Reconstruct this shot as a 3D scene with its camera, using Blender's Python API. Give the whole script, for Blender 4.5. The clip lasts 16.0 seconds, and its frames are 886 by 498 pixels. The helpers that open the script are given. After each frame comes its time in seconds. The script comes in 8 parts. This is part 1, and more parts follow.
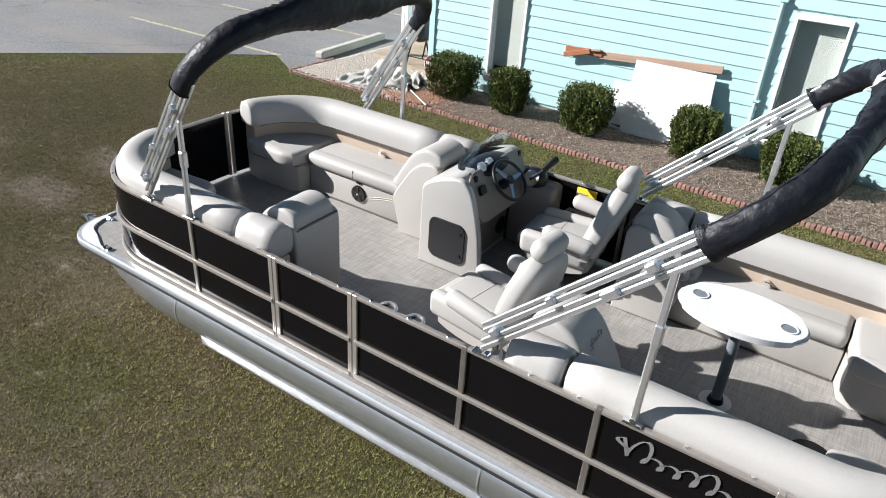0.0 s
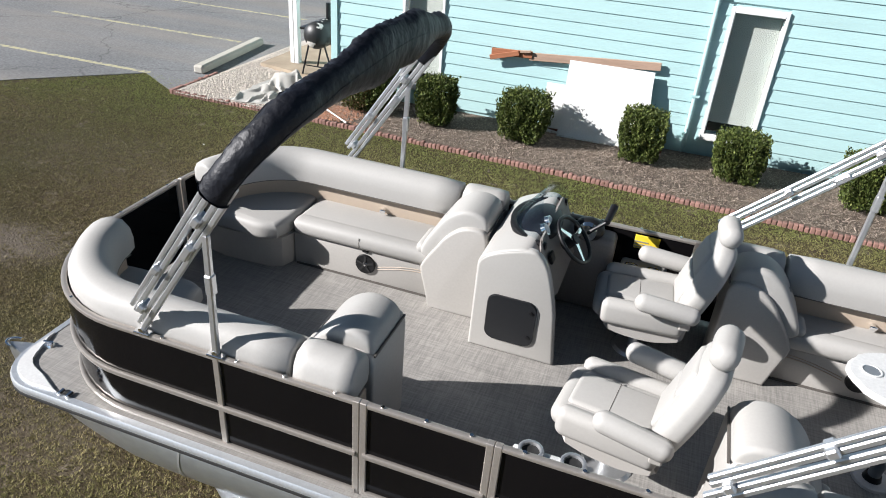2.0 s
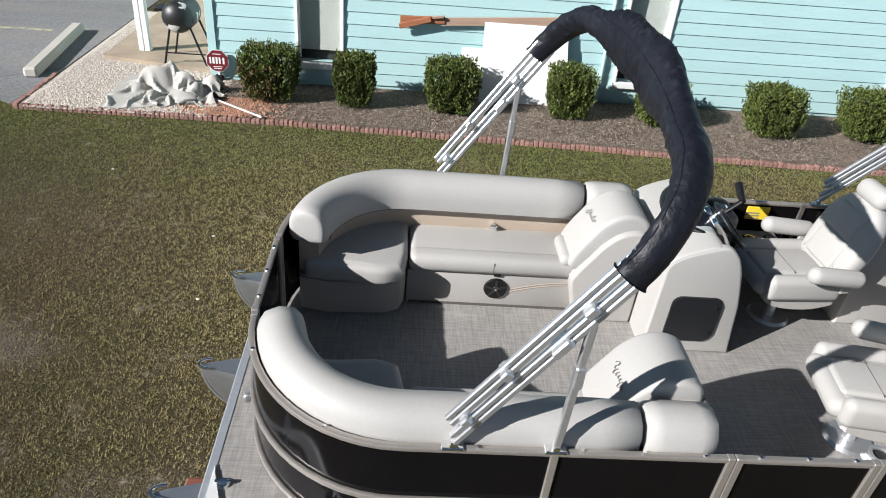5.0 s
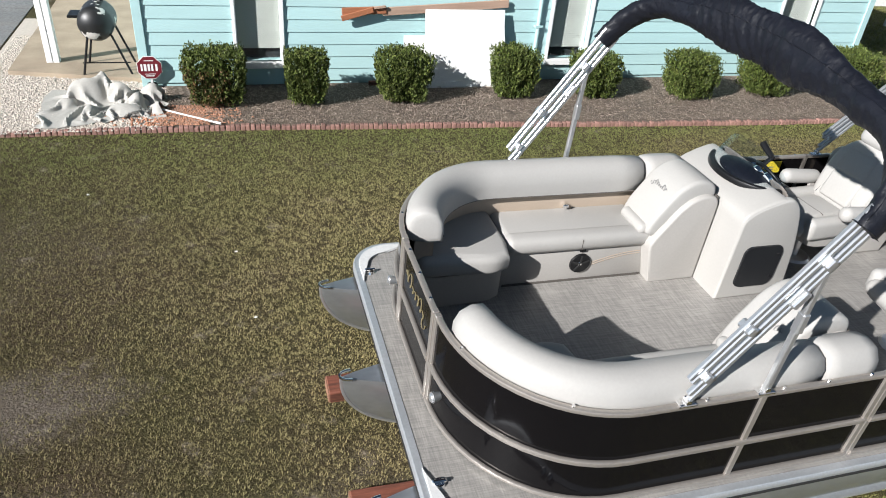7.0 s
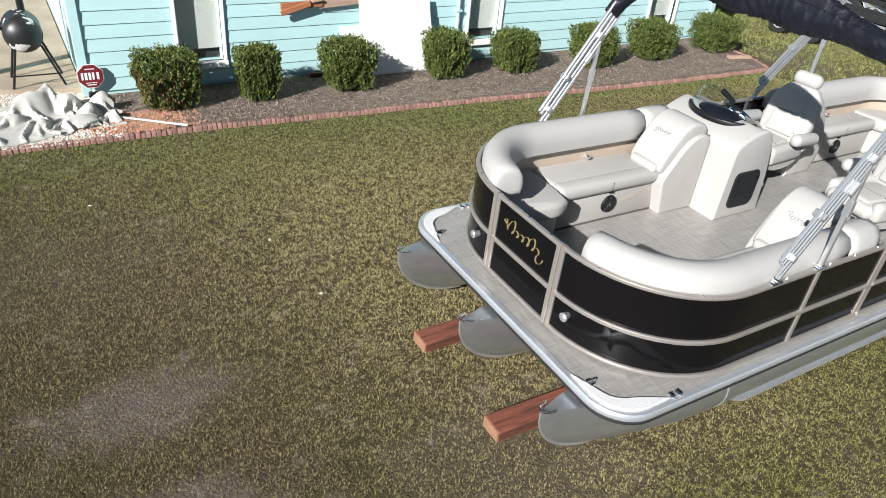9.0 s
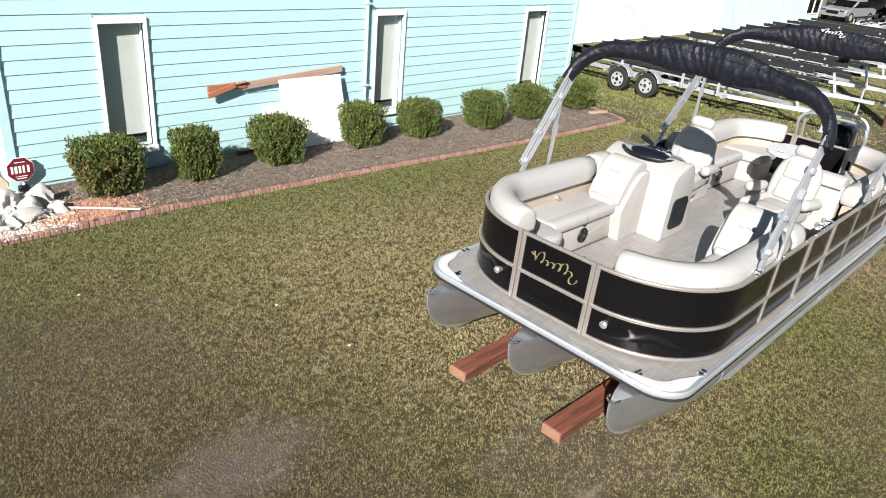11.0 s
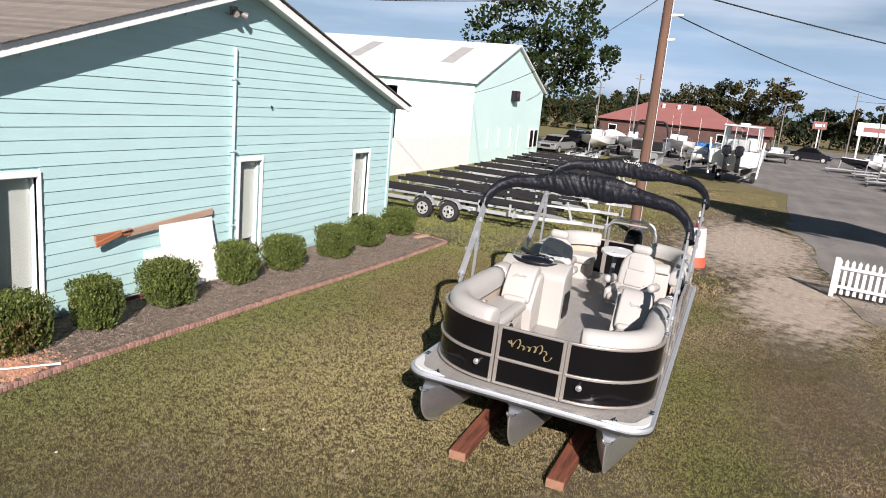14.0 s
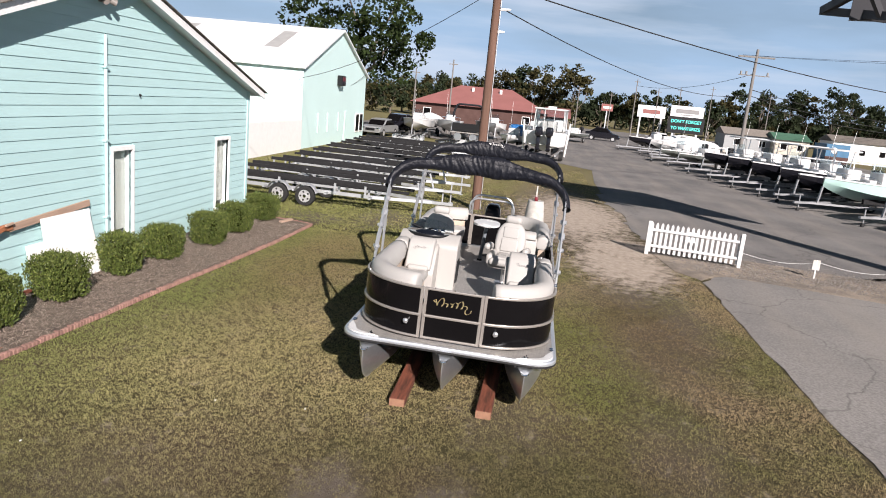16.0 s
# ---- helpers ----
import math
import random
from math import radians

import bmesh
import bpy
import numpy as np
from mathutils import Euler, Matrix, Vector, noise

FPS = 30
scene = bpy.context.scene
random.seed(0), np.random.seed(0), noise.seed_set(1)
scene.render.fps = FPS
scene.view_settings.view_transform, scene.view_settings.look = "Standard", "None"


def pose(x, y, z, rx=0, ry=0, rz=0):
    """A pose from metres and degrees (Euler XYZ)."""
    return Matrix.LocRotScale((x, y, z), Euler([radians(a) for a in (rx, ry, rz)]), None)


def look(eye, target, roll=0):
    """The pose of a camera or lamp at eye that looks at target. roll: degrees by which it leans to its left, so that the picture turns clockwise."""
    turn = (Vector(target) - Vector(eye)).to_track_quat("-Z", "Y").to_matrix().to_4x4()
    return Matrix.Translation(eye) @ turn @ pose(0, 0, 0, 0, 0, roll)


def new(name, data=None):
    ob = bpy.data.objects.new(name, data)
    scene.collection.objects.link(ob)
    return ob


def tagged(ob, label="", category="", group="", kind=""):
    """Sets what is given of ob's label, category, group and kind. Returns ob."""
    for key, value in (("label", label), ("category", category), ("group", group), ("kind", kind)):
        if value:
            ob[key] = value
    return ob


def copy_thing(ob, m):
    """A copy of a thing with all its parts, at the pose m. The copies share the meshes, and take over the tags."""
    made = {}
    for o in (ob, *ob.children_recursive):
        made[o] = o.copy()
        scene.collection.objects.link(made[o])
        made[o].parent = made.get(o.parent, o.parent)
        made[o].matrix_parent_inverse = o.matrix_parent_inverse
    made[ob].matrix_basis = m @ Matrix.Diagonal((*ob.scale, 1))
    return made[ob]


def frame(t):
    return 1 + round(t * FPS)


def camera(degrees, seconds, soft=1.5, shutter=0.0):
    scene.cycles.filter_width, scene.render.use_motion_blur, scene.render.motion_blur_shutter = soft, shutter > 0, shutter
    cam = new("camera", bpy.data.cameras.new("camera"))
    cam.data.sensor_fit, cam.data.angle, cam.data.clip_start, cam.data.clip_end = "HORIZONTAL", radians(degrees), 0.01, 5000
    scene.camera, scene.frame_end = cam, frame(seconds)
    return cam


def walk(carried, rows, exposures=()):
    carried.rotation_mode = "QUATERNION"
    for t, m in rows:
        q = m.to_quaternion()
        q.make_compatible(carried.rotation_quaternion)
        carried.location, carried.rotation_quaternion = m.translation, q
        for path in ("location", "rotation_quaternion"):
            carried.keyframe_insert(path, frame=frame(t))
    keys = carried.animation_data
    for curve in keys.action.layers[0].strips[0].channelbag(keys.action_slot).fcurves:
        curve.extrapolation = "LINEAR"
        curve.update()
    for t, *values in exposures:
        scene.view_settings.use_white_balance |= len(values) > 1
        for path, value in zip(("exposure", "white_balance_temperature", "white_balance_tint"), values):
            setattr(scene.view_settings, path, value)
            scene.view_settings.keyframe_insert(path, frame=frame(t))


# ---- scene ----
cam = camera(64.7, 16.0, soft=1.0)
METRES, EYE, TILT, LEAN, TURN = 14.2, 3.64, 0.0, 0.0, 32.1
ROWS = [
    (0.0, 0.0, 0.0, 0.0, 2.0, -28.79, -3.65),
    (0.5, -0.025, 0.0251, 0.0008, -1.81, -28.88, -3.72),
    (1.0, -0.0508, 0.0496, 0.0015, -5.21, -29.03, -3.75),
    (1.5, -0.0761, 0.0731, 0.002, -8.78, -29.19, -3.84),
    (2.0, -0.101, 0.0955, 0.0022, -12.31, -29.33, -3.9),
    (2.5, -0.1253, 0.1164, 0.0029, -15.71, -29.56, -3.92),
    (3.0, -0.1506, 0.1364, 0.0031, -19.21, -30.01, -3.98),
    (3.5, -0.1751, 0.1549, 0.0029, -22.99, -30.53, -4.03),
    (4.0, -0.1998, 0.1731, 0.0032, -27.06, -31.03, -4.13),
    (4.5, -0.2252, 0.1921, 0.0031, -30.65, -31.59, -4.21),
    (5.0, -0.2521, 0.2114, 0.0032, -33.83, -32.02, -4.31),
    (7.5, -0.3743, 0.3002, 0.0035, -51.67, -32.31, -4.51),
    (8.0, -0.401, 0.317, 0.0026, -55.26, -32.34, -4.56),
    (8.5, -0.4298, 0.3339, 0.0017, -58.77, -32.42, -4.61),
    (11.0, -0.5438, 0.4407, 0.0026, -77.46, -25.01, -4.92),
    (11.5, -0.5614, 0.4648, 0.002, -81.0, -21.9, -5.0),
    (12.0, -0.5774, 0.4883, 0.0022, -84.68, -19.93, -5.03),
    (12.5, -0.5928, 0.5142, 0.0019, -88.48, -17.99, -5.13),
    (13.0, -0.6075, 0.5408, 0.0022, -92.07, -16.07, -5.23),
    (13.5, -0.6216, 0.5679, 0.0024, -95.47, -14.17, -5.26),
    (14.0, -0.6351, 0.5958, 0.0018, -98.94, -12.36, -5.3),
    (14.5, -0.6476, 0.622, 0.002, -102.53, -12.35, -5.32),
    (15.0, -0.659, 0.6469, 0.002, -105.94, -12.34, -5.33),
    (15.5, -0.6723, 0.6742, 0.0014, -110.19, -12.29, -5.38),
    (16.0, -0.6852, 0.702, 0.0011, -114.35, -12.25, -5.4),
]
EXPOSURES = [(0, 0.86, 6300, 10), (2, 0.72, 6300, 10), (5, 0.54, 6270, 9.5), (8.5, 0.63, 6280, 8.5), (11.0, 0.84, 6500, 10), (12.5, 0.74, 6650, 13), (14, 0.57, 6720, 15.5), (16, 0.54, 6720, 16)]
walk(cam, [(t, pose(0, 0, EYE, TILT, LEAN, TURN) @ pose(METRES * x, METRES * y, METRES * z, 90 + pitch, roll, yaw)) for t, x, y, z, yaw, pitch, roll in ROWS], EXPOSURES)

# ---- world, sun ----
SUN_DIR = Vector((-0.769, -0.420, 0.481)).normalized()
world = bpy.data.worlds.new("sky")
scene.world = world
world.use_nodes = True
wn, wl = world.node_tree.nodes, world.node_tree.links
sky = wn.new("ShaderNodeTexSky")
sky.sky_type, sky.sun_disc = "NISHITA", False
sky.sun_elevation, sky.sun_rotation = math.asin(SUN_DIR.z), math.atan2(SUN_DIR.x, SUN_DIR.y)
sky.air_density, sky.dust_density, sky.ozone_density = 1.2, 0.3, 2.0
wcoord, wmap, wnoise, wramp, wmix = (wn.new(k) for k in (
    "ShaderNodeTexCoord", "ShaderNodeMapping", "ShaderNodeTexNoise", "ShaderNodeValToRGB", "ShaderNodeMix"))
wmap.inputs["Scale"].default_value = (1.6, 1.6, 7.0)
wnoise.inputs["Scale"].default_value, wnoise.inputs["Detail"].default_value = 1.5, 7.0
wramp.color_ramp.elements[0].position, wramp.color_ramp.elements[1].position = 0.25, 0.58
wramp.color_ramp.elements[0].color, wramp.color_ramp.elements[1].color = (0.55, 0.55, 0.55, 1), (0.95, 0.95, 0.95, 1)
wmix.data_type = "RGBA"
wmix.inputs["B"].default_value = (13.5, 20.5, 29.0, 1)
wl.new(wcoord.outputs["Generated"], wmap.inputs["Vector"])
wl.new(wmap.outputs["Vector"], wnoise.inputs["Vector"])
wl.new(wnoise.outputs["Fac"], wramp.inputs["Fac"])
wsep, wlow, wmul = (wn.new(k) for k in ("ShaderNodeSeparateXYZ", "ShaderNodeMapRange", "ShaderNodeMath"))
wl.new(wcoord.outputs["Generated"], wsep.inputs[0])
wl.new(wsep.outputs["Z"], wlow.inputs["Value"])
for key, val in (("From Min", 0.12), ("From Max", 0.45), ("To Min", 1.0), ("To Max", 0.03)):
    wlow.inputs[key].default_value = val
wmul.operation = "MULTIPLY"
wl.new(wramp.outputs["Color"], wmul.inputs[0])
wl.new(wlow.outputs["Result"], wmul.inputs[1])
wl.new(wmul.outputs[0], wmix.inputs["Factor"])
wl.new(sky.outputs["Color"], wmix.inputs["A"])
cmap, cnoise, cfac, cmul, cmix = (wn.new("ShaderNode" + k) for k in ("Mapping", "TexNoise", "MapRange", "Math", "Mix"))
cmap.inputs["Scale"].default_value, cmap.inputs["Rotation"].default_value = (1.3, 1.3, 11.0), (0.06, 0.05, 0)
cnoise.inputs["Scale"].default_value, cnoise.inputs["Detail"].default_value, cnoise.inputs["Roughness"].default_value = 1.7, 6.0, 0.55
cfac.inputs["From Min"].default_value, cfac.inputs["From Max"].default_value, cfac.inputs["To Max"].default_value = 0.44, 0.66, 0.62
cmul.operation, cmix.data_type = "MULTIPLY", "RGBA"
cmix.inputs["B"].default_value = (24.0, 28.0, 33.0, 1)
wl.new(wcoord.outputs["Generated"], cmap.inputs["Vector"])
wl.new(cmap.outputs["Vector"], cnoise.inputs["Vector"])
wl.new(cnoise.outputs["Fac"], cfac.inputs["Value"])
wl.new(cfac.outputs["Result"], cmul.inputs[0])
wl.new(wlow.outputs["Result"], cmul.inputs[1])
wl.new(cmul.outputs[0], cmix.inputs["Factor"])
wl.new(wmix.outputs["Result"], cmix.inputs["A"])
wl.new(cmix.outputs["Result"], wn["Background"].inputs["Color"])
wn["Background"].inputs["Strength"].default_value = 0.020
sun = new("sun", bpy.data.lights.new("sun", "SUN"))
sun.data.energy, sun.data.angle, sun.data.color = 6.0, radians(0.53), (1.0, 0.96, 0.93)
sun.matrix_world = look(SUN_DIR * 40, (0, 0, 0))


# ---- materials ----
def material(name, colour, rough=0.6, metal=0.0, vary=0.12, scale=3.0, fine=0.06, fine_scale=60.0, bump=0.15, bump_scale=80.0,
             second=None, second_at=(0.45, 0.65), stretch=(1, 1, 1), gloss=0.5, coat=0.0, island=0.0, distance=0.004):
    """A surface with large and fine variation of colour, and relief."""
    m = bpy.data.materials.new(name)
    m.use_nodes = True
    n, l = m.node_tree.nodes, m.node_tree.links
    bsdf = n["Principled BSDF"]
    co, mp = n.new("ShaderNodeTexCoord"), n.new("ShaderNodeMapping")
    mp.inputs["Scale"].default_value = stretch
    l.new(co.outputs["Object"], mp.inputs["Vector"])
    big, small = n.new("ShaderNodeTexNoise"), n.new("ShaderNodeTexNoise")
    big.inputs["Scale"].default_value, big.inputs["Detail"].default_value = scale, 6.0
    small.inputs["Scale"].default_value, small.inputs["Detail"].default_value = fine_scale, 3.0
    l.new(mp.outputs["Vector"], big.inputs["Vector"])
    l.new(mp.outputs["Vector"], small.inputs["Vector"])
    ramp = n.new("ShaderNodeValToRGB")
    a, b = ramp.color_ramp.elements
    if second is None:
        second = tuple(c * (1 - vary) for c in colour)
        a.position, b.position = 0.3, 0.7
    else:
        a.position, b.position = second_at
    a.color, b.color = (*colour, 1), (*second, 1)
    l.new(big.outputs["Fac"], ramp.inputs["Fac"])
    hsv = n.new("ShaderNodeHueSaturation")
    l.new(ramp.outputs["Color"], hsv.inputs["Color"])
    rng = n.new("ShaderNodeMapRange")
    rng.inputs["To Min"].default_value, rng.inputs["To Max"].default_value = 1 - fine * 2.5, 1 + fine * 2.5
    l.new(small.outputs["Fac"], rng.inputs["Value"])
    value = rng.outputs["Result"]
    if island:
        geo, info = n.new("ShaderNodeNewGeometry"), n.new("ShaderNodeObjectInfo")
        add, ir, mul = n.new("ShaderNodeMath"), n.new("ShaderNodeMapRange"), n.new("ShaderNodeMath")
        frac = n.new("ShaderNodeMath")
        frac.operation, mul.operation = "FRACT", "MULTIPLY"
        l.new(geo.outputs["Random Per Island"], add.inputs[0])
        l.new(info.outputs["Random"], add.inputs[1])
        l.new(add.outputs[0], frac.inputs[0])
        ir.inputs["To Min"].default_value, ir.inputs["To Max"].default_value = 1 - island, 1 + island
        l.new(frac.outputs[0], ir.inputs["Value"])
        l.new(value, mul.inputs[0])
        l.new(ir.outputs["Result"], mul.inputs[1])
        value = mul.outputs[0]
    l.new(value, hsv.inputs["Value"])
    l.new(hsv.outputs["Color"], bsdf.inputs["Base Color"])
    bsdf.inputs["Metallic"].default_value = metal
    bsdf.inputs["Specular IOR Level"].default_value = gloss
    bsdf.inputs["Coat Weight"].default_value = coat
    rr = n.new("ShaderNodeMapRange")
    rr.inputs["To Min"].default_value, rr.inputs["To Max"].default_value = max(0.02, rough * 0.8), min(1, rough * 1.2)
    l.new(big.outputs["Fac"], rr.inputs["Value"])
    l.new(rr.outputs["Result"], bsdf.inputs["Roughness"])
    if bump:
        relief, bn = n.new("ShaderNodeTexNoise"), n.new("ShaderNodeBump")
        relief.inputs["Scale"].default_value, relief.inputs["Detail"].default_value = bump_scale, 4.0
        bn.inputs["Strength"].default_value, bn.inputs["Distance"].default_value = bump, distance
        l.new(mp.outputs["Vector"], relief.inputs["Vector"])
        l.new(relief.outputs["Fac"], bn.inputs["Height"])
        l.new(bn.outputs["Normal"], bsdf.inputs["Normal"])
    return m


def glass(name, tint=(0.9, 0.95, 0.95), alpha=0.25, rough=0.03):
    m = bpy.data.materials.new(name)
    m.use_nodes = True
    n, l = m.node_tree.nodes, m.node_tree.links
    clear, shine, mix, edge, power, fres = (n.new(k) for k in ("ShaderNodeBsdfTransparent", "ShaderNodeBsdfGlossy", "ShaderNodeMixShader", "ShaderNodeLayerWeight", "ShaderNodeMath", "ShaderNodeMath"))
    clear.inputs["Color"].default_value = (*tint, 1)
    shine.inputs["Roughness"].default_value = rough
    edge.inputs["Blend"].default_value = 0.5
    power.operation, fres.operation = "POWER", "MULTIPLY_ADD"
    power.inputs[1].default_value, fres.inputs[1].default_value, fres.inputs[2].default_value = 5.0, 0.9, 0.03
    l.new(edge.outputs["Facing"], power.inputs[0])
    l.new(power.outputs[0], fres.inputs[0])
    l.new(fres.outputs[0], mix.inputs["Fac"])
    l.new(clear.outputs["BSDF"], mix.inputs[1])
    l.new(shine.outputs["BSDF"], mix.inputs[2])
    l.new(mix.outputs["Shader"], n["Material Output"].inputs["Surface"])
    return m


VINYL = material("cream_vinyl", (0.382, 0.370, 0.350), 0.55, gloss=0.35, vary=0.05, scale=2.0, fine=0.02, bump=0.12, bump_scale=220, distance=0.002)
VINYL_TAN = material("tan_vinyl", (0.40, 0.325, 0.255), 0.45, vary=0.06, scale=2.0, fine=0.02, bump=0.12, bump_scale=220, distance=0.002)
VINYL_SHELL = material("cream_moulded_plastic", (0.39, 0.372, 0.348), 0.5, vary=0.05, scale=3.0, fine=0.03, bump=0.1, bump_scale=150, distance=0.002)
VINYL_GREY = material("grey_vinyl", (0.16, 0.18, 0.20), 0.45, vary=0.1, scale=4.0, bump=0.12, bump_scale=220, distance=0.002)
PIPING = material("dark_seam", (0.10, 0.09, 0.08), 0.6, bump=0)
SHELL = material("cream_fibreglass", (0.385, 0.372, 0.35), 0.35, vary=0.04, scale=2.0, fine=0.02, bump=0.04, bump_scale=60, coat=0.1)
SKIN = material("black_gloss_panel", (0.006, 0.0055, 0.006), 0.10, vary=0.2, scale=1.5, bump=0.02, bump_scale=3, gloss=0.14, distance=0.01)
RAIL = material("brushed_champagne_rail", (0.46, 0.42, 0.38), 0.36, metal=0.65, vary=0.1, scale=6, fine=0.05, bump=0.05, bump_scale=200)
ALU = material("polished_aluminium_frame", (0.66, 0.67, 0.68), 0.30, metal=0.8, vary=0.08, scale=6, fine=0.04, bump=0.04, bump_scale=150)
HULL = material("mill_aluminium_hull", (0.60, 0.625, 0.65), 0.33, metal=0.88, vary=0.16, scale=1.6, fine=0.05, fine_scale=25, bump=0.10, bump_scale=9, stretch=(0.5, 1, 1), distance=0.012)
EDGE = material("anodised_deck_edge", (0.66, 0.69, 0.72), 0.38, metal=0.7, vary=0.06, bump=0.03)
CHROME = material("chrome", (0.9, 0.9, 0.9), 0.08, metal=1.0, vary=0.03, bump=0)
BLACK = material("black_plastic", (0.009, 0.009, 0.010), 0.42, gloss=0.35, vary=0.2, scale=8, bump=0.1, bump_scale=150)
RUBBER = material("black_rubber", (0.016, 0.016, 0.016), 0.75, vary=0.3, scale=6, bump=0.2)
CANVAS = material("black_canvas", (0.007, 0.008, 0.013), 0.52, vary=0.25, scale=5, fine=0.1, fine_scale=300, bump=0.55, bump_scale=11, distance=0.03, gloss=0.32)
WHITE = material("white_paint", (0.80, 0.80, 0.78), 0.5, vary=0.06, scale=4, bump=0.06)
WHITE_PLASTIC = material("white_plastic", (0.62, 0.62, 0.61), 0.35, vary=0.05, scale=4, bump=0.04)
MINT = material("mint_painted_siding", (0.425, 0.622, 0.620), 0.6, vary=0.07, scale=1.2, fine=0.03, fine_scale=40, bump=0.2, bump_scale=30, stretch=(1, 1, 5), island=0.03)
MINT_FAR = material("pale_mint_metal_wall", (0.60, 0.79, 0.76), 0.5, vary=0.06, scale=0.3, bump=0.05)



# ---- shaping helpers ----
def box(bm, x0, x1, y0, y1, z0, z1, bevel=0.0, seg=2):
    m = Matrix.Translation(((x0 + x1) / 2, (y0 + y1) / 2, (z0 + z1) / 2)) @ Matrix.Diagonal((abs(x1 - x0), abs(y1 - y0), abs(z1 - z0), 1))
    if not bevel:
        return bmesh.ops.create_cube(bm, size=1, matrix=m)["verts"]
    tmp = bmesh.new()
    bmesh.ops.create_cube(tmp, size=1, matrix=m)
    bmesh.ops.bevel(tmp, geom=tmp.edges[:], offset=bevel, segments=seg, profile=0.5, affect="EDGES", clamp_overlap=True)
    return merge(bm, tmp)


def merge(bm, tmp, m=None):
    """Adds the bmesh tmp to bm, moved by m."""
    tmp.verts.index_update()
    vs = [bm.verts.new(m @ v.co if m else v.co) for v in tmp.verts]
    for f in tmp.faces:
        bm.faces.new([vs[v.index] for v in f.verts])
    tmp.free()
    return vs


def rod(bm, p, q, r, r2=None, seg=10, caps=True):
    p, q = Vector(p), Vector(q)
    d = q - p
    m = Matrix.Translation((p + q) / 2) @ d.to_track_quat("Z", "Y").to_matrix().to_4x4()
    return bmesh.ops.create_cone(bm, cap_ends=caps, segments=seg, radius1=r, radius2=r if r2 is None else r2, depth=d.length, matrix=m)["verts"]


def bar(bm, p, q, w, h, up=(0, 0, 1), bevel=0.0):
    """A rectangular bar from p to q, w wide and h high."""
    p, q = Vector(p), Vector(q)
    d = (q - p).normalized()
    s = d.cross(Vector(up)).normalized()
    u = s.cross(d)
    tmp = bmesh.new()
    bmesh.ops.create_cube(tmp, size=1, matrix=Matrix.Diagonal(((q - p).length, w, h, 1)))
    if bevel:
        bmesh.ops.bevel(tmp, geom=tmp.edges[:], offset=bevel, segments=1, affect="EDGES")
    m = Matrix((d, s, u)).transposed().to_4x4()
    m.translation = (p + q) / 2
    return merge(bm, tmp, m)


def ball(bm, c, r, sx=1, sy=1, sz=1, seg=12):
    return bmesh.ops.create_uvsphere(bm, u_segments=seg, v_segments=max(6, seg // 2 + 1), radius=r,
                                     matrix=Matrix.Translation(c) @ Matrix.Diagonal((sx, sy, sz, 1)))["verts"]


def rrect(w, h, r, n=4):
    """A closed outline of a rounded rectangle about the origin."""
    pts = []
    for cx, cy, a0 in ((w / 2 - r, h / 2 - r, 0), (-w / 2 + r, h / 2 - r, 90), (-w / 2 + r, -h / 2 + r, 180), (w / 2 - r, -h / 2 + r, 270)):
        for i in range(n + 1):
            a = radians(a0 + 90 * i / n)
            pts.append((cx + r * math.cos(a), cy + r * math.sin(a)))
    return pts


def sweep(bm, path, profile, side=None, round_end=0.0, caps=True):
    """Sweeps a closed outline (to the side, up) along a path of 3D points; side(i) may give the sideways direction."""
    path = [Vector(p) for p in path]
    n = len(path)
    frames = []
    for i, p in enumerate(path):
        d = (path[min(i + 1, n - 1)] - path[max(i - 1, 0)]).normalized()
        s = side(i) if side else Vector((d.y, -d.x, 0)).normalized()
        u = s.cross(d).normalized()
        if u.z < 0 and not side:
            u = -u
        frames.append((p, d, s, u, 1.0))
    if round_end:
        p, d, s, u, _ = frames[0]
        front = [(p + d * round_end * (1 - math.cos(a)), d, s, u, 1 - (1 - math.sin(a)) * 0.4) for a in (0.0, 0.5, 1.0)]
        q, d2, s2, u2, _ = frames[-1]
        back = [(q - d2 * round_end * (1 - math.cos(a)), d2, s2, u2, 1 - (1 - math.sin(a)) * 0.4) for a in (1.0, 0.5, 0.0)]
        frames = front + [f for f in frames[1:-1] if (f[0] - p).length > round_end * 1.05 and (f[0] - q).length > round_end * 1.05] + back
    cx = sum(a for a, b in profile) / len(profile)
    cz = sum(b for a, b in profile) / len(profile)
    rings = []
    for p, d, s, u, k in frames:
        rings.append([bm.verts.new(p + s * (cx + (a - cx) * k) + u * (cz + (b - cz) * k)) for a, b in profile])
    for r0, r1 in zip(rings, rings[1:]):
        for i in range(len(profile)):
            j = (i + 1) % len(profile)
            bm.faces.new((r0[i], r0[j], r1[j], r1[i]))
    if caps:
        bm.faces.new(rings[0])
        bm.faces.new(rings[-1][::-1])


def prism(bm, outline, lift, bevel=0.0, seg=2, m=None):
    """Extrudes a closed outline in the xy plane by lift; m places it."""
    tmp = bmesh.new()
    low = [tmp.verts.new((x, y, 0)) for x, y in outline]
    high = [tmp.verts.new((x, y, lift)) for x, y in outline]
    n = len(outline)
    tmp.faces.new(low[::-1])
    top = tmp.faces.new(high)
    for i in range(n):
        tmp.faces.new((low[i], low[(i + 1) % n], high[(i + 1) % n], high[i]))
    if bevel:
        flat = [e for e in tmp.edges if abs(e.verts[0].co.z - e.verts[1].co.z) < 1e-6]
        bmesh.ops.bevel(tmp, geom=flat, offset=bevel, segments=seg, affect="EDGES", clamp_overlap=True)
    return merge(bm, tmp, m)


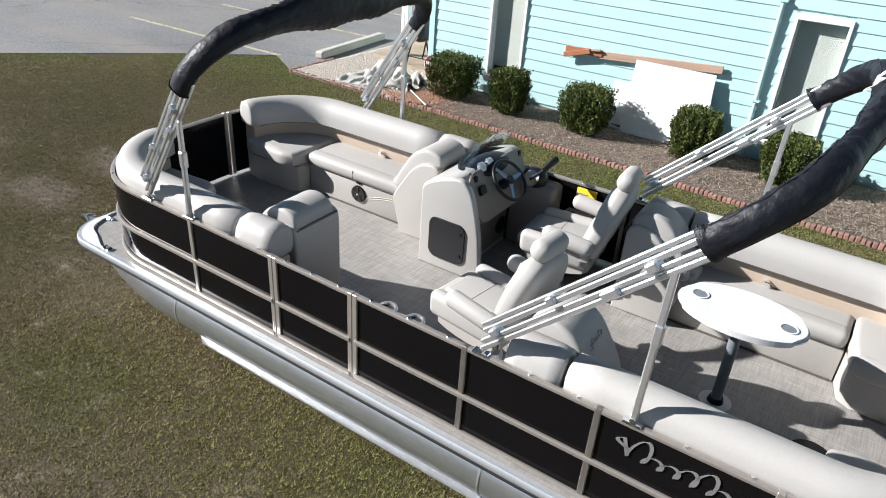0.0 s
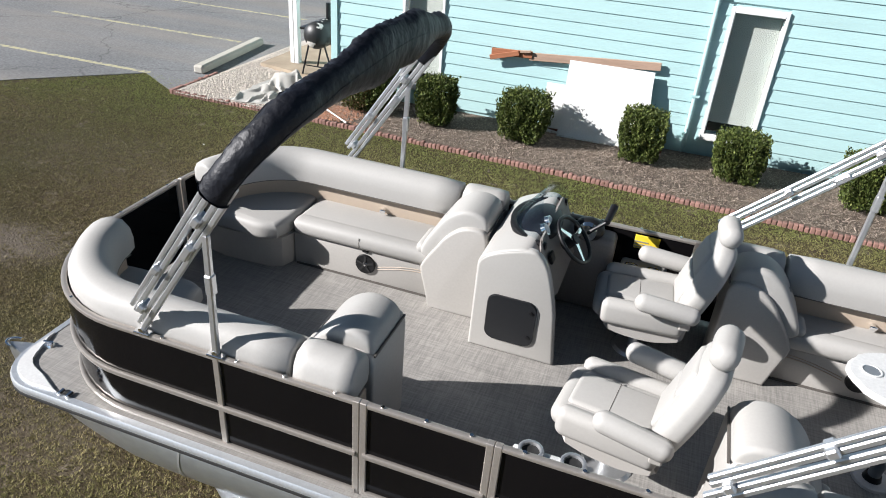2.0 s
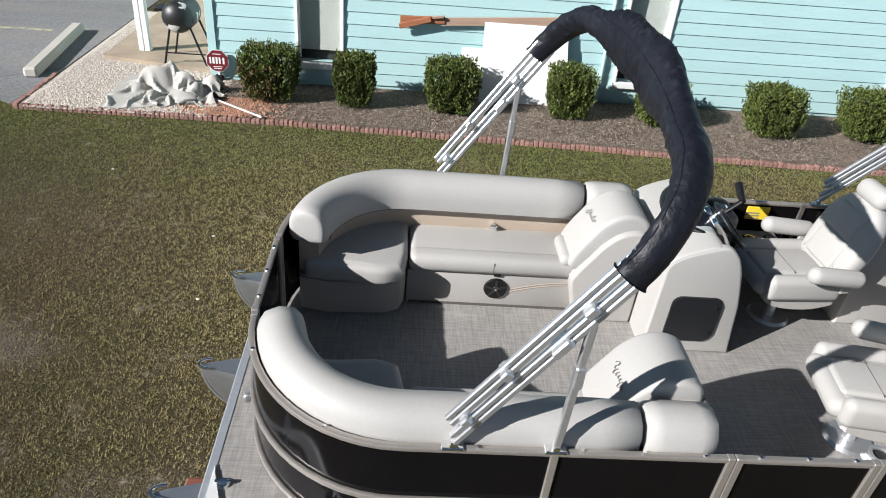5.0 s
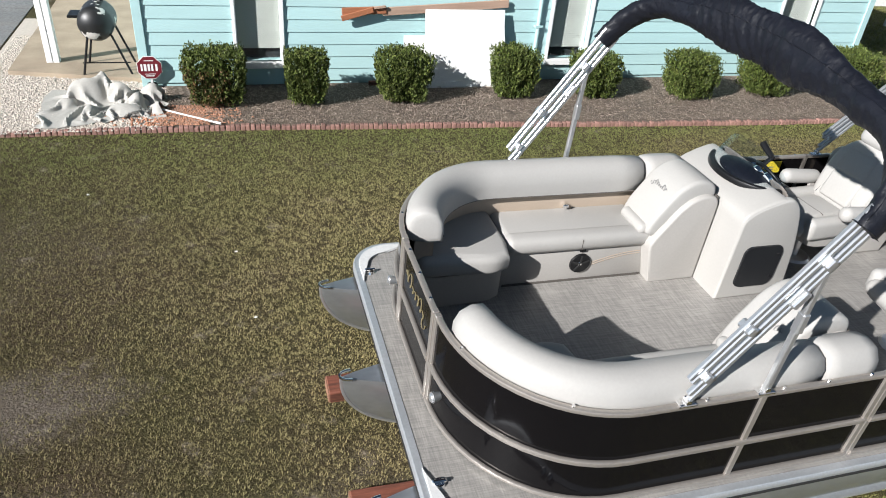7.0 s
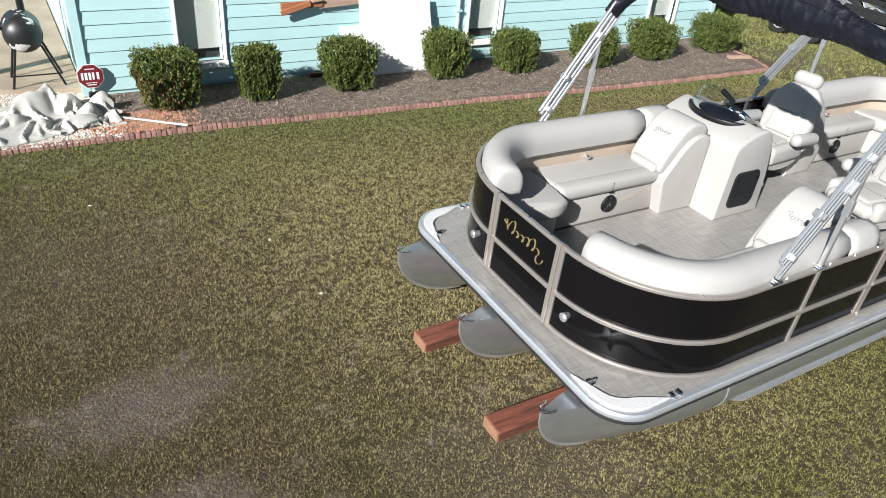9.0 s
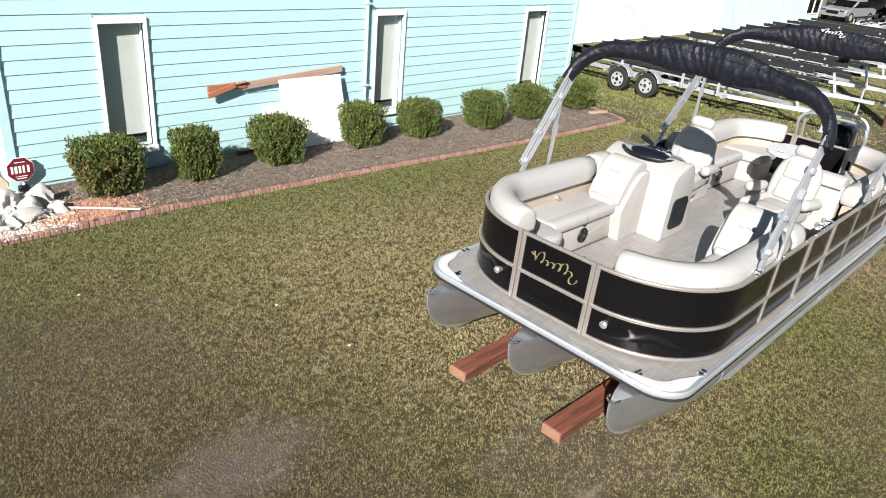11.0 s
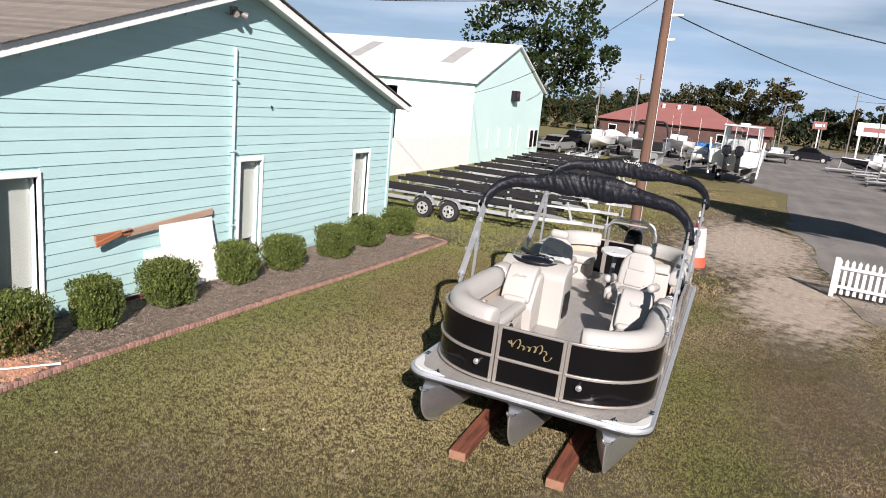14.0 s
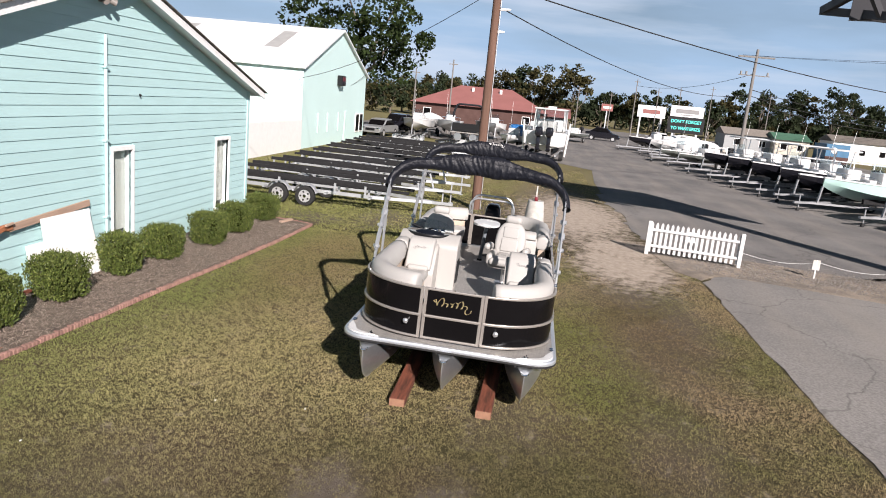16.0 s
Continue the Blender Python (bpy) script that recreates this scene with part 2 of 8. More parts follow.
SIDE = Matrix(((1, 0, 0, 0), (0, 0, 1, 0), (0, 1, 0, 0), (0, 0, 0, 1)))  # an outline in x and z, extruded along y


def thing(name, base, label="", category="", group="", kind="", m=None):
    """An Empty at the base of a thing; its parts are shaped in the coordinates of m (the boat's own, or the world's)."""
    ob = new(name)
    ob.empty_display_size = 0.1
    ob["base"] = base
    ob.matrix_world = (m or Matrix()) @ Matrix.Translation(base)
    return tagged(ob, label, category, group, kind)


def link(name, bm, mat, base, smooth=35):
    bmesh.ops.recalc_face_normals(bm, faces=bm.faces[:])
    bm.transform(Matrix.Translation(-Vector(base)))
    me = bpy.data.meshes.new(name)
    bm.to_mesh(me)
    bm.free()
    if smooth:
        me.shade_smooth()
        me.set_sharp_from_angle(angle=radians(smooth))
    me.materials.append(mat)
    return new(name, me)


def part(name, bm, mat, parent, label="", smooth=35):
    top = parent
    while top.parent:
        top = top.parent
    ob = link(name, bm, mat, top["base"], smooth)
    ob.parent = parent
    return tagged(ob, label)


def solo(name, bm, mat, base, label, category, group="", kind="", m=None, smooth=35):
    """A thing of one mesh."""
    ob = link(name, bm, mat, base, smooth)
    ob.matrix_world = (m or Matrix()) @ Matrix.Translation(base)
    return tagged(ob, label, category, group, kind)


def B():
    return bmesh.new()


def built(fn, *a, **k):
    """A bmesh with one shape in it."""
    bm = bmesh.new()
    fn(bm, *a, **k)
    return bm


def smooth_curve(pts, n=4):
    """Points along a soft curve through pts."""
    out = []
    for i in range(len(pts) - 1):
        p0, p1, p2, p3 = (Vector(pts[max(0, min(len(pts) - 1, i + k))]) for k in (-1, 0, 1, 2))
        for j in range(n):
            t = j / n
            q = 0.5 * (2 * p1 + (p2 - p0) * t + (2 * p0 - 5 * p1 + 4 * p2 - p3) * t * t + (3 * p1 - p0 - 3 * p2 + p3) * t ** 3)
            out.append(tuple(q))
    out.append(tuple(pts[-1]))
    return out


def pillow(bm, pts, depth, r, seg=5, dome=0.0, m=None):
    """A slab of the closed outline, 0 to depth along z, its rims rounded by r and its faces domed."""
    pts = [Vector((p[0], p[1])) for p in pts]
    if sum(a.x * b.y - b.x * a.y for a, b in zip(pts, pts[1:] + pts[:1])) < 0:
        pts = pts[::-1]
    n = len(pts)
    offs = []
    for i in range(n):
        a, b = (pts[i] - pts[i - 1]).normalized(), (pts[(i + 1) % n] - pts[i]).normalized()
        na, nb = Vector((-a.y, a.x)), Vector((-b.y, b.x))
        v = (na + nb).normalized()
        offs.append(v / max(0.6, v.dot(na)))
    levels = [(r * (1 - math.sin(radians(90 * k / seg))), r * (1 - math.cos(radians(90 * k / seg)))) for k in range(seg + 1)]
    rings = [(i, z) for i, z in levels] + [(i, depth - z) for i, z in levels[::-1]]
    m = m or Matrix.Identity(4)
    made = [[bm.verts.new(m @ Vector((*(p + o * inset), z))) for p, o in zip(pts, offs)] for inset, z in rings]
    for a, b in zip(made, made[1:]):
        for i in range(n):
            bm.faces.new((a[i], a[(i + 1) % n], b[(i + 1) % n], b[i]))
    mid = sum(pts, Vector((0, 0))) / n
    for ring, z, flip in ((made[0], -dome, True), (made[-1], depth + dome, False)):
        if dome:
            inner = [bm.verts.new(m @ Vector((*(mid + (p - mid) * 0.55), z - (dome * 0.25 if not flip else -dome * 0.25)))) for p in pts]
            for i in range(n):
                f = (ring[i], ring[(i + 1) % n], inner[(i + 1) % n], inner[i])
                bm.faces.new(f[::-1] if flip else f)
            ring = inner
        bm.faces.new(ring[::-1] if flip else ring)
    return bm


# ---- more materials ----
def weave_material(name, light, dark):
    """A woven vinyl floor: fine threads across and along, over a faint mottle."""
    m = material(name, light, 0.40, gloss=0.9, vary=0.1, scale=2.5, fine=0.0, bump=0)
    n, l = m.node_tree.nodes, m.node_tree.links
    bsdf = n["Principled BSDF"]
    source = bsdf.inputs["Base Color"].links[0].from_socket
    co = n.new("ShaderNodeTexCoord")
    total = None
    for stretch in ((6, 130, 6), (110, 7, 6)):
        mp, tex = n.new("ShaderNodeMapping"), n.new("ShaderNodeTexNoise")
        mp.inputs["Scale"].default_value = stretch
        tex.inputs["Scale"].default_value, tex.inputs["Detail"].default_value = 1.0, 2.0
        l.new(co.outputs["Object"], mp.inputs["Vector"])
        l.new(mp.outputs["Vector"], tex.inputs["Vector"])
        if total is None:
            total = tex.outputs["Fac"]
        else:
            add = n.new("ShaderNodeMath")
            l.new(total, add.inputs[0])
            l.new(tex.outputs["Fac"], add.inputs[1])
            total = add.outputs[0]
    rng, mix, bn = n.new("ShaderNodeMapRange"), n.new("ShaderNodeMix"), n.new("ShaderNodeBump")
    rng.inputs["From Min"].default_value, rng.inputs["From Max"].default_value = 0.72, 1.34
    mix.data_type = "RGBA"
    mix.inputs["B"].default_value = (*dark, 1)
    l.new(total, rng.inputs["Value"])
    l.new(rng.outputs["Result"], mix.inputs["Factor"])
    l.new(source, mix.inputs["A"])
    l.new(mix.outputs["Result"], bsdf.inputs["Base Color"])
    bn.inputs["Strength"].default_value, bn.inputs["Distance"].default_value = 0.2, 0.003
    l.new(total, bn.inputs["Height"])
    l.new(bn.outputs["Normal"], bsdf.inputs["Normal"])
    return m


def ground_material():
    """Dry autumn lawn: green and straw-coloured grass over brown soil, with bare sandy patches; its dark tones also
    paint the shade between blades.
    """
    m = bpy.data.materials.new("lawn")
    m.use_nodes = True
    n, l = m.node_tree.nodes, m.node_tree.links
    bsdf = n["Principled BSDF"]
    bsdf.inputs["Roughness"].default_value = 0.9
    bsdf.inputs["Specular IOR Level"].default_value = 0.15
    co = n.new("ShaderNodeTexCoord")

    def tex(scale, detail=5.0, rough=0.6):
        t = n.new("ShaderNodeTexNoise")
        t.inputs["Scale"].default_value, t.inputs["Detail"].default_value, t.inputs["Roughness"].default_value = scale, detail, rough
        l.new(co.outputs["Object"], t.inputs["Vector"])
        return t.outputs["Fac"]

    def blend(fac, a, b):
        x = n.new("ShaderNodeMix")
        x.data_type = "RGBA"
        l.new(fac, x.inputs["Factor"])
        for key, v in (("A", a), ("B", b)):
            if isinstance(v, tuple):
                x.inputs[key].default_value = (*v, 1)
            else:
                l.new(v, x.inputs[key])
        return x.outputs["Result"]

    def ramp(fac, lo, hi):
        r = n.new("ShaderNodeMapRange")
        r.inputs["From Min"].default_value, r.inputs["From Max"].default_value = lo, hi
        l.new(fac, r.inputs["Value"])
        return r.outputs["Result"]

    def calc(op, a, b):
        x = n.new("ShaderNodeMath")
        x.operation = op
        for i, v in enumerate((a, b)):
            if isinstance(v, (int, float)):
                x.inputs[i].default_value = v
            else:
                l.new(v, x.inputs[i])
        return x.outputs[0]

    green = blend(ramp(tex(18, 4), 0.35, 0.65), (0.046, 0.042, 0.017), (0.076, 0.065, 0.031))
    straw = blend(ramp(tex(22, 4), 0.35, 0.65), (0.090, 0.068, 0.040), (0.056, 0.041, 0.025))
    grass = blend(ramp(tex(0.55, 6, 0.65), 0.40, 0.62), green, straw)
    # near-black flecks paint the shaded gaps between blades
    grass = blend(ramp(tex(110, 3), 0.52, 0.85), grass, (0.024, 0.021, 0.009))
    sep = n.new("ShaderNodeSeparateXYZ")
    l.new(co.outputs["Object"], sep.inputs[0])
    grass = blend(calc("MULTIPLY", calc("MULTIPLY", ramp(sep.outputs["X"], 3.5, 7.0), ramp(sep.outputs["Y"], 4.5, 7.5)), 0.75), grass, (0.15, 0.15, 0.06))
    grass = blend(calc("MULTIPLY", ramp(sep.outputs["X"], 12.0, 18.0), 0.7), grass, (0.20, 0.175, 0.085))
    dirt = blend(ramp(tex(6, 6), 0.3, 0.7), (0.47, 0.395, 0.325), (0.31, 0.258, 0.205))
    loam = blend(ramp(tex(9, 6), 0.3, 0.7), (0.165, 0.138, 0.11), (0.09, 0.073, 0.057))
    mask, bare = ramp(tex(0.9, 7, 0.7), 0.66, 0.74), None
    for (cx, cy), (rx, ry), lift in DIRT:
        mp, g = n.new("ShaderNodeMapping"), n.new("ShaderNodeTexGradient")
        mp.vector_type = "TEXTURE"
        mp.inputs["Location"].default_value, mp.inputs["Scale"].default_value = (cx, cy, 0), (rx, ry, 1)
        g.gradient_type = "SPHERICAL"
        l.new(co.outputs["Object"], mp.inputs["Vector"])
        l.new(mp.outputs["Vector"], g.inputs["Vector"])
        spot = calc("ADD", g.outputs["Fac"], calc("MULTIPLY", calc("SUBTRACT", tex(3.2, 9, 0.75), 0.5), 2.2))
        spot = calc("MULTIPLY", ramp(spot, 0.16, 0.62), lift)
        if lift < 0.9:
            mask = calc("MAXIMUM", mask, spot)
        else:
            bare = calc("MAXIMUM", bare, spot) if bare else spot
    l.new(blend(bare, blend(mask, grass, loam), dirt), bsdf.inputs["Base Color"])
    bn = n.new("ShaderNodeBump")
    bn.inputs["Strength"].default_value, bn.inputs["Distance"].default_value = 0.8, 0.03
    l.new(tex(45, 5), bn.inputs["Height"])
    l.new(bn.outputs["Normal"], bsdf.inputs["Normal"])
    return m


DIRT = [((3.9, 0.75), (3.6, 2.0), 1.0), ((6.0, 0.6), (2.6, 1.9), 1.0), ((-7.95, 4.80), (1.05, 0.55), 0.89), ((-7.9, 3.72), (1.0, 0.5), 0.75), ((11.5, 1.6), (7.5, 3.0), 1.0), ((-0.4, 0.1), (3.4, 0.9), 0.6), ((1.0, 0.9), (2.2, 1.1), 0.7),
        ((-10.6, 4.0), (1.6, 0.9), 0.6), ((-6.0, 1.2), (1.8, 1.0), 0.4), ((6.5, 7.4), (2.5, 1.2), 0.6), ((-8.6, 3.2), (1.3, 0.8), 0.45), ((5.2, -1.6), (2.2, 1.6), 1.0), ((9.5, 5.0), (4.0, 2.0), 0.55), ((5.4, 9.3), (1.2, 1.6), 0.6),
        # first two spots: brown loam that also carries some lens corner darkening
        ((-8.9, 6.9), (2.4, 1.2), 0.22), ((-10.2, 2.0), (2.0, 1.5), 0.3), ((-2.6, 1.0), (3.2, 1.7), 0.4), ((0.4, 2.0), (2.2, 1.4), 0.35), ((-5.8, 3.2), (1.6, 1.0), 0.35), ((9.0, 2.4), (4.6, 2.6), 0.85), ((16.5, 2.2), (6.5, 2.4), 0.75)]
DECKING = weave_material("woven_vinyl_floor", (0.365, 0.345, 0.32), (0.185, 0.178, 0.167))
LAWN = ground_material()
def asphalt_material(name, colour, worn, streak):
    """Worn asphalt: blotches, streaks along the traffic, pale grit and thin dark cracks."""
    m = material(name, colour, 0.88, second=worn, second_at=(0.35, 0.68), scale=0.35, fine=0.22, fine_scale=26, bump=0.7, bump_scale=70, gloss=0.15, distance=0.012)
    n, l = m.node_tree.nodes, m.node_tree.links
    bsdf = n["Principled BSDF"]
    source = bsdf.inputs["Base Color"].links[0].from_socket
    co, warp, add, cell, line, mp, drift, dr, mix, tint = (n.new("ShaderNode" + k) for k in ("TexCoord", "TexNoise", "VectorMath", "TexVoronoi", "MapRange", "Mapping", "TexNoise", "MapRange", "Mix", "Mix"))
    warp.inputs["Scale"].default_value, warp.inputs["Detail"].default_value = 1.2, 6.0
    cell.feature, cell.inputs["Scale"].default_value = "DISTANCE_TO_EDGE", 0.22
    line.inputs["From Min"].default_value, line.inputs["From Max"].default_value, line.inputs["To Min"].default_value, line.inputs["To Max"].default_value = 0.0015, 0.006, 0.4, 0.0
    l.new(co.outputs["Object"], warp.inputs["Vector"])
    l.new(co.outputs["Object"], add.inputs[0])
    l.new(warp.outputs["Color"], add.inputs[1])
    l.new(add.outputs[0], cell.inputs["Vector"])
    l.new(cell.outputs["Distance"], line.inputs["Value"])
    mp.inputs["Rotation"].default_value, mp.inputs["Scale"].default_value = (0, 0, streak), (0.12, 1.1, 1)
    drift.inputs["Scale"].default_value, drift.inputs["Detail"].default_value = 1.0, 5.0
    l.new(co.outputs["Object"], mp.inputs["Vector"])
    l.new(mp.outputs["Vector"], drift.inputs["Vector"])
    dr.inputs["From Min"].default_value, dr.inputs["From Max"].default_value, dr.inputs["To Max"].default_value = 0.42, 0.72, 0.55
    l.new(drift.outputs["Fac"], dr.inputs["Value"])
    for node in (mix, tint):
        node.data_type = "RGBA"
    mix.inputs["B"].default_value = (0.27, 0.245, 0.215, 1)
    tint.inputs["B"].default_value = (0.05, 0.048, 0.045, 1)
    l.new(dr.outputs["Result"], mix.inputs["Factor"])
    l.new(source, mix.inputs["A"])
    l.new(line.outputs["Result"], tint.inputs["Factor"])
    l.new(mix.outputs["Result"], tint.inputs["A"])
    l.new(tint.outputs["Result"], bsdf.inputs["Base Color"])
    return m


ASPHALT = asphalt_material("worn_asphalt", (0.215, 0.218, 0.22), (0.165, 0.167, 0.17), 0.3)
DRIVE_ASPHALT = asphalt_material("pale_worn_asphalt", (0.25, 0.235, 0.218), (0.195, 0.186, 0.176), 0.1)
YARD_ASPHALT = asphalt_material("worn_yard_asphalt", (0.20, 0.19, 0.18), (0.135, 0.13, 0.127), 0.15)
GRAVEL = material("sandy_gravel", (0.30, 0.25, 0.20), 0.92, second=(0.19, 0.165, 0.14), second_at=(0.4, 0.62), scale=1.4, fine=0.25, fine_scale=38, bump=0.9, bump_scale=45, distance=0.03, gloss=0.1)
STONE = material("grey_gravel_stones", (0.20, 0.18, 0.16), 0.9, vary=0.2, bump=0.2, island=0.4)
CONCRETE = material("pale_concrete", (0.50, 0.47, 0.41), 0.85, vary=0.15, scale=1.5, fine=0.06, bump=0.25, bump_scale=60)
YELLOW = material("faded_yellow_paint", (0.42, 0.39, 0.24), 0.85, second=(0.24, 0.235, 0.21), second_at=(0.48, 0.60), scale=9, bump=0.2)
BRICK = material("red_concrete_brick", (0.28, 0.155, 0.125), 0.85, vary=0.25, scale=9, fine=0.1, bump=0.5, bump_scale=60, island=0.22)
SOIL = material("brown_mulch", (0.16, 0.12, 0.09), 0.95, vary=0.4, scale=5, fine=0.2, fine_scale=40, bump=0.9, bump_scale=45, distance=0.03)
STRAW = material("mulch_chips", (0.34, 0.275, 0.22), 0.9, vary=0.4, scale=20, bump=0.2, island=0.65)
PEBBLE = material("white_pebble", (0.56, 0.50, 0.435), 0.8, vary=0.15, scale=20, bump=0.2, island=0.22)
RED_PEBBLE = material("red_pebble", (0.45, 0.22, 0.13), 0.8, vary=0.2, scale=20, bump=0.2, island=0.3)
LEAF = material("boxwood_leaves", (0.060, 0.082, 0.017), 0.6, gloss=0.25, second=(0.16, 0.175, 0.048), second_at=(0.50, 0.74), scale=16, bump=0.1, island=0.6)
TWIG = material("brown_twigs", (0.11, 0.075, 0.045), 0.85, bump=0.2)
STAINED = material("red_stained_timber", (0.19, 0.062, 0.036), 0.65, second=(0.055, 0.022, 0.014), second_at=(0.42, 0.66), scale=6, fine=0.2, fine_scale=40, bump=0.3, bump_scale=25, stretch=(0.3, 4, 4))
END_GRAIN = material("sawn_timber_end", (0.30, 0.155, 0.095), 0.8, vary=0.25, scale=12, bump=0.3)
PLANK = material("weathered_plank", (0.44, 0.30, 0.22), 0.75, vary=0.3, scale=3, fine=0.06, bump=0.3, bump_scale=20, stretch=(0.4, 5, 5))
ORANGE_WOOD = material("orange_cedar", (0.36, 0.135, 0.062), 0.7, vary=0.25, scale=4, bump=0.3, stretch=(0.4, 5, 5))
SHINGLE = material("grey_brown_shingles", (0.20, 0.175, 0.15), 0.9, vary=0.25, scale=3, fine=0.15, bump=0.5, bump_scale=60, island=0.2)
# near-black colour that stands for unlit rooms
DARK = material("painted_interior_shade", (0.03, 0.03, 0.032), 0.8, vary=0.2, bump=0)
BLIND = material("ivory_blind", (0.62, 0.60, 0.55), 0.6, vary=0.06, scale=4, bump=0)
PANE = glass("window_glass", (0.86, 0.90, 0.90))
GREY_PANEL = material("grey_roof_panel", (0.36, 0.36, 0.35), 0.6, vary=0.15, scale=2, bump=0.1)
SCREEN = glass("windscreen_acrylic", (0.82, 0.88, 0.9))
GOLD = material("gold_lettering", (0.80, 0.66, 0.36), 0.3, metal=0.8, bump=0)
GREY_INK = material("grey_embroidery", (0.24, 0.235, 0.23), 0.7, bump=0)
STICKER = material("yellow_sticker", (0.85, 0.62, 0.04), 0.5, vary=0.05, bump=0)

# ---- the pontoon boat: x runs from bow to stern, slightly raised at the bow ----
YC, YP, ZD, ZR = 4.025, 2.78, 0.605, 1.27   # centre line, port fence, deck, top rail
BOAT = Matrix.Translation((0, YP + 0.03, 0)) @ Matrix.Rotation(0.024, 4, "X") @ Matrix.Translation((0, -YP, 0)) @ Matrix.Rotation(0.012, 4, "Y")
XM = -2.155                               # the rear half mirrors the front about here


def mirrored(bm, my, mx=False):
    m = Matrix.Identity(4)
    if my:
        m = Matrix.Translation((0, 2 * YC, 0)) @ Matrix.Diagonal((1, -1, 1, 1)) @ m
    if mx:
        m = Matrix.Translation((2 * XM, 0, 0)) @ Matrix.Diagonal((-1, 1, 1, 1)) @ m
    bm.transform(m)
    return bm


def corner_path(inset, x_from, y_end, z, n=14):
    """In plan, along the port fence towards the bow and round its corner to the gate, inset from the fence."""
    pts = [(x_from + (-4.58 - x_from) * i / 6, YP + inset, z) for i in range(6)]
    rx, ry = 0.80 - inset, 0.85 - inset
    for i in range(n + 1):
        a = radians(90 * i / n)
        p = (-4.58 - rx * math.sin(a), 3.63 - ry * math.cos(a), z)
        if p[1] < y_end:
            pts.append(p)
    pts.append((-4.58 - rx, y_end, z) if y_end >= 3.63 else (pts[-1][0] - 0.002, y_end, z))
    return pts


boat = thing("pontoon_boat", (-1.9, YC, 0.0), "pontoon boat with glossy black panels and aluminium hulls on grass", "boat", m=BOAT)


NOSE = -5.83


def hull(y, outer):
    """A round tube whose nose is two curved plates that meet in a sharp stem under a flat top."""
    top, seg = 0.515, 32

    def section(x):
        k = min(1.0, max(0.0, (x - NOSE) / 1.45))
        hw = 0.006 + 0.254 * math.sin(min(1.0, k * 1.12) * math.pi / 2) ** 0.9
        drop = min(1.0, max(0.0, (x - NOSE) / 0.66))
        return k, hw, 0.03 + 0.49 * math.sqrt(max(0.0, 1 - (1 - drop) ** 2))

    bm = B()
    rings = []
    for x in [NOSE + d for d in (0.0, 0.01, 0.03, 0.07, 0.13, 0.21, 0.31, 0.43, 0.57, 0.73, 0.92, 1.14, 1.40, 1.53)] + [-3.0, -1.4, 0.0, 1.2, 1.45, 1.5]:
        k, hw, depth = section(x)
        if x > 1.3:
            hw, depth = hw * (0.8 if x > 1.47 else 0.97), depth * (0.9 if x > 1.47 else 1)
        round_ = k * k * (3 - 2 * k)
        ring = []
        for i in range(seg):
            a = 2 * math.pi * i / seg
            m = min(a, 2 * math.pi - a) / math.pi
            sgn = 1 if a <= math.pi else -1
            wy, wz = (m / 0.2, 0.0) if m < 0.2 else (1 - ((m - 0.2) / 0.8) ** 2.4, -(m - 0.2) / 0.8)
            cy, cz = abs(math.sin(a)), -0.5 + 0.5 * math.cos(a)
            ring.append(bm.verts.new((x, y + sgn * hw * (wy + (cy - wy) * round_), top + depth * (wz + (cz - wz) * round_))))
        rings.append(ring)
    for r0, r1 in zip(rings, rings[1:]):
        for i in range(seg):
            bm.faces.new((r0[i], r0[(i + 1) % seg], r1[(i + 1) % seg], r1[i]))
    bm.faces.new(rings[0])
    bm.faces.new(rings[-1])
    tube = part("pontoon", bm, HULL, boat, "ribbed silver aluminium pontoon tube with a sharp nose", smooth=40)
    bm = B()
    stem = [(NOSE - 0.004 + 0.66 * (1 - math.cos(t)), y, top - 0.03 - 0.49 * math.sin(t)) for t in [math.pi / 2 * i / 14 for i in range(15)]]
    sweep(bm, [(NOSE - 0.004, y, top), *stem], rrect(0.014, 0.022, 0.004, 1), side=lambda i: Vector((0, 1, 0)))
    part("stem_bar", bm, ALU, tube, "bright welded stem strip")
    bm = B()
    sweep(bm, [(NOSE + 0.06 - 0.075 * math.sin(a), y + 0.045 * math.cos(a), top + 0.012) for a in [math.pi * i / 10 for i in range(11)]], rrect(0.018, 0.018, 0.008, 2))
    part("towing_eye", bm, CHROME, tube)
    part("nose_bead", built(box, NOSE + 0.34, NOSE + 0.52, y + 0.10, y + 0.13, top - 0.045, top - 0.005, 0.01, 1), ALU, tube)
    for xr in (-4.3, -1.4, 0.9):
        part("weld_seam", built(rod, (xr - 0.008, y, 0.255), (xr + 0.008, y, 0.255), 0.265, seg=28), ALU, tube)
    for s in ((-1, 1) if not outer else (outer,)):
        bm = B()
        prism(bm, [(-4.15, 0), (1.3, 0), (1.3, 0.085), (-4.02, 0.085)], 0.012,
              m=Matrix.Translation((0, y + s * 0.16, 0.06)) @ Matrix(((1, 0, 0, 0), (0, s, 0, 0), (0, 0.1, 1, 0), (0, 0, 0, 1))))
        part("lifting_strake", bm, ALU, tube)
    for xb in (-4.9, -4.0, -3.0, -2.0, -1.0, 0.0, 1.0):
        part("bracket", built(box, xb - 0.04, xb + 0.04, y - 0.12, y + 0.12, 0.50, 0.52), ALU, tube)


hull(3.06, -1)
hull(YC, 0)
hull(4.99, 1)
for xb in [-5.2 + 0.42 * i for i in range(16)]:
    part("cross_beam", built(box, xb - 0.03, xb + 0.03, 2.78, 5.27, 0.52, 0.557), ALU, boat)


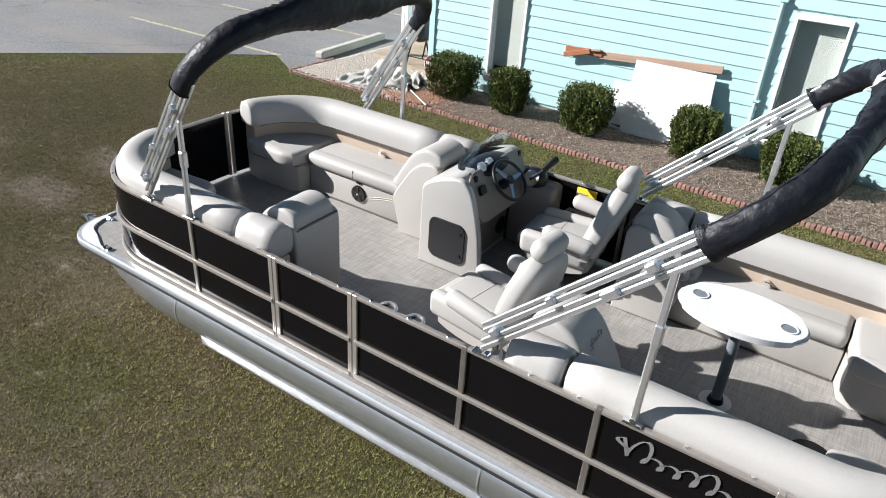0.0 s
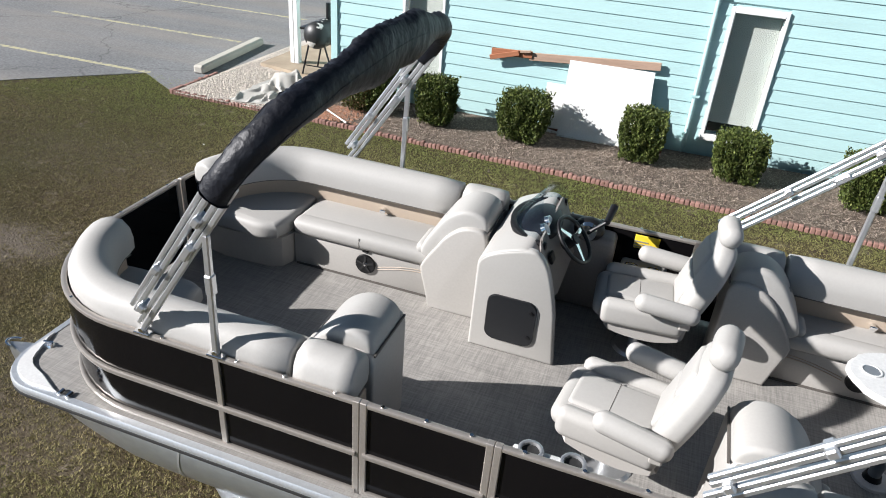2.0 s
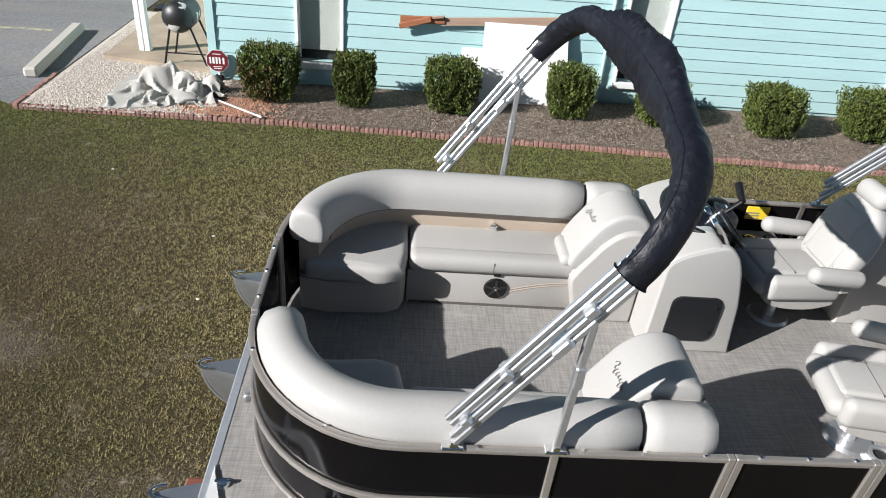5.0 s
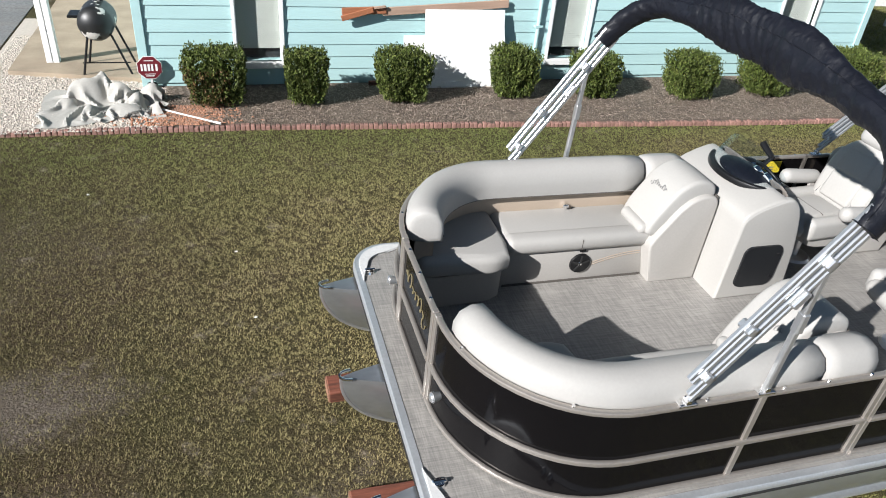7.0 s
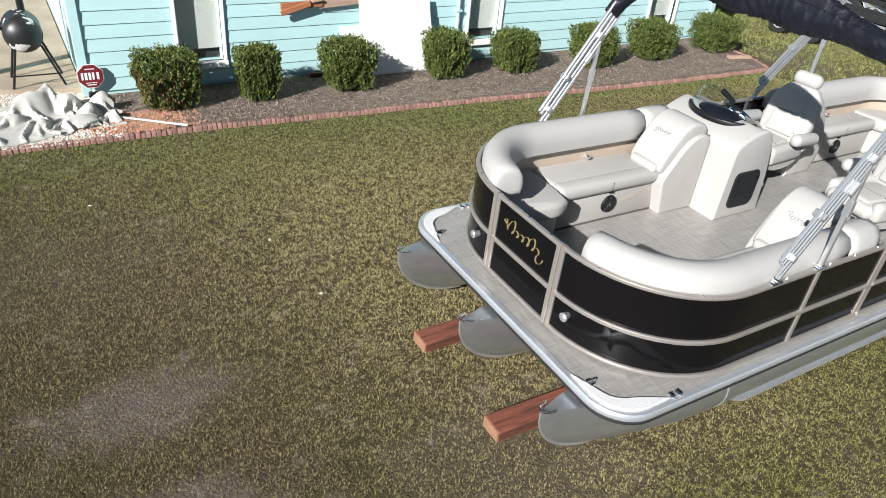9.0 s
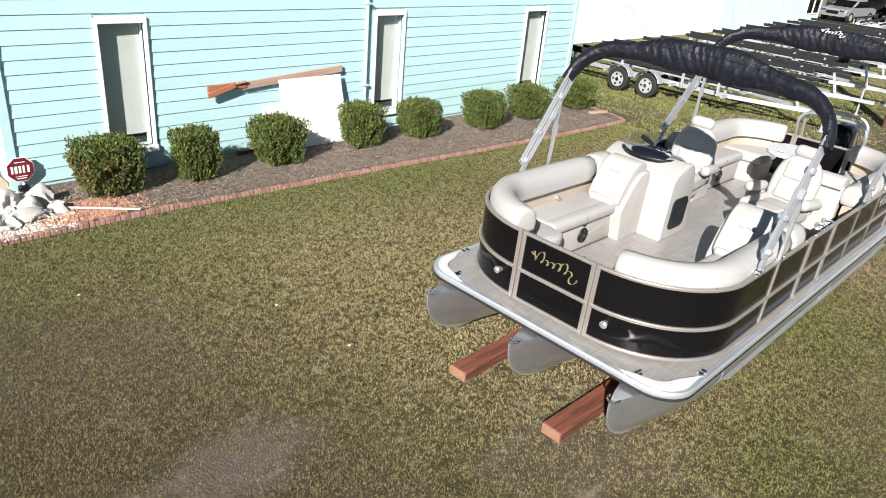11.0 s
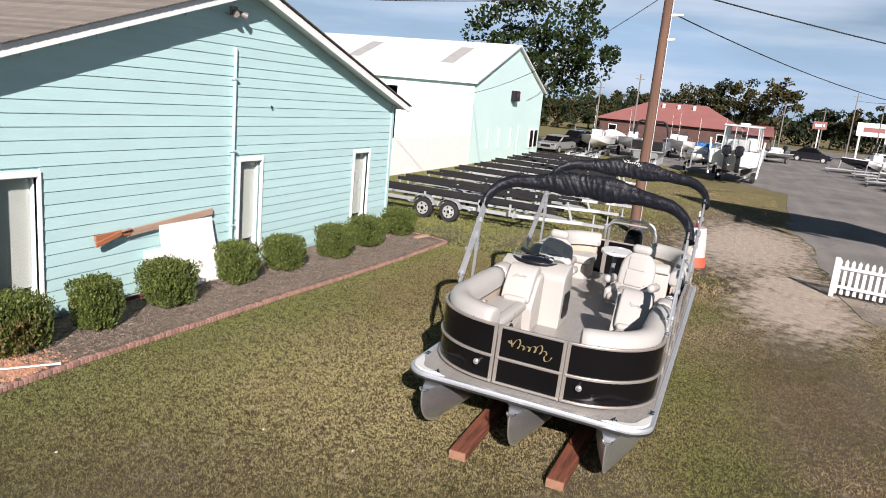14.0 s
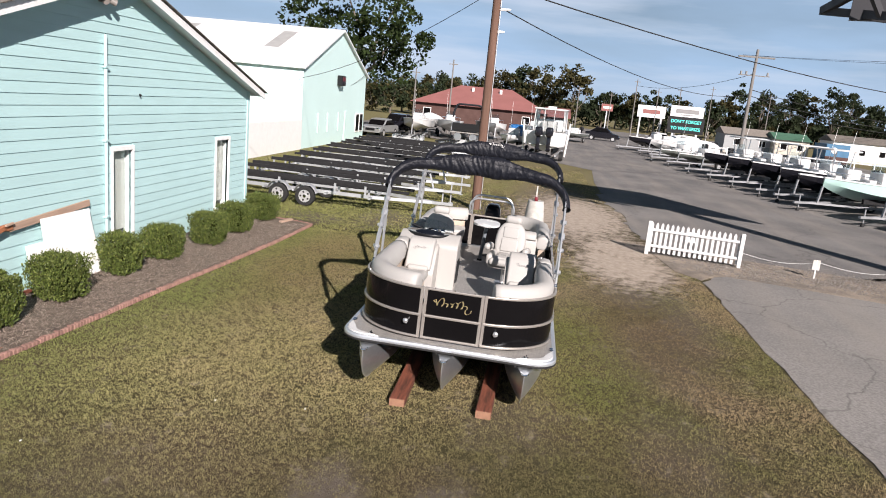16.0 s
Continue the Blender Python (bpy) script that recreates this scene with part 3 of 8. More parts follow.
def deck_outline(grow=0.0, r=0.26):
    x0, x1, y0, y1 = -5.545 - grow, 1.75 + grow, 2.72 - grow, 5.33 + grow
    pts = [(x + (x0 + x1) / 2, y + (y0 + y1) / 2) for x, y in rrect(x1 - x0, y1 - y0, r + grow, 8)]
    return pts


part("deck", built(prism, deck_outline(), 0.046, m=Matrix.Translation((0, 0, ZD - 0.046))), DECKING, boat, "grey-beige woven vinyl deck", smooth=0)
bm = B()
out = deck_outline(0.012)
sweep(bm, [(x, y, ZD - 0.03) for x, y in out + out[:2]], [(-0.02, -0.035), (0.012, -0.035), (0.022, -0.01), (0.022, 0.018), (0.012, 0.034), (-0.03, 0.034), (-0.03, 0.028), (-0.02, 0.028)][::-1], caps=False)
part("deck_edge_trim", bm, EDGE, boat, "bright aluminium deck edge")
bm = B()
out = deck_outline(0.026)
sweep(bm, [(x, y, ZD - 0.058) for x, y in out + out[:2]], rrect(0.02, 0.03, 0.008, 2), caps=False)
part("rub_rail", bm, RUBBER, boat, "black rubber rub rail")
for my in (False, True):
    bm = B()
    inner = [(-5.305 - 0.20 * math.sin(a) + 0.03, 2.955 - 0.16 * math.cos(a) + 0.03) for a in [math.pi / 2 * i / 6 for i in range(7)]]
    outer = [(-5.285 - 0.25 * math.sin(a), 2.98 - 0.25 * math.cos(a)) for a in [math.pi / 2 * i / 8 for i in range(9)]]
    prism(bm, [(-5.085, 2.735), *outer, (-5.535, 3.175), *inner[::-1]], 0.02, 0.006, m=Matrix.Translation((0, 0, ZD - 0.001)))
    part("corner_cap", mirrored(bm, my), WHITE_PLASTIC, boat, "white deck corner cap")
    for i in range(2):
        bm = B()
        box(bm, -5.07 + 0.06 * i, -5.04 + 0.06 * i, 2.72, 2.775, ZD - 0.004, ZD + 0.022, 0.008, 1)
        part("bolt", mirrored(bm, my), CHROME, boat)
    bm = B()
    rod(bm, (-5.47, 3.06, ZD), (-5.47, 3.06, ZD + 0.016), 0.036, 0.03, 16)
    bar(bm, (-5.51, 3.06, ZD + 0.024), (-5.43, 3.06, ZD + 0.024), 0.02, 0.018, bevel=0.005)
    part("cleat", mirrored(bm, my), CHROME, boat)


def rail_run(panel, path, z, w=0.034, h=0.03, name="rail", my=False, mx=False, out=0.0):
    bm = B()
    sweep(bm, [(p[0], p[1], z) for p in path], [(a + out, b) for a, b in rrect(w, h, 0.008, 2)])
    part(name, mirrored(bm, my, mx), RAIL, panel)


def fence(path, my=False, mx=False, posts=(0, -1), gate=False, out=0.016):
    """One panel: black skin, three rails and its posts."""
    bm = B()
    sweep(bm, [(p[0], p[1], 0.96) for p in path], [(-0.006, -0.325), (0.006, -0.325), (0.006, 0.30), (-0.006, 0.30)])
    panel = part("gate_panel" if gate else "fence_panel", mirrored(bm, my, mx), SKIN, boat, "glossy black panel in a champagne metal frame", smooth=50)
    for z, name in ((ZR - 0.005, "top_rail"), (0.925, "middle_rail"), (0.645, "bottom_rail")):
        rail_run(panel, path, z, name=name, my=my, mx=mx, h=0.03 if name != "middle_rail" else 0.034, w=0.034 if name == "top_rail" else 0.026,
                 out=0.0 if name == "top_rail" else out)
    for i in posts:
        x, y, _ = path[i]
        bm = B()
        box(bm, x - 0.019, x + 0.019, y - 0.019, y + 0.019, 0.625, ZR + 0.012, 0.004, 1)
        part("post", mirrored(bm, my, mx), RAIL, panel)
    a, b = Vector(path[0]), Vector(path[-1])
    for k in (0.15, 0.5, 0.85):
        p = path[min(len(path) - 1, int(k * (len(path) - 1) + 0.5))] if len(path) > 3 else tuple(a.lerp(b, k))
        part("fastener", mirrored(built(rod, (p[0], p[1], ZR + 0.008), (p[0], p[1], ZR + 0.018), 0.01, seg=8), my, mx), CHROME, panel)


def straight(x0, x1, y=YP):
    return [(x0, y, 0), ((x0 + x1) / 2, y, 0), (x1, y, 0)]


for x0, x1 in ((-3.90, -3.09), (-2.36, -1.56), (-1.56, -0.755), (-0.755, 0.128)):
    fence(straight(x0, x1))
fence(straight(-3.05, -2.40), gate=True)
for x0, x1 in ((-3.90, -3.09), (-3.09, -2.38), (-2.38, -1.56), (-1.56, -0.755), (-0.755, 0.128)):
    fence(straight(x0, x1), my=True)
for my in (False, True):
    fence(corner_path(0, -3.90, 3.63, 0), my=my, posts=(-1,), out=-0.016)
    fence(corner_path(0, -4.438, 3.63, 0), my=my, mx=True, posts=(-1,), out=-0.016)
fence([(-5.385, 3.672, 0), (-5.385, YC, 0), (-5.385, 4.368, 0)], gate=True, out=-0.016)
fence([(1.07, 3.66, 0), (1.07, YC, 0), (1.07, 4.38, 0)], gate=True)
for my in (False, True):
    bm = B()
    rod(bm, (-5.365, 3.475, 0.825), (-5.42, 3.465, 0.825), 0.022, 0.034, 14)
    ball(bm, (-5.422, 3.465, 0.825), 0.03, 0.5, 1, 1, 12)
    part("docking_light", mirrored(bm, my), ALU, boat, "round chrome docking light")


def flourish(length, height, pen, thick=0.003):
    """One unbroken pen stroke: a tall opening swash and rolling loops, as a plain shape."""
    loops = (1.75, 0.75, 0.8, 1.15, 1.6, 0.75, -1.0)
    adv = length / (len(loops) + 1.0)
    pts = [(-length / 2 + adv * 0.9 - 0.9 * adv * math.sin(2.6 * t), height * (0.55 + 0.75 * t)) for t in [j / 9 for j in range(10)]]
    for i, tall in enumerate(loops):
        for j in range(16):
            f = 2 * math.pi * j / 16
            z = height * 0.5 * tall * (1 - math.cos(f))
            pts.append((-length / 2 + adv * (0.8 + i + f / (2 * math.pi)) - 0.30 * adv * math.sin(f) + 0.30 * z, z))
    bm = B()
    dx, dz = 0.5 * pen * math.cos(0.5), 0.5 * pen * math.sin(0.5)
    rows = [[bm.verts.new(c) for c in ((x - dx, z - dz, 0), (x + dx, z + dz, 0), (x + dx, z + dz, thick), (x - dx, z - dz, thick))] for x, z in pts]
    for a, b in zip(rows, rows[1:]):
        for i in range(4):
            bm.faces.new((a[i], a[(i + 1) % 4], b[(i + 1) % 4], b[i]))
    bm.faces.new(rows[0])
    bm.faces.new(rows[-1][::-1])
    return bm


def nameplate(parent, m, length, mat):
    bm = flourish(length, length * 0.125, length * 0.032)
    bm.transform(m)
    part("nameplate", bm, mat, parent, "flowing pen-stroke nameplate", smooth=0)


def facing(x, y, z, nx, ny):
    """A plate's matrix: upright, its face looking along (nx, ny)."""
    nrm = Vector((nx, ny, 0)).normalized()
    side = Vector((0, 0, 1)).cross(nrm)
    m = Matrix((side, Vector((0, 0, 1)), nrm)).transposed().to_4x4()
    m.translation = (x, y, z)
    return m


nameplate(boat, facing(-5.394, YC, 1.07, -1, 0), 0.48, GOLD)
nameplate(boat, facing(-0.3, YP - 0.010, 1.07, 0, -1), 0.66, ALU)


# ---- bimini tops ----
def bimini(x0, z0, angle, s_sleeve, s_top, s_brace, brace_x, seed):
    ca, sa = math.cos(radians(angle)), math.sin(radians(angle))
    half = YC - YP
    root = thing("bimini_top", (x0, YC, z0), "folded bimini top in a black canvas boot on aluminium bows", "bimini top", "bimini tops", m=BOAT)

    def at(v, s, off=0.0):
        return Vector((x0 + s * ca - off * sa, YC + v, z0 + s * sa + off * ca))

    for sgn in (-1, 1):
        v = sgn * half
        for off, s0, s1, w in ((0.0, 0.0, s_sleeve + 0.1, 0.030), (0.036, 0.03, s_sleeve + 0.1, 0.028), (0.085, 0.09, s_sleeve + 0.1, 0.030), (0.120, 0.10, s_sleeve + 0.1, 0.026)):
            bm = B()
            bar(bm, at(v, s0, off), at(v, s1, off), w, w, (0, 1, 0), 0.006)
            part("bow_tube", bm, ALU, root)
        bm = B()
        top = at(v, s_brace)
        bar(bm, (brace_x, YC + v, ZR + 0.02), top, 0.036, 0.032, (0, 1, 0), 0.006)
        part("brace", bm, ALU, root)
        low = Vector((brace_x, YC + v, ZR + 0.02)).lerp(top, 0.62)
        part("brace_slider", built(box, low.x - 0.02, low.x + 0.025, low.y - 0.024, low.y + 0.024, low.z - 0.07, low.z + 0.05, 0.008, 1), ALU, root)
        for s, off, l in ((0.16, 0.06, 0.05), (s_sleeve * 0.64, 0.02, 0.10), (s_sleeve * 0.42, 0.10, 0.05), (s_sleeve * 0.82, 0.06, 0.06)):
            bm = B()
            bar(bm, at(v, s - l / 2, off), at(v, s + l / 2, off), 0.045, 0.085, (0, 1, 0), 0.008)
            part("clamp", bm, ALU, root)
        for xx in (x0, brace_x):
            bm = B()
            box(bm, xx - 0.05, xx + 0.05, YC + v - 0.025, YC + v + 0.025, ZR + 0.004, ZR + 0.02, 0.004, 1)
            rod(bm, (xx, YC + v - 0.02, ZR + 0.03), (xx, YC + v + 0.02, ZR + 0.03), 0.016)
            part("rail_mount", bm, CHROME, root)
    # the boot: down one side, round a corner, over the crown and down the other
    pts, rc = [], 0.45
    s_corner = s_top - 0.10 - rc
    for i in range(10):
        pts.append((-half - 0.02, s_sleeve + (s_corner - s_sleeve) * i / 10))
    for i in range(12):
        a = radians(90 * i / 12)
        pts.append((-half - 0.02 + rc * (1 - math.cos(a)), s_corner + rc * math.sin(a)))
    n = 40
    for i in range(n + 1):
        t = -1 + 2 * i / n
        vv = t * (half + 0.02 - rc)
        pts.append((vv, s_top - 0.10 * t * t))
    pts += [(-v, s) for v, s in pts[:22][::-1]]
    bm = B()
    rings, seg = [], 32
    dense = []
    for (v0, s0), (v1, s1) in zip(pts, pts[1:]):
        dense += [(v0 + (v1 - v0) * k / 4, s0 + (s1 - s0) * k / 4) for k in range(4)]
    dense.append(pts[-1])
    for i, (v, s) in enumerate(dense):
        v2, s2 = dense[min(i + 1, len(dense) - 1)]
        v1, s1 = dense[max(i - 1, 0)]
        d = Vector((v2 - v1, s2 - s1)).normalized()
        nrm = Vector((-d.y, d.x))
        end = min(i, len(dense) - 1 - i)
        r = 0.086 + 0.007 * math.sin(i * 0.1) - (0.006 if end < 1 else 0)
        ring = []
        for j in range(seg):
            a = 2 * math.pi * j / seg
            u = i * 0.12
            crease = 1 - abs(noise.noise((u + 1.9 * math.cos(a + 0.05 * i), seed * 7 + 1.7 * math.sin(a + 0.05 * i), 3.1)))
            fine = 1 - abs(noise.noise((u * 2.1 - 2.6 * math.cos(a), 2.8 * math.sin(a), seed + 5.0)))
            outer = 0.3 + 0.7 * max(0.0, math.sin(a))
            full = min(1.0, max(0.0, (end - 44) / 120))
            full = full * full * (3 - 2 * full)
            rr = r - 0.006 + outer * (0.55 + 0.45 * full) * (0.020 * crease ** 4 + 0.010 * fine ** 5)
            tall, deep = rr * 1.80 * math.cos(a), rr * 0.86 * math.sin(a)
            tall -= 0.035
            ra = (1 - full) * rr * math.cos(a) * 0.66 + full * (tall * sa - deep * ca)
            rb = (1 - full) * rr * math.sin(a) * 0.94 + full * (tall * ca + deep * sa)
            ring.append(bm.verts.new(at(v + nrm.x * ra, s + nrm.y * ra, 0.06 + rb)))
        rings.append(ring)
    lines = [[v.co.copy() for v in ring] for ring in rings]
    for r0, r1 in zip(rings, rings[1:]):
        for j in range(seg):
            bm.faces.new((r0[j], r0[(j + 1) % seg], r1[(j + 1) % seg], r1[j]))
    bm.faces.new(rings[0])
    bm.faces.new(rings[-1])
    boot = part("boot", bm, CANVAS, root, "wrinkled black canvas boot", smooth=60)
    for j in (6, 25):
        bm = B()
        sweep(bm, [line[j] for line in lines[2:-2:2]], rrect(0.007, 0.007, 0.003, 1), side=lambda i: Vector((ca, 0, sa)))
        part("seam", bm, CANVAS, boot, "raised black canvas seam")
    return root, at


bimini(-4.36, 1.30, 56.0, 1.10, 1.65, 0.86, -3.90, 1)
rear_bimini, rear_at = bimini(-1.46, 1.31, 44.0, 1.42, 2.02, 1.24, -0.58, 2)
# rear boot nameplate
nrm = Vector((-math.sin(radians(44.0)), 0, math.cos(radians(44.0))))
sd = Vector((0, -1, 0))
bm_m = Matrix((sd, nrm.cross(sd), nrm)).transposed().to_4x4()
bm_m.translation = rear_at(0.0, 2.0, 0.06 + 0.112)
nameplate(rear_bimini, bm_m, 0.30, WHITE)


# ---- ground, lot and planting bed ----
bm = B()
bmesh.ops.create_grid(bm, x_segments=8, y_segments=8, size=450)
solo("ground", bm, LAWN, (0, 0, 0), "dry green and straw-coloured lawn with bare sandy patches", "lawn", kind="structure", smooth=0)


def ragged(outline, seed, reach=22.0, size=0.13):
    """Breaks the nearer edges of an outline into short uneven lengths."""
    rng = random.Random(seed)
    out = []
    for (x0, y0), (x1, y1) in zip(outline, outline[1:] + outline[:1]):
        length = math.hypot(x1 - x0, y1 - y0)
        n = max(1, int(length / 0.35)) if max(abs(x0), abs(x1)) < reach and max(abs(y0), abs(y1)) < 8 else 1
        for i in range(n):
            k = rng.gauss(0, size * 0.6) if i else 0.0
            out.append((x0 + (x1 - x0) * i / n - (y1 - y0) / length * k, y0 + (y1 - y0) * i / n + (x1 - x0) / length * k))
    return out


def slab(name, outline, z, mat, label, category, thick=0.02, kind="structure"):
    bm = B()
    prism(bm, outline, thick, m=Matrix.Translation((0, 0, z - thick)))
    return solo(name, bm, mat, (0, 0, 0), label, category, kind=kind, smooth=0)


slab("parking_lot", [(-9.80, 9.62), (-9.72, 10.65), (-9.66, 30), (-60, 30), (-60, -45), (-14.6, 5.9), (-14.2, 6.45), (-12.1, 8.85), (-10.75, 10.2)], 0.012, ASPHALT, "grey worn asphalt parking lot", "parking lot")
slab("driveway", ragged([(-40, -1.02), (-5.9, -1.0), (-1.1, -0.95), (3.0, -0.98), (3.7, -1.4), (4.4, -2.6), (5.0, -4.2), (6.4, -7), (-40, -7)], 9, size=0.05), 0.012, DRIVE_ASPHALT, "grey worn asphalt driveway", "driveway")
slab("yard_road", ragged([(4.9, -9.0), (5.15, -6.0), (5.75, -3.6), (6.15, -2.3), (6.6, -1.2), (8.2, -0.25), (10.2, -0.15), (12.7, -0.3), (14.6, -0.1), (17.6, 0.25), (20.5, -0.05), (24.2, -0.05), (32, -0.5), (45, 8), (60, 24), (140, 24), (140, -36), (60, -36), (6.0, -13)], 5), 0.012, YARD_ASPHALT, "grey worn asphalt boat yard", "road")
slab("gravel_verge", [(3.2, -1.0), (3.9, -0.5), (5.2, -0.35), (6.3, -0.2), (7.2, -1.0), (6.6, -2.2), (6.2, -3.8), (5.6, -6.2), (5.4, -9.5), (2.2, -9.5), (3.0, -5.2), (3.6, -3.2), (4.0, -1.5)], 0.014, GRAVEL, "strip of sandy gravel between the driveway and the yard", "gravel", 0.012)
for y in (10.2, 12.95, 15.7, 18.4):
    slab("parking_stripe", [(-15.6, y - 0.05), (-10.7, y - 0.02), (-10.7, y + 0.08), (-15.6, y + 0.05)], 0.016, YELLOW, "faded yellow parking stripe", "stripe", 0.003)
EDGE_LINE = [(-9.68, 10.75), (-9.68, 9.51), (-8.0, 9.49), (-6.2, 9.46), (-4.5, 9.34), (-2.5, 9.23), (-0.3, 9.06), (1.7, 8.94), (4.15, 8.88), (4.40, 9.5), (4.5, 10.6)]
slab("planting_bed", [(-7.4, 10.98), (-7.2, 9.47), *EDGE_LINE[3:], (4.52, 10.98)], 0.05, SOIL, "brown mulched planting bed", "planting bed", 0.06)
slab("gravel_bed", [(-9.64, 14.5), (-9.64, 9.53), (-7.16, 9.47), (-7.38, 10.98), (-7.5, 14.5)], 0.045, PEBBLE, "white pebble bed", "gravel", 0.06)


# ---- the mint building ----
WX0, WX1, WY, APEX, EAVE, RISE = -7.48, 4.72, 11.0, -1.38, 3.31, 0.308
WINDOWS = [(-6.205, -5.595), (-1.425, -0.785), (2.855, 3.565)]
WZ0, WZ1 = 0.39, 2.10


def roof_z(x):
    return EAVE + (APEX - WX0 - abs(x - APEX)) * RISE


front = thing("building_wall", (APEX, WY + 0.1, 0), "mint green lap-sided gable wall", "wall", kind="structure")
bm = B()
edges = [WX0] + [v for w in WINDOWS for v in w] + [WX1]
for x0, x1 in zip(edges[::2], edges[1::2]):
    box(bm, x0, x1, WY, WY + 0.16, -0.1, WZ1)
for x0, x1 in WINDOWS:
    box(bm, x0, x1, WY, WY + 0.16, -0.1, WZ0)
prism(bm, [(WX0, WZ1), (WX1, WZ1), (WX1, roof_z(WX1)), (APEX, roof_z(APEX)), (WX0, roof_z(WX0))], 0.16, m=Matrix.Translation((0, WY, 0)) @ SIDE)
part("sheathing", bm, MINT, front, smooth=0)
STEP = 0.178
z = 0.10
while z < roof_z(APEX) - 0.05:
    lo, hi = WX0, WX1
    if z + STEP > EAVE:
        cut = (min(z + STEP, roof_z(APEX) - 0.02) - EAVE) / RISE
        lo, hi = WX0 + cut, WX1 - cut
    spans = [(lo, hi)]
    for wx0, wx1 in WINDOWS:
        if z < WZ1 + 0.06 and z + STEP > WZ0 - 0.06:
            spans = [s for a, b in spans for s in ((a, min(b, wx0 - 0.045)), (max(a, wx1 + 0.045), b)) if s[1] - s[0] > 0.05] if any(a < wx0 < b for a, b in spans) else spans
    for a, b in spans:
        bm = B()
        vs = [bm.verts.new(c) for c in ((a, WY - 0.024, z), (b, WY - 0.024, z), (b, WY - 0.010, z + STEP + 0.01), (a, WY - 0.010, z + STEP + 0.01),
                                        (a, WY + 0.002, z), (b, WY + 0.002, z), (b, WY + 0.002, z + STEP + 0.01), (a, WY + 0.002, z + STEP + 0.01))]
        for f in ((0, 1, 2, 3), (7, 6, 5, 4), (0, 4, 5, 1), (1, 5, 6, 2), (2, 6, 7, 3), (3, 7, 4, 0)):
            bm.faces.new([vs[i] for i in f])
        part("siding_board", bm, MINT, front, smooth=0)
    z += STEP
for x in (WX0 + 0.02, WX1 - 0.02):
    part("corner_board", built(box, x - 0.06, x + 0.06, WY - 0.045, WY + 0.02, 0.05, EAVE + 0.0, 0.004, 1), MINT, front)
part("downpipe", built(rod, (-1.67, WY - 0.055, 0.1), (-1.67, WY - 0.055, 4.17), 0.032, seg=12), MINT, front, "mint painted conduit pipe")
for zz in (0.9, 2.3, 3.6):
    part("pipe_strap", built(box, -1.73, -1.61, WY - 0.095, WY - 0.02, zz, zz + 0.03), MINT, front)
shell = thing("building_walls", (APEX, WY + 8, 0), "mint green side and rear walls", "wall", kind="structure")
part("side_wall", built(box, WX0, WX0 + 0.16, WY + 0.16, WY + 14, -0.1, EAVE), MINT, shell)
part("side_wall", built(box, WX1 - 0.16, WX1, WY + 0.16, WY + 14, -0.1, EAVE), MINT, shell)
bm = B()
prism(bm, [(WX0, -0.1), (WX1, -0.1), (WX1, EAVE), (APEX, roof_z(APEX)), (WX0, EAVE)], 0.16, m=Matrix.Translation((0, WY + 14, 0)) @ SIDE)
part("rear_wall", bm, MINT, shell)
part("inside_floor", built(box, WX0 + 0.16, WX1 - 0.16, WY + 0.16, WY + 14, 0.0, 0.1), DARK, shell)
roof = thing("building_roof", (APEX, WY + 6, EAVE), "low gable roof with grey-brown shingles and white rake boards", "roof", kind="structure")
for sgn in (-1, 1):
    half = 6.10 + 0.36
    dx, dz = sgn * half, -half * RISE
    bm = B()
    prism(bm, [(0, 0), (dx, dz), (dx, dz + 0.10), (0, 0.10)], 15.3, m=Matrix.Translation((APEX, WY - 0.31, roof_z(APEX) + 0.0)) @ SIDE)
    slope = part("roof_slope", bm, WHITE, roof, "white soffit and roof deck", smooth=0)
    bm = B()
    for i in range(46):
        a, b = i / 46, (i + 1) / 46 + 0.002
        prism(bm, [(dx * a, dz * a + 0.118), (dx * b, dz * b + 0.105), (dx * b, dz * b + 0.122), (dx * a, dz * a + 0.124)], 15.4, m=Matrix.Translation((APEX, WY - 0.40, roof_z(APEX))) @ SIDE)
    tagged(part("shingle_courses", bm, SHINGLE, slope, "grey-brown shingle courses", smooth=0), kind="stuff")
    bm = B()
    prism(bm, [(0, -0.065), (dx * 1.002, dz - 0.065), (dx * 1.002, dz + 0.085), (0, 0.085)], 0.03, m=Matrix.Translation((APEX, WY - 0.342, roof_z(APEX))) @ SIDE)
    part("rake_board", bm, WHITE, slope, "white rake board", smooth=0)
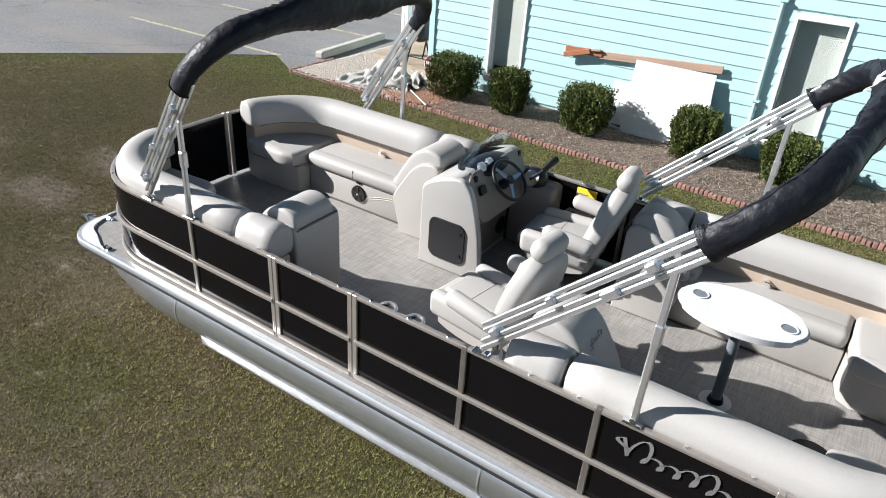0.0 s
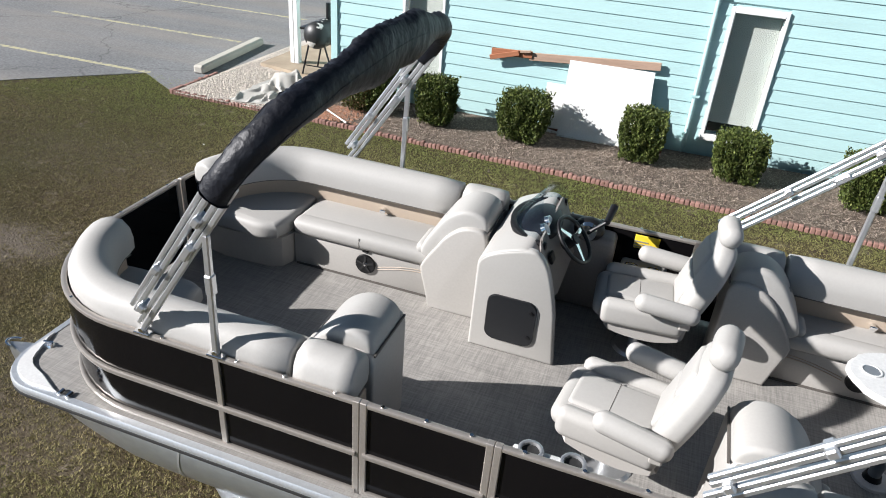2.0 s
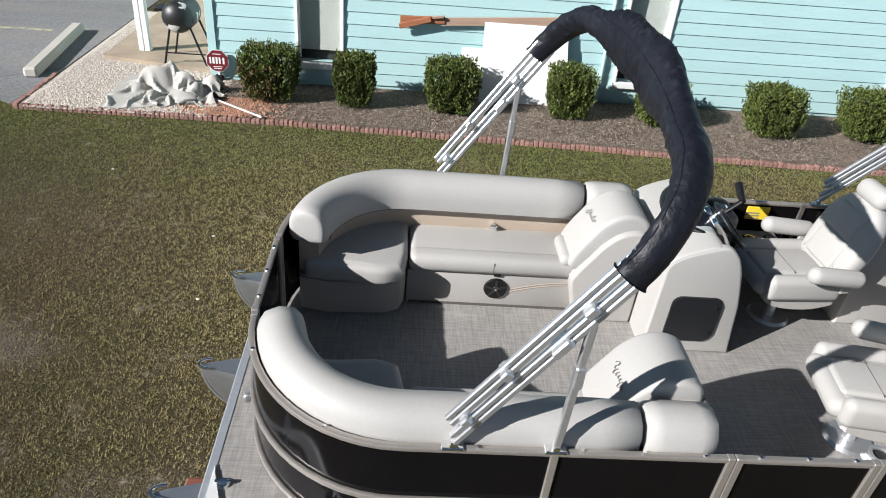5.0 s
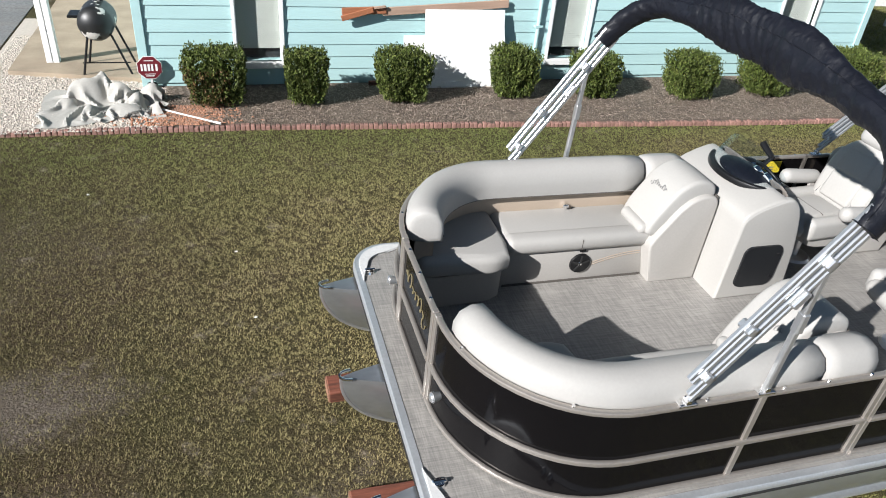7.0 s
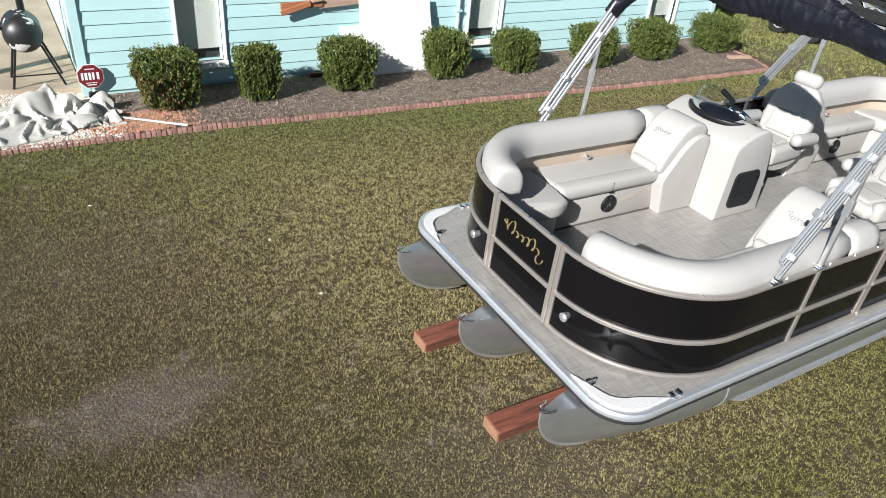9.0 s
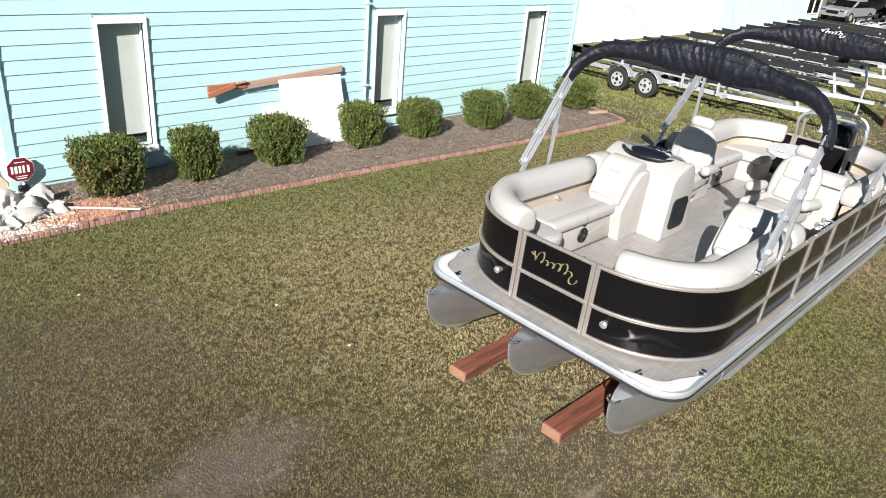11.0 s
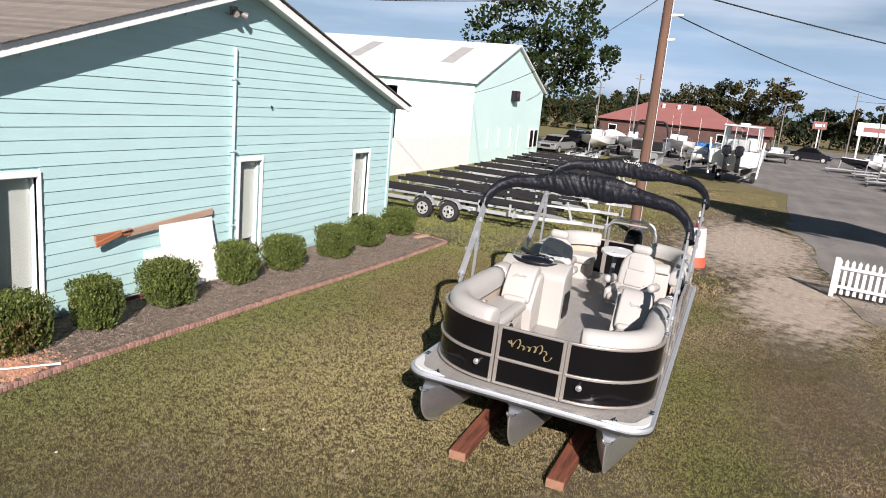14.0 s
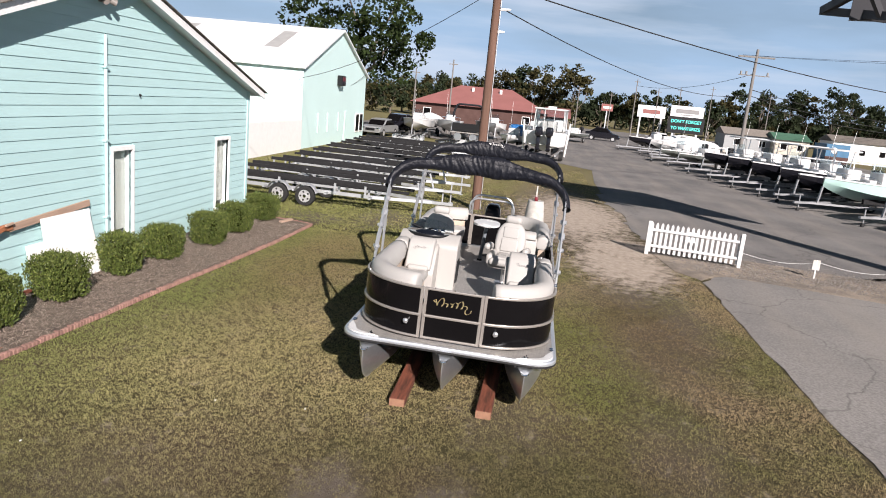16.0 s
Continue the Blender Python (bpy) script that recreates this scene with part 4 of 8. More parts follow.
for wx0, wx1 in WINDOWS:
    win = thing("window_1", ((wx0 + wx1) / 2, WY, WZ0), "white framed window with ivory blinds", "window", "wall windows", kind="structure")
    for nm, c in (("frame", (wx0 - 0.045, wx0, WZ0, WZ1 + 0.08)), ("frame", (wx1, wx1 + 0.045, WZ0, WZ1 + 0.08)), ("frame", (wx0, wx1, WZ1, WZ1 + 0.08)), ("sill", (wx0 - 0.055, wx1 + 0.055, WZ0 - 0.09, WZ0))):
        part(nm, built(box, c[0], c[1], WY - (0.075 if nm == "sill" else 0.05), WY + 0.05, c[2], c[3], 0.006, 1), WHITE, win)
    for x in (wx0 + 0.006, wx1 - 0.006):
        part("reveal", built(box, x - 0.006, x + 0.006, WY + 0.052, WY + 0.158, WZ0, WZ1), WHITE, win)
    pane = part("pane", built(box, wx0 + 0.012, wx1 - 0.012, WY + 0.082, WY + 0.086, WZ0, WZ1), PANE, win)
    pane.visible_shadow = False
    bm = B()
    for i in range(51):
        zz = WZ1 - 0.03 - i * 0.0302
        bar(bm, (wx0 + 0.016, WY + 0.115, zz), (wx1 - 0.016, WY + 0.115, zz), 0.0018, 0.0300, (0, 0.16, 1))
    tagged(part("blind_slats", bm, BLIND, win, "ivory venetian blind, lowered almost to the sill", smooth=0), kind="stuff")
    # added dark sheet behind the blind, in place of the room's shade
    part("room_shade_sheet", built(box, wx0 - 0.1, wx1 + 0.1, WY + 0.17, WY + 0.19, WZ0 - 0.1, WZ1 + 0.1), DARK, win)

# ---- brick edging ----
edging = thing("brick_edging", (0, 9.0, 0), "row of small red concrete bricks edging the bed", "edging", kind="structure")
mesh_brick = None
length = 0.0
for (ax, ay), (bx, by) in zip(EDGE_LINE, EDGE_LINE[1:]):
    seg = math.hypot(bx - ax, by - ay)
    turn = math.degrees(math.atan2(by - ay, bx - ax))
    k = int(seg / 0.061)
    for i in range(k):
        f = (i + 0.5) / k
        if mesh_brick is None:
            first = part("brick", built(box, -0.0275, 0.0275, 8.965, 9.035, 0.0, 0.085, 0.008, 1), BRICK, edging)
            first.data.transform(Matrix.Translation((0, 0, 0)))
            mesh_brick = first.data
            ob = first
        else:
            ob = new("brick", mesh_brick)
            ob.parent = edging
        ob.matrix_basis = pose(ax + (bx - ax) * f, ay + (by - ay) * f - 9.0, random.uniform(-0.035, -0.010), random.uniform(-4, 4), random.uniform(-4, 4), turn + random.uniform(-5, 5))


# ---- lounges on the deck ----
def slanted(bm, profile, y0, y1, bevel, seg=4, dome=0.0):
    pillow(bm, profile, y1 - y0, bevel, seg, dome, m=Matrix.Translation((0, y0, 0)) @ SIDE)


def lounge(my, mx, deep, label):
    ys, yb, yi = YP + 0.515 + deep, YP + 0.48 + deep, YP + 0.60 + deep
    base = mirrored(built(rod, (-4, YP + 0.3, ZD), (-4, YP + 0.3, ZD + 0.1), 0.1), my, mx)
    at = sum((v.co for v in base.verts), Vector()) / len(base.verts)
    base.free()
    root = thing("lounge_seat", (at.x, at.y, ZD), label, "lounge seat", "boat lounges", m=BOAT)

    short = 0.17 if not my and not mx else 0.0

    def add(name, bm, mat, label="", parent=None, smooth=40):
        for v in bm.verts:
            v.co.x -= short * min(1.0, max(0.0, (v.co.x + 4.4) / 0.9))
        return part(name, mirrored(bm, my, mx), mat, parent or root, label, smooth)

    front_panel = add("base", built(box, -4.56, -3.36, YP + 0.04, yb, ZD, 0.885, 0.012), VINYL_SHELL, "cream moulded seat base")
    add("kick_strip", built(box, -4.54, -3.38, yb - 0.004, yb + 0.006, ZD, ZD + 0.018), PIPING, parent=front_panel)
    c = yb + 0.24 - deep * 0.7
    outline = [(-4.57, YP + 0.06), (-4.57, yb), (-4.61, c - 0.05), (-4.70, c), (-5.10, c + 0.02), (-5.28, c - 0.02), (-5.30, 3.40), (-5.2, 3.18), (-5.0, 2.98), (-4.8, YP + 0.1)]
    bm = B()
    prism(bm, outline, 0.885 - ZD, 0.012, m=Matrix.Translation((0, 0, ZD)))
    add("corner_base", bm, VINYL_SHELL)
    seat = add("seat_cushion", built(box, -4.555, -3.38, YP + 0.12, ys, 0.885, 1.02, 0.05, 4), VINYL, "cream vinyl seat cushion")
    add("front_roll", built(box, -4.555, -3.38, ys - 0.15, ys + 0.012, 0.895, 1.028, 0.055, 4), VINYL, parent=seat)
    add("seam", built(box, -3.971, -3.967, ys - 0.02, ys + 0.0128, 0.92, 1.0), PIPING, parent=seat)
    grown = [(-4.565, YP + 0.12), (-4.565, ys - 0.02), (-4.60, c + 0.03), (-4.72, c + 0.075), (-4.92, c + 0.06), (-5.13, c + 0.05), (-5.24, c + 0.02), (-5.26, 3.40), (-5.2, 3.18), (-5.0, 2.98), (-4.8, YP + 0.12)]
    bm = B()
    pillow(bm, grown[:2] + smooth_curve(grown[2:8]) + grown[8:], 0.15, 0.05, 5, 0.006, m=Matrix.Translation((0, 0, 0.885)))
    add("corner_cushion", bm, VINYL, "rounded cream corner cushion")
    bm = B()
    sweep(bm, corner_path(0.15, -2.97, 3.52, 1.05), rrect(0.13, 0.24, 0.02, 2))
    add("lower_back", bm, VINYL_TAN, "tan vinyl band behind the seat", smooth=60)
    prof = [(-0.125, -0.09), (-0.02, -0.105), (0.10, -0.095), (0.125, -0.045), (0.12, 0.06), (0.085, 0.12), (0.01, 0.145), (-0.07, 0.13), (-0.115, 0.07), (-0.13, 0.0)]
    prof = [(-a, b) for a, b in prof]
    bm = B()
    sweep(bm, corner_path(0.15, -3.325, 3.56, 1.265), prof, round_end=0.03)
    add("backrest", bm, VINYL, "long rounded cream backrest cushion", smooth=70)
    bm = B()
    sweep(bm, [(-3.31 + 0.34 * i / 4, YP + 0.15, 1.265) for i in range(5)], prof, round_end=0.025)
    add("backrest_end", bm, VINYL, smooth=70)
    bm = B()
    sweep(bm, corner_path(0.272, -3.33, 3.5, 1.175), rrect(0.008, 0.01, 0.003, 1))
    add("piping", bm, PIPING)
    bm = B()
    rod(bm, (-3.95, YP + 0.21, 1.06), (-3.95, YP + 0.26, 1.06), 0.018, seg=12)
    box(bm, -3.975, -3.925, YP + 0.25, YP + 0.265, 1.045, 1.075, 0.006, 1)
    add("knob", bm, CHROME)
    wing = [(-3.36, ZD), (-3.435, 0.90)] + smooth_curve([(-3.44, 0.95), (-3.40, 1.03), (-3.335, 1.13), (-3.265, 1.235), (-3.17, 1.32), (-3.07, 1.35), (-2.985, 1.335), (-2.955, 1.27)]) + [(-2.955, ZD)]
    bm = B()
    slanted(bm, wing, YP + 0.26, yi, 0.02, 4)
    unit = add("end_unit", bm, VINYL_SHELL, "cream moulded seat end with a rounded shoulder")
    cushion = smooth_curve([(-3.40, 0.99), (-3.465, 1.03), (-3.44, 1.13), (-3.37, 1.25), (-3.285, 1.37), (-3.18, 1.44), (-3.08, 1.45), (-2.99, 1.41), (-2.965, 1.33), (-2.98, 1.24)]) + [(-3.1, 1.1), (-3.25, 1.0)]
    bm = B()
    slanted(bm, cushion, YP + 0.28, yi - 0.05, 0.032, 5, 0.008)
    back = add("end_backrest", bm, VINYL, "cream backrest cushion leaning on the seat end", smooth=50)
    add("gap_line", built(box, -2.962, -2.951, YP + 0.28, yi - 0.03, 1.318, 1.332), PIPING, parent=unit)
    bm = B()
    box(bm, -3.515, -3.40, YP + 0.32, yi - 0.08, 0.995, 1.085, 0.042, 4)
    add("lumbar_roll", bm, VINYL, parent=unit)
    bm = flourish(0.19, 0.022, 0.006, 0.002)
    mid = (YP + 0.28 + yi - 0.075) / 2
    axis = Vector((-3.37, 0, 1.20)) - Vector((-3.27, 0, 1.35))
    nrm = Vector((-0.83, 0, 0.55)).normalized()
    side = Vector((0, 1, 0)) if not (my ^ mx) else Vector((0, -1, 0))
    m = Matrix((side, nrm.cross(side), nrm)).transposed().to_4x4()
    m.translation = Vector((-3.328, mid, 1.315)) + nrm * 0.008
    bm.transform(m)
    add("stitching", bm, GREY_INK, "small grey stitched nameplate strokes", parent=back)
    if my or mx:
        spk = add("speaker", built(rod, (-3.93, yb - 0.01, 0.765), (-3.93, yb + 0.016, 0.765), 0.088, 0.08, 28), BLACK, "black round speaker")
        for k in range(5):
            a = 2 * math.pi * k / 5 + 0.3
            add("grille_spoke", built(bar, (-3.93, yb + 0.02, 0.765), (-3.93 + 0.075 * math.cos(a), yb + 0.016, 0.765 + 0.075 * math.sin(a)), 0.016, 0.008, (0, 1, 0)), RUBBER, parent=spk)
        add("cone_cap", built(ball, (-3.93, yb + 0.014, 0.765), 0.022, 1, 0.5, 1), CHROME, parent=spk)
        bm = B()
        box(bm, -3.955, -3.905, yb, yb + 0.016, 0.87, 0.915, 0.005, 1)
        add("latch", bm, BLACK)
        for off in (0.0, 0.02):
            bm = B()
            sweep(bm, [(-3.83 + 0.40 * t, yb + 0.002, 0.74 + off + 0.075 * math.sin(t * 1.6)) for t in [i / 8 for i in range(9)]], rrect(0.006, 0.006, 0.002, 1), side=lambda i: Vector((0, 1, 0)))
            add("trim_line", bm, VINYL_TAN, parent=front_panel)
    return root


lounge(False, False, 0.12, "cream vinyl L-shaped lounge seat along the port bow")
lounge(True, False, 0.12, "cream vinyl L-shaped lounge seat before the helm console")
lounge(False, True, 0.10, "cream vinyl L-shaped lounge seat along the port stern")
lounge(True, True, 0.0, "cream vinyl L-shaped lounge seat along the starboard stern")

# ---- helm console ----
DASH = material("taupe_dash_panel", (0.20, 0.178, 0.162), 0.45, vary=0.08, scale=4, bump=0.06)
HATCH = material("charcoal_hatch", (0.012, 0.013, 0.015), 0.45, vary=0.15, scale=5, bump=0.15, bump_scale=200)
DASH_TOP = material("dark_dash_pad", (0.009, 0.010, 0.015), 0.4, gloss=0.2, vary=0.15, scale=5, bump=0.1)
console = thing("helm_console", (-2.6, 4.75, ZD), "cream fibreglass helm console with windscreen, wheel and gauges", "helm console", m=BOAT)
bm = B()
slanted(bm, [(-2.948, ZD), (-2.942, 1.25)] + smooth_curve([(-2.94, 1.28), (-2.915, 1.335), (-2.84, 1.385), (-2.72, 1.435), (-2.63, 1.455), (-2.58, 1.43), (-2.535, 1.36), (-2.48, 1.20), (-2.50, 1.06)]) + [(-2.56, 0.95), (-2.56, ZD)], 4.274, 5.22, 0.022, 4)
body = part("body", bm, SHELL, console)
bm = B()
slanted(bm, [(-2.944, ZD), (-2.938, 1.25)] + smooth_curve([(-2.935, 1.28), (-2.905, 1.33), (-2.82, 1.385), (-2.67, 1.44), (-2.58, 1.455), (-2.52, 1.42), (-2.465, 1.34), (-2.415, 1.18), (-2.375, 1.0)]) + [(-2.33, ZD)], 4.27, 4.335, 0.02, 4)
part("side_wing", bm, SHELL, console, "cream moulded console side with a curved edge")
bm = B()
prism(bm, [(x - 2.665, z + 0.895) for x, z in rrect(0.34, 0.36, 0.06, 5)], 0.02, 0.006, m=Matrix.Translation((0, 4.256, 0)) @ SIDE)
hatch = part("hatch", bm, HATCH, console, "charcoal access hatch door")
for zz in (0.80, 1.0):
    part("hatch_latch", built(rod, (-2.53, 4.262, zz), (-2.53, 4.248, zz), 0.012, seg=10), BLACK, hatch)
bm = B()
prism(bm, rrect(0.84, 0.42, 0.09, 5), 0.016, 0.006, m=Matrix.Translation((-2.497, 4.77, 1.275)) @ Euler((0, radians(68), 0)).to_matrix().to_4x4() @ Matrix.Rotation(radians(90), 4, "Z"))
dash = part("dash", bm, DASH, console, "taupe sloping dash panel")
bm = B()
prism(bm, rrect(0.66, 0.32, 0.05, 4), 0.014, 0.005, m=Matrix.Translation((-2.565, 4.76, 0.80)) @ Euler((0, radians(90), 0)).to_matrix().to_4x4() @ Matrix.Rotation(radians(90), 4, "Z"))
knee = part("knee_panel", bm, DASH, console)
bm = B()
arch = [(4.45, 0.62), (4.45, 0.98)] + [(4.53 - 0.08 * math.cos(a), 0.98 + 0.08 * math.sin(a)) for a in [math.pi / 2 * i / 5 for i in range(1, 6)]]
arch += [(2 * 4.76 - yy, zz) for yy, zz in arch[::-1]]
sweep(bm, [(-2.545, yy, zz) for yy, zz in arch], rrect(0.03, 0.022, 0.009, 2), side=lambda i: Vector((1, 0, 0)))
part("footwell_edging", bm, RUBBER, knee, "black rubber edging round the footwell")
part("footwell_speaker", built(rod, (-2.555, 4.96, 0.80), (-2.535, 4.96, 0.80), 0.08, seg=24), BLACK, console)
pod = part("gauge_pod", built(ball, (-2.63, 4.77, 1.415), 0.28, 0.50, 1.0, 0.26, 28), DASH_TOP, console, "black gauge hood")
for yy in (4.58, 4.70):
    gm = Matrix.Translation((-2.575, yy, 1.468)) @ Euler((0, radians(55), 0)).to_matrix().to_4x4()
    bm = B()
    bmesh.ops.create_cone(bm, cap_ends=True, segments=20, radius1=0.044, radius2=0.042, depth=0.03, matrix=gm)
    part("gauge_bezel", bm, CHROME, pod)
    bm = B()
    bmesh.ops.create_cone(bm, cap_ends=True, segments=20, radius1=0.036, radius2=0.036, depth=0.034, matrix=gm)
    part("gauge_face", bm, WHITE, pod)
bm = B()
prism(bm, rrect(0.07, 0.09, 0.01, 2), 0.02, 0.004, m=Matrix.Translation((-2.495, 4.47, 1.33)) @ Euler((0, radians(68), 0)).to_matrix().to_4x4())
part("switch_panel", bm, BLACK, dash)
# steering wheel
wheel_m = Matrix.Translation((-2.385, 4.72, 1.365)) @ Euler((radians(4), radians(46), 0)).to_matrix().to_4x4()
bm = B()
ring = [(0.172 * math.cos(a), 0.172 * math.sin(a)) for a in [2 * math.pi * i / 32 for i in range(33)]]
sweep(bm, [(x, y, 0) for x, y in ring], rrect(0.028, 0.026, 0.011, 3), caps=False)
bm.transform(wheel_m)
wheel = part("steering_wheel", bm, BLACK, console, "black steering wheel with silver spokes")
for k in range(3):
    a = radians(90 + 120 * k)
    bm = B()
    prism(bm, [(0.02, -0.022), (0.165, -0.012), (0.165, 0.012), (0.02, 0.022)], 0.008, 0.002, m=Matrix.Rotation(a, 4, "Z"))
    bm.transform(wheel_m)
    part("spoke", bm, CHROME, wheel)
bm = B()
rod(bm, (0, 0, -0.09), (0, 0, 0.018), 0.045, 0.035, 20)
bm.transform(wheel_m)
part("hub", bm, BLACK, wheel)
# windscreen
arc = [(-2.53 - 0.30 * math.sin(a), 4.79 - 0.36 * math.cos(a)) for a in [math.pi * i / 20 for i in range(21)]]
bm = B()
sweep(bm, [(x, y, 1.425) for x, y in arc], rrect(0.045, 0.05, 0.012, 2))
part("windscreen_trim", bm, BLACK, console, "black windscreen trim")
bm = B()
lo = [bm.verts.new((x, y, 1.43)) for x, y in arc]
hi = [bm.verts.new((x + 0.19 * math.sin(math.pi * i / 20) ** 0.8, y, 1.445 + 0.225 * math.sin(math.pi * i / 20) ** 0.8)) for i, (x, y) in enumerate(arc)]
for i in range(20):
    bm.faces.new((lo[i], lo[i + 1], hi[i + 1], hi[i]))
bmesh.ops.solidify(bm, geom=bm.faces[:], thickness=0.005)
ws = part("windscreen", bm, SCREEN, console, "clear curved acrylic windscreen", smooth=60)
ws.visible_shadow = False
# throttle box and cup holders
part("throttle_box", built(box, -2.55, -2.12, 5.05, 5.25, ZD, 1.24, 0.05, 4), DASH, console, "taupe moulded side of the helm")
bm = B()
ball(bm, (-2.33, 5.08, 1.285), 0.1, 1.15, 0.95, 0.9, 20)
thr = part("throttle_base", bm, BLACK, console, "black and chrome throttle control")
part("throttle_ring", built(rod, (-2.33, 4.975, 1.30), (-2.33, 5.02, 1.30), 0.062, 0.07, 20), CHROME, thr)
bm = B()
bar(bm, (-2.33, 4.98, 1.30), (-2.21, 4.98, 1.42), 0.024, 0.036, (0, 1, 0), 0.006)
rod(bm, (-2.21, 4.97, 1.42), (-2.19, 5.14, 1.47), 0.022, 0.03, 12)
part("throttle_lever", bm, BLACK, thr)
part("side_shelf", built(box, -2.06, -1.72, 4.98, 5.25, 0.94, 1.04, 0.03, 3), SHELL, console)
for xx in (-1.98, -1.82):
    bm = B()
    sweep(bm, [(xx + 0.045 * math.cos(a), 5.10 + 0.045 * math.sin(a), 1.045) for a in [2 * math.pi * i / 20 for i in range(21)]], rrect(0.02, 0.014, 0.005, 2), caps=False)
    cup = part("cup_ring", bm, CHROME, console)
    part("cup_well", built(rod, (xx, 5.10, 1.036), (xx, 5.10, 1.046), 0.04, seg=18), BLACK, cup)
bm = B()
box(bm, -2.0, -1.82, 5.235, 5.246, 1.135, 1.243, 0.003, 1)
note = solo("warning_sticker", bm, STICKER, (-1.93, 5.24, 1.15), "yellow warning sticker on the inside of the black side panel", "sticker", m=BOAT)
bm = B()
for i in range(3):
    box(bm, -2.0, -1.90, 5.231, 5.236, 1.145 + 0.022 * i, 1.153 + 0.022 * i)
lines = link("print_lines", bm, GREY_INK, (-1.93, 5.24, 1.15))
lines.parent = note
# port-side cup holder tray
tray = thing("cup_holder_tray", (-2.1, 2.97, 1.0), "white cup holder tray fixed to the port rail", "cup holder", m=BOAT)
bm = B()
box(bm, -2.32, -1.92, 2.80, 2.96, 1.12, 1.14, 0.01, 2)
part("tray", bm, WHITE_PLASTIC, tray)
for xx in (-2.23, -2.02):
    bm = B()
    sweep(bm, [(xx + 0.055 * math.cos(a), 2.93 + 0.055 * math.sin(a), 1.15) for a in [2 * math.pi * i / 20 for i in range(21)]], rrect(0.02, 0.03, 0.008, 2), caps=False)
    cup = part("cup_ring", bm, ALU, tray)
    part("cup_well", built(rod, (xx, 2.93, 1.13), (xx, 2.93, 1.146), 0.048, seg=18), RUBBER, cup)


# ---- helm chairs ----
def helm_chair():
    """Faces -x, its foot at the origin."""
    root = thing("helm_chair", (0, 0, 0), "cream vinyl captain's chair with armrests and headrest", "chair", "helm chairs")
    bm = B()
    rod(bm, (0, 0, 0), (0, 0, 0.02), 0.15, 0.13, 24)
    rod(bm, (0, 0, 0.02), (0, 0, 0.33), 0.04, 0.036, 16)
    part("pedestal", bm, ALU, root, "aluminium pedestal")
    part("slide_plate", built(box, -0.17, 0.17, -0.15, 0.15, 0.30, 0.34, 0.01, 1), BLACK, root)
    seat = part("seat", built(box, -0.31, 0.25, -0.235, 0.235, 0.32, 0.475, 0.075, 5), VINYL, root, "cream vinyl seat cushion")
    part("seat_panel", built(box, -0.27, 0.20, -0.15, 0.15, 0.43, 0.492, 0.03, 4), VINYL, seat)
    part("seat_seam", built(box, -0.045, -0.042, -0.145, 0.145, 0.48, 0.4935), PIPING, seat)
    part("seat_nose", built(box, -0.34, -0.17, -0.235, 0.235, 0.335, 0.47, 0.066, 5), VINYL, seat)
    for s in (-1, 1):
        part("seat_bolster", built(box, -0.29, 0.27, min(s * 0.18, s * 0.29), max(s * 0.18, s * 0.29), 0.33, 0.52, 0.054, 5), VINYL, seat)
    bm = B()
    prism(bm, smooth_curve([(-0.24, 0.29), (-0.10, 0.255), (0.10, 0.25), (0.28, 0.30)]) + [(0.29, 0.40), (-0.28, 0.40)], 0.5, 0.03, 3, m=Matrix.Translation((0, -0.25, 0)) @ SIDE)
    part("seat_shell", bm, VINYL_SHELL, root, "moulded cream seat shell")
    tilt = Matrix.Translation((0.22, 0, 0.42)) @ Matrix.Rotation(radians(17), 4, "Y")
    bm = B()
    half = smooth_curve([(0.0, 0.605), (0.09, 0.602), (0.165, 0.57), (0.235, 0.47), (0.262, 0.34), (0.262, 0.18), (0.235, 0.02)], 3)
    pillow(bm, half + [(-a, b) for a, b in half[:0:-1]], 0.15, 0.062, 6, 0.012, m=tilt @ Matrix(((0, 0, 1, -0.055), (1, 0, 0, 0), (0, 1, 0, 0), (0, 0, 0, 1))))
    back = part("backrest", bm, VINYL, root, "tall cream vinyl backrest", smooth=60)
    for z0, z1, w in ((0.08, 0.315, 0.15), (0.32, 0.52, 0.14)):
        bm = built(box, -0.078, -0.02, -w, w, z0, z1, 0.026, 5)
        bm.transform(tilt)
        part("back_pad", bm, VINYL, back)
    bm = built(box, -0.075, 0.065, -0.145, 0.145, 0.58, 0.725, 0.066, 5)
    bm.transform(tilt)
    part("headrest", bm, VINYL, root, "rounded cream headrest")
    for s in (-1, 1):
        bm = built(box, -0.20, 0.22, min(s * 0.265, s * 0.385), max(s * 0.265, s * 0.385), 0.52, 0.645, 0.06, 5)
        bm.transform(Matrix.Translation((0.05, 0, 0)) @ Matrix.Rotation(radians(6), 4, "Y"))
        arm = part("armrest", bm, VINYL, root, "padded cream armrest")
        bm = B()
        bar(bm, (0.26, s * 0.28, 0.42), (0.24, s * 0.31, 0.60), 0.07, 0.03, (0, 1, 0), 0.008)
        part("arm_bracket", bm, VINYL_SHELL, arm)
    return root


chair = helm_chair()
chair.matrix_world = BOAT @ pose(-1.84, 4.74, ZD, 0, 0, 4)
copy_thing(chair, BOAT @ pose(-1.85, 3.54, ZD, 0, 0, -8))

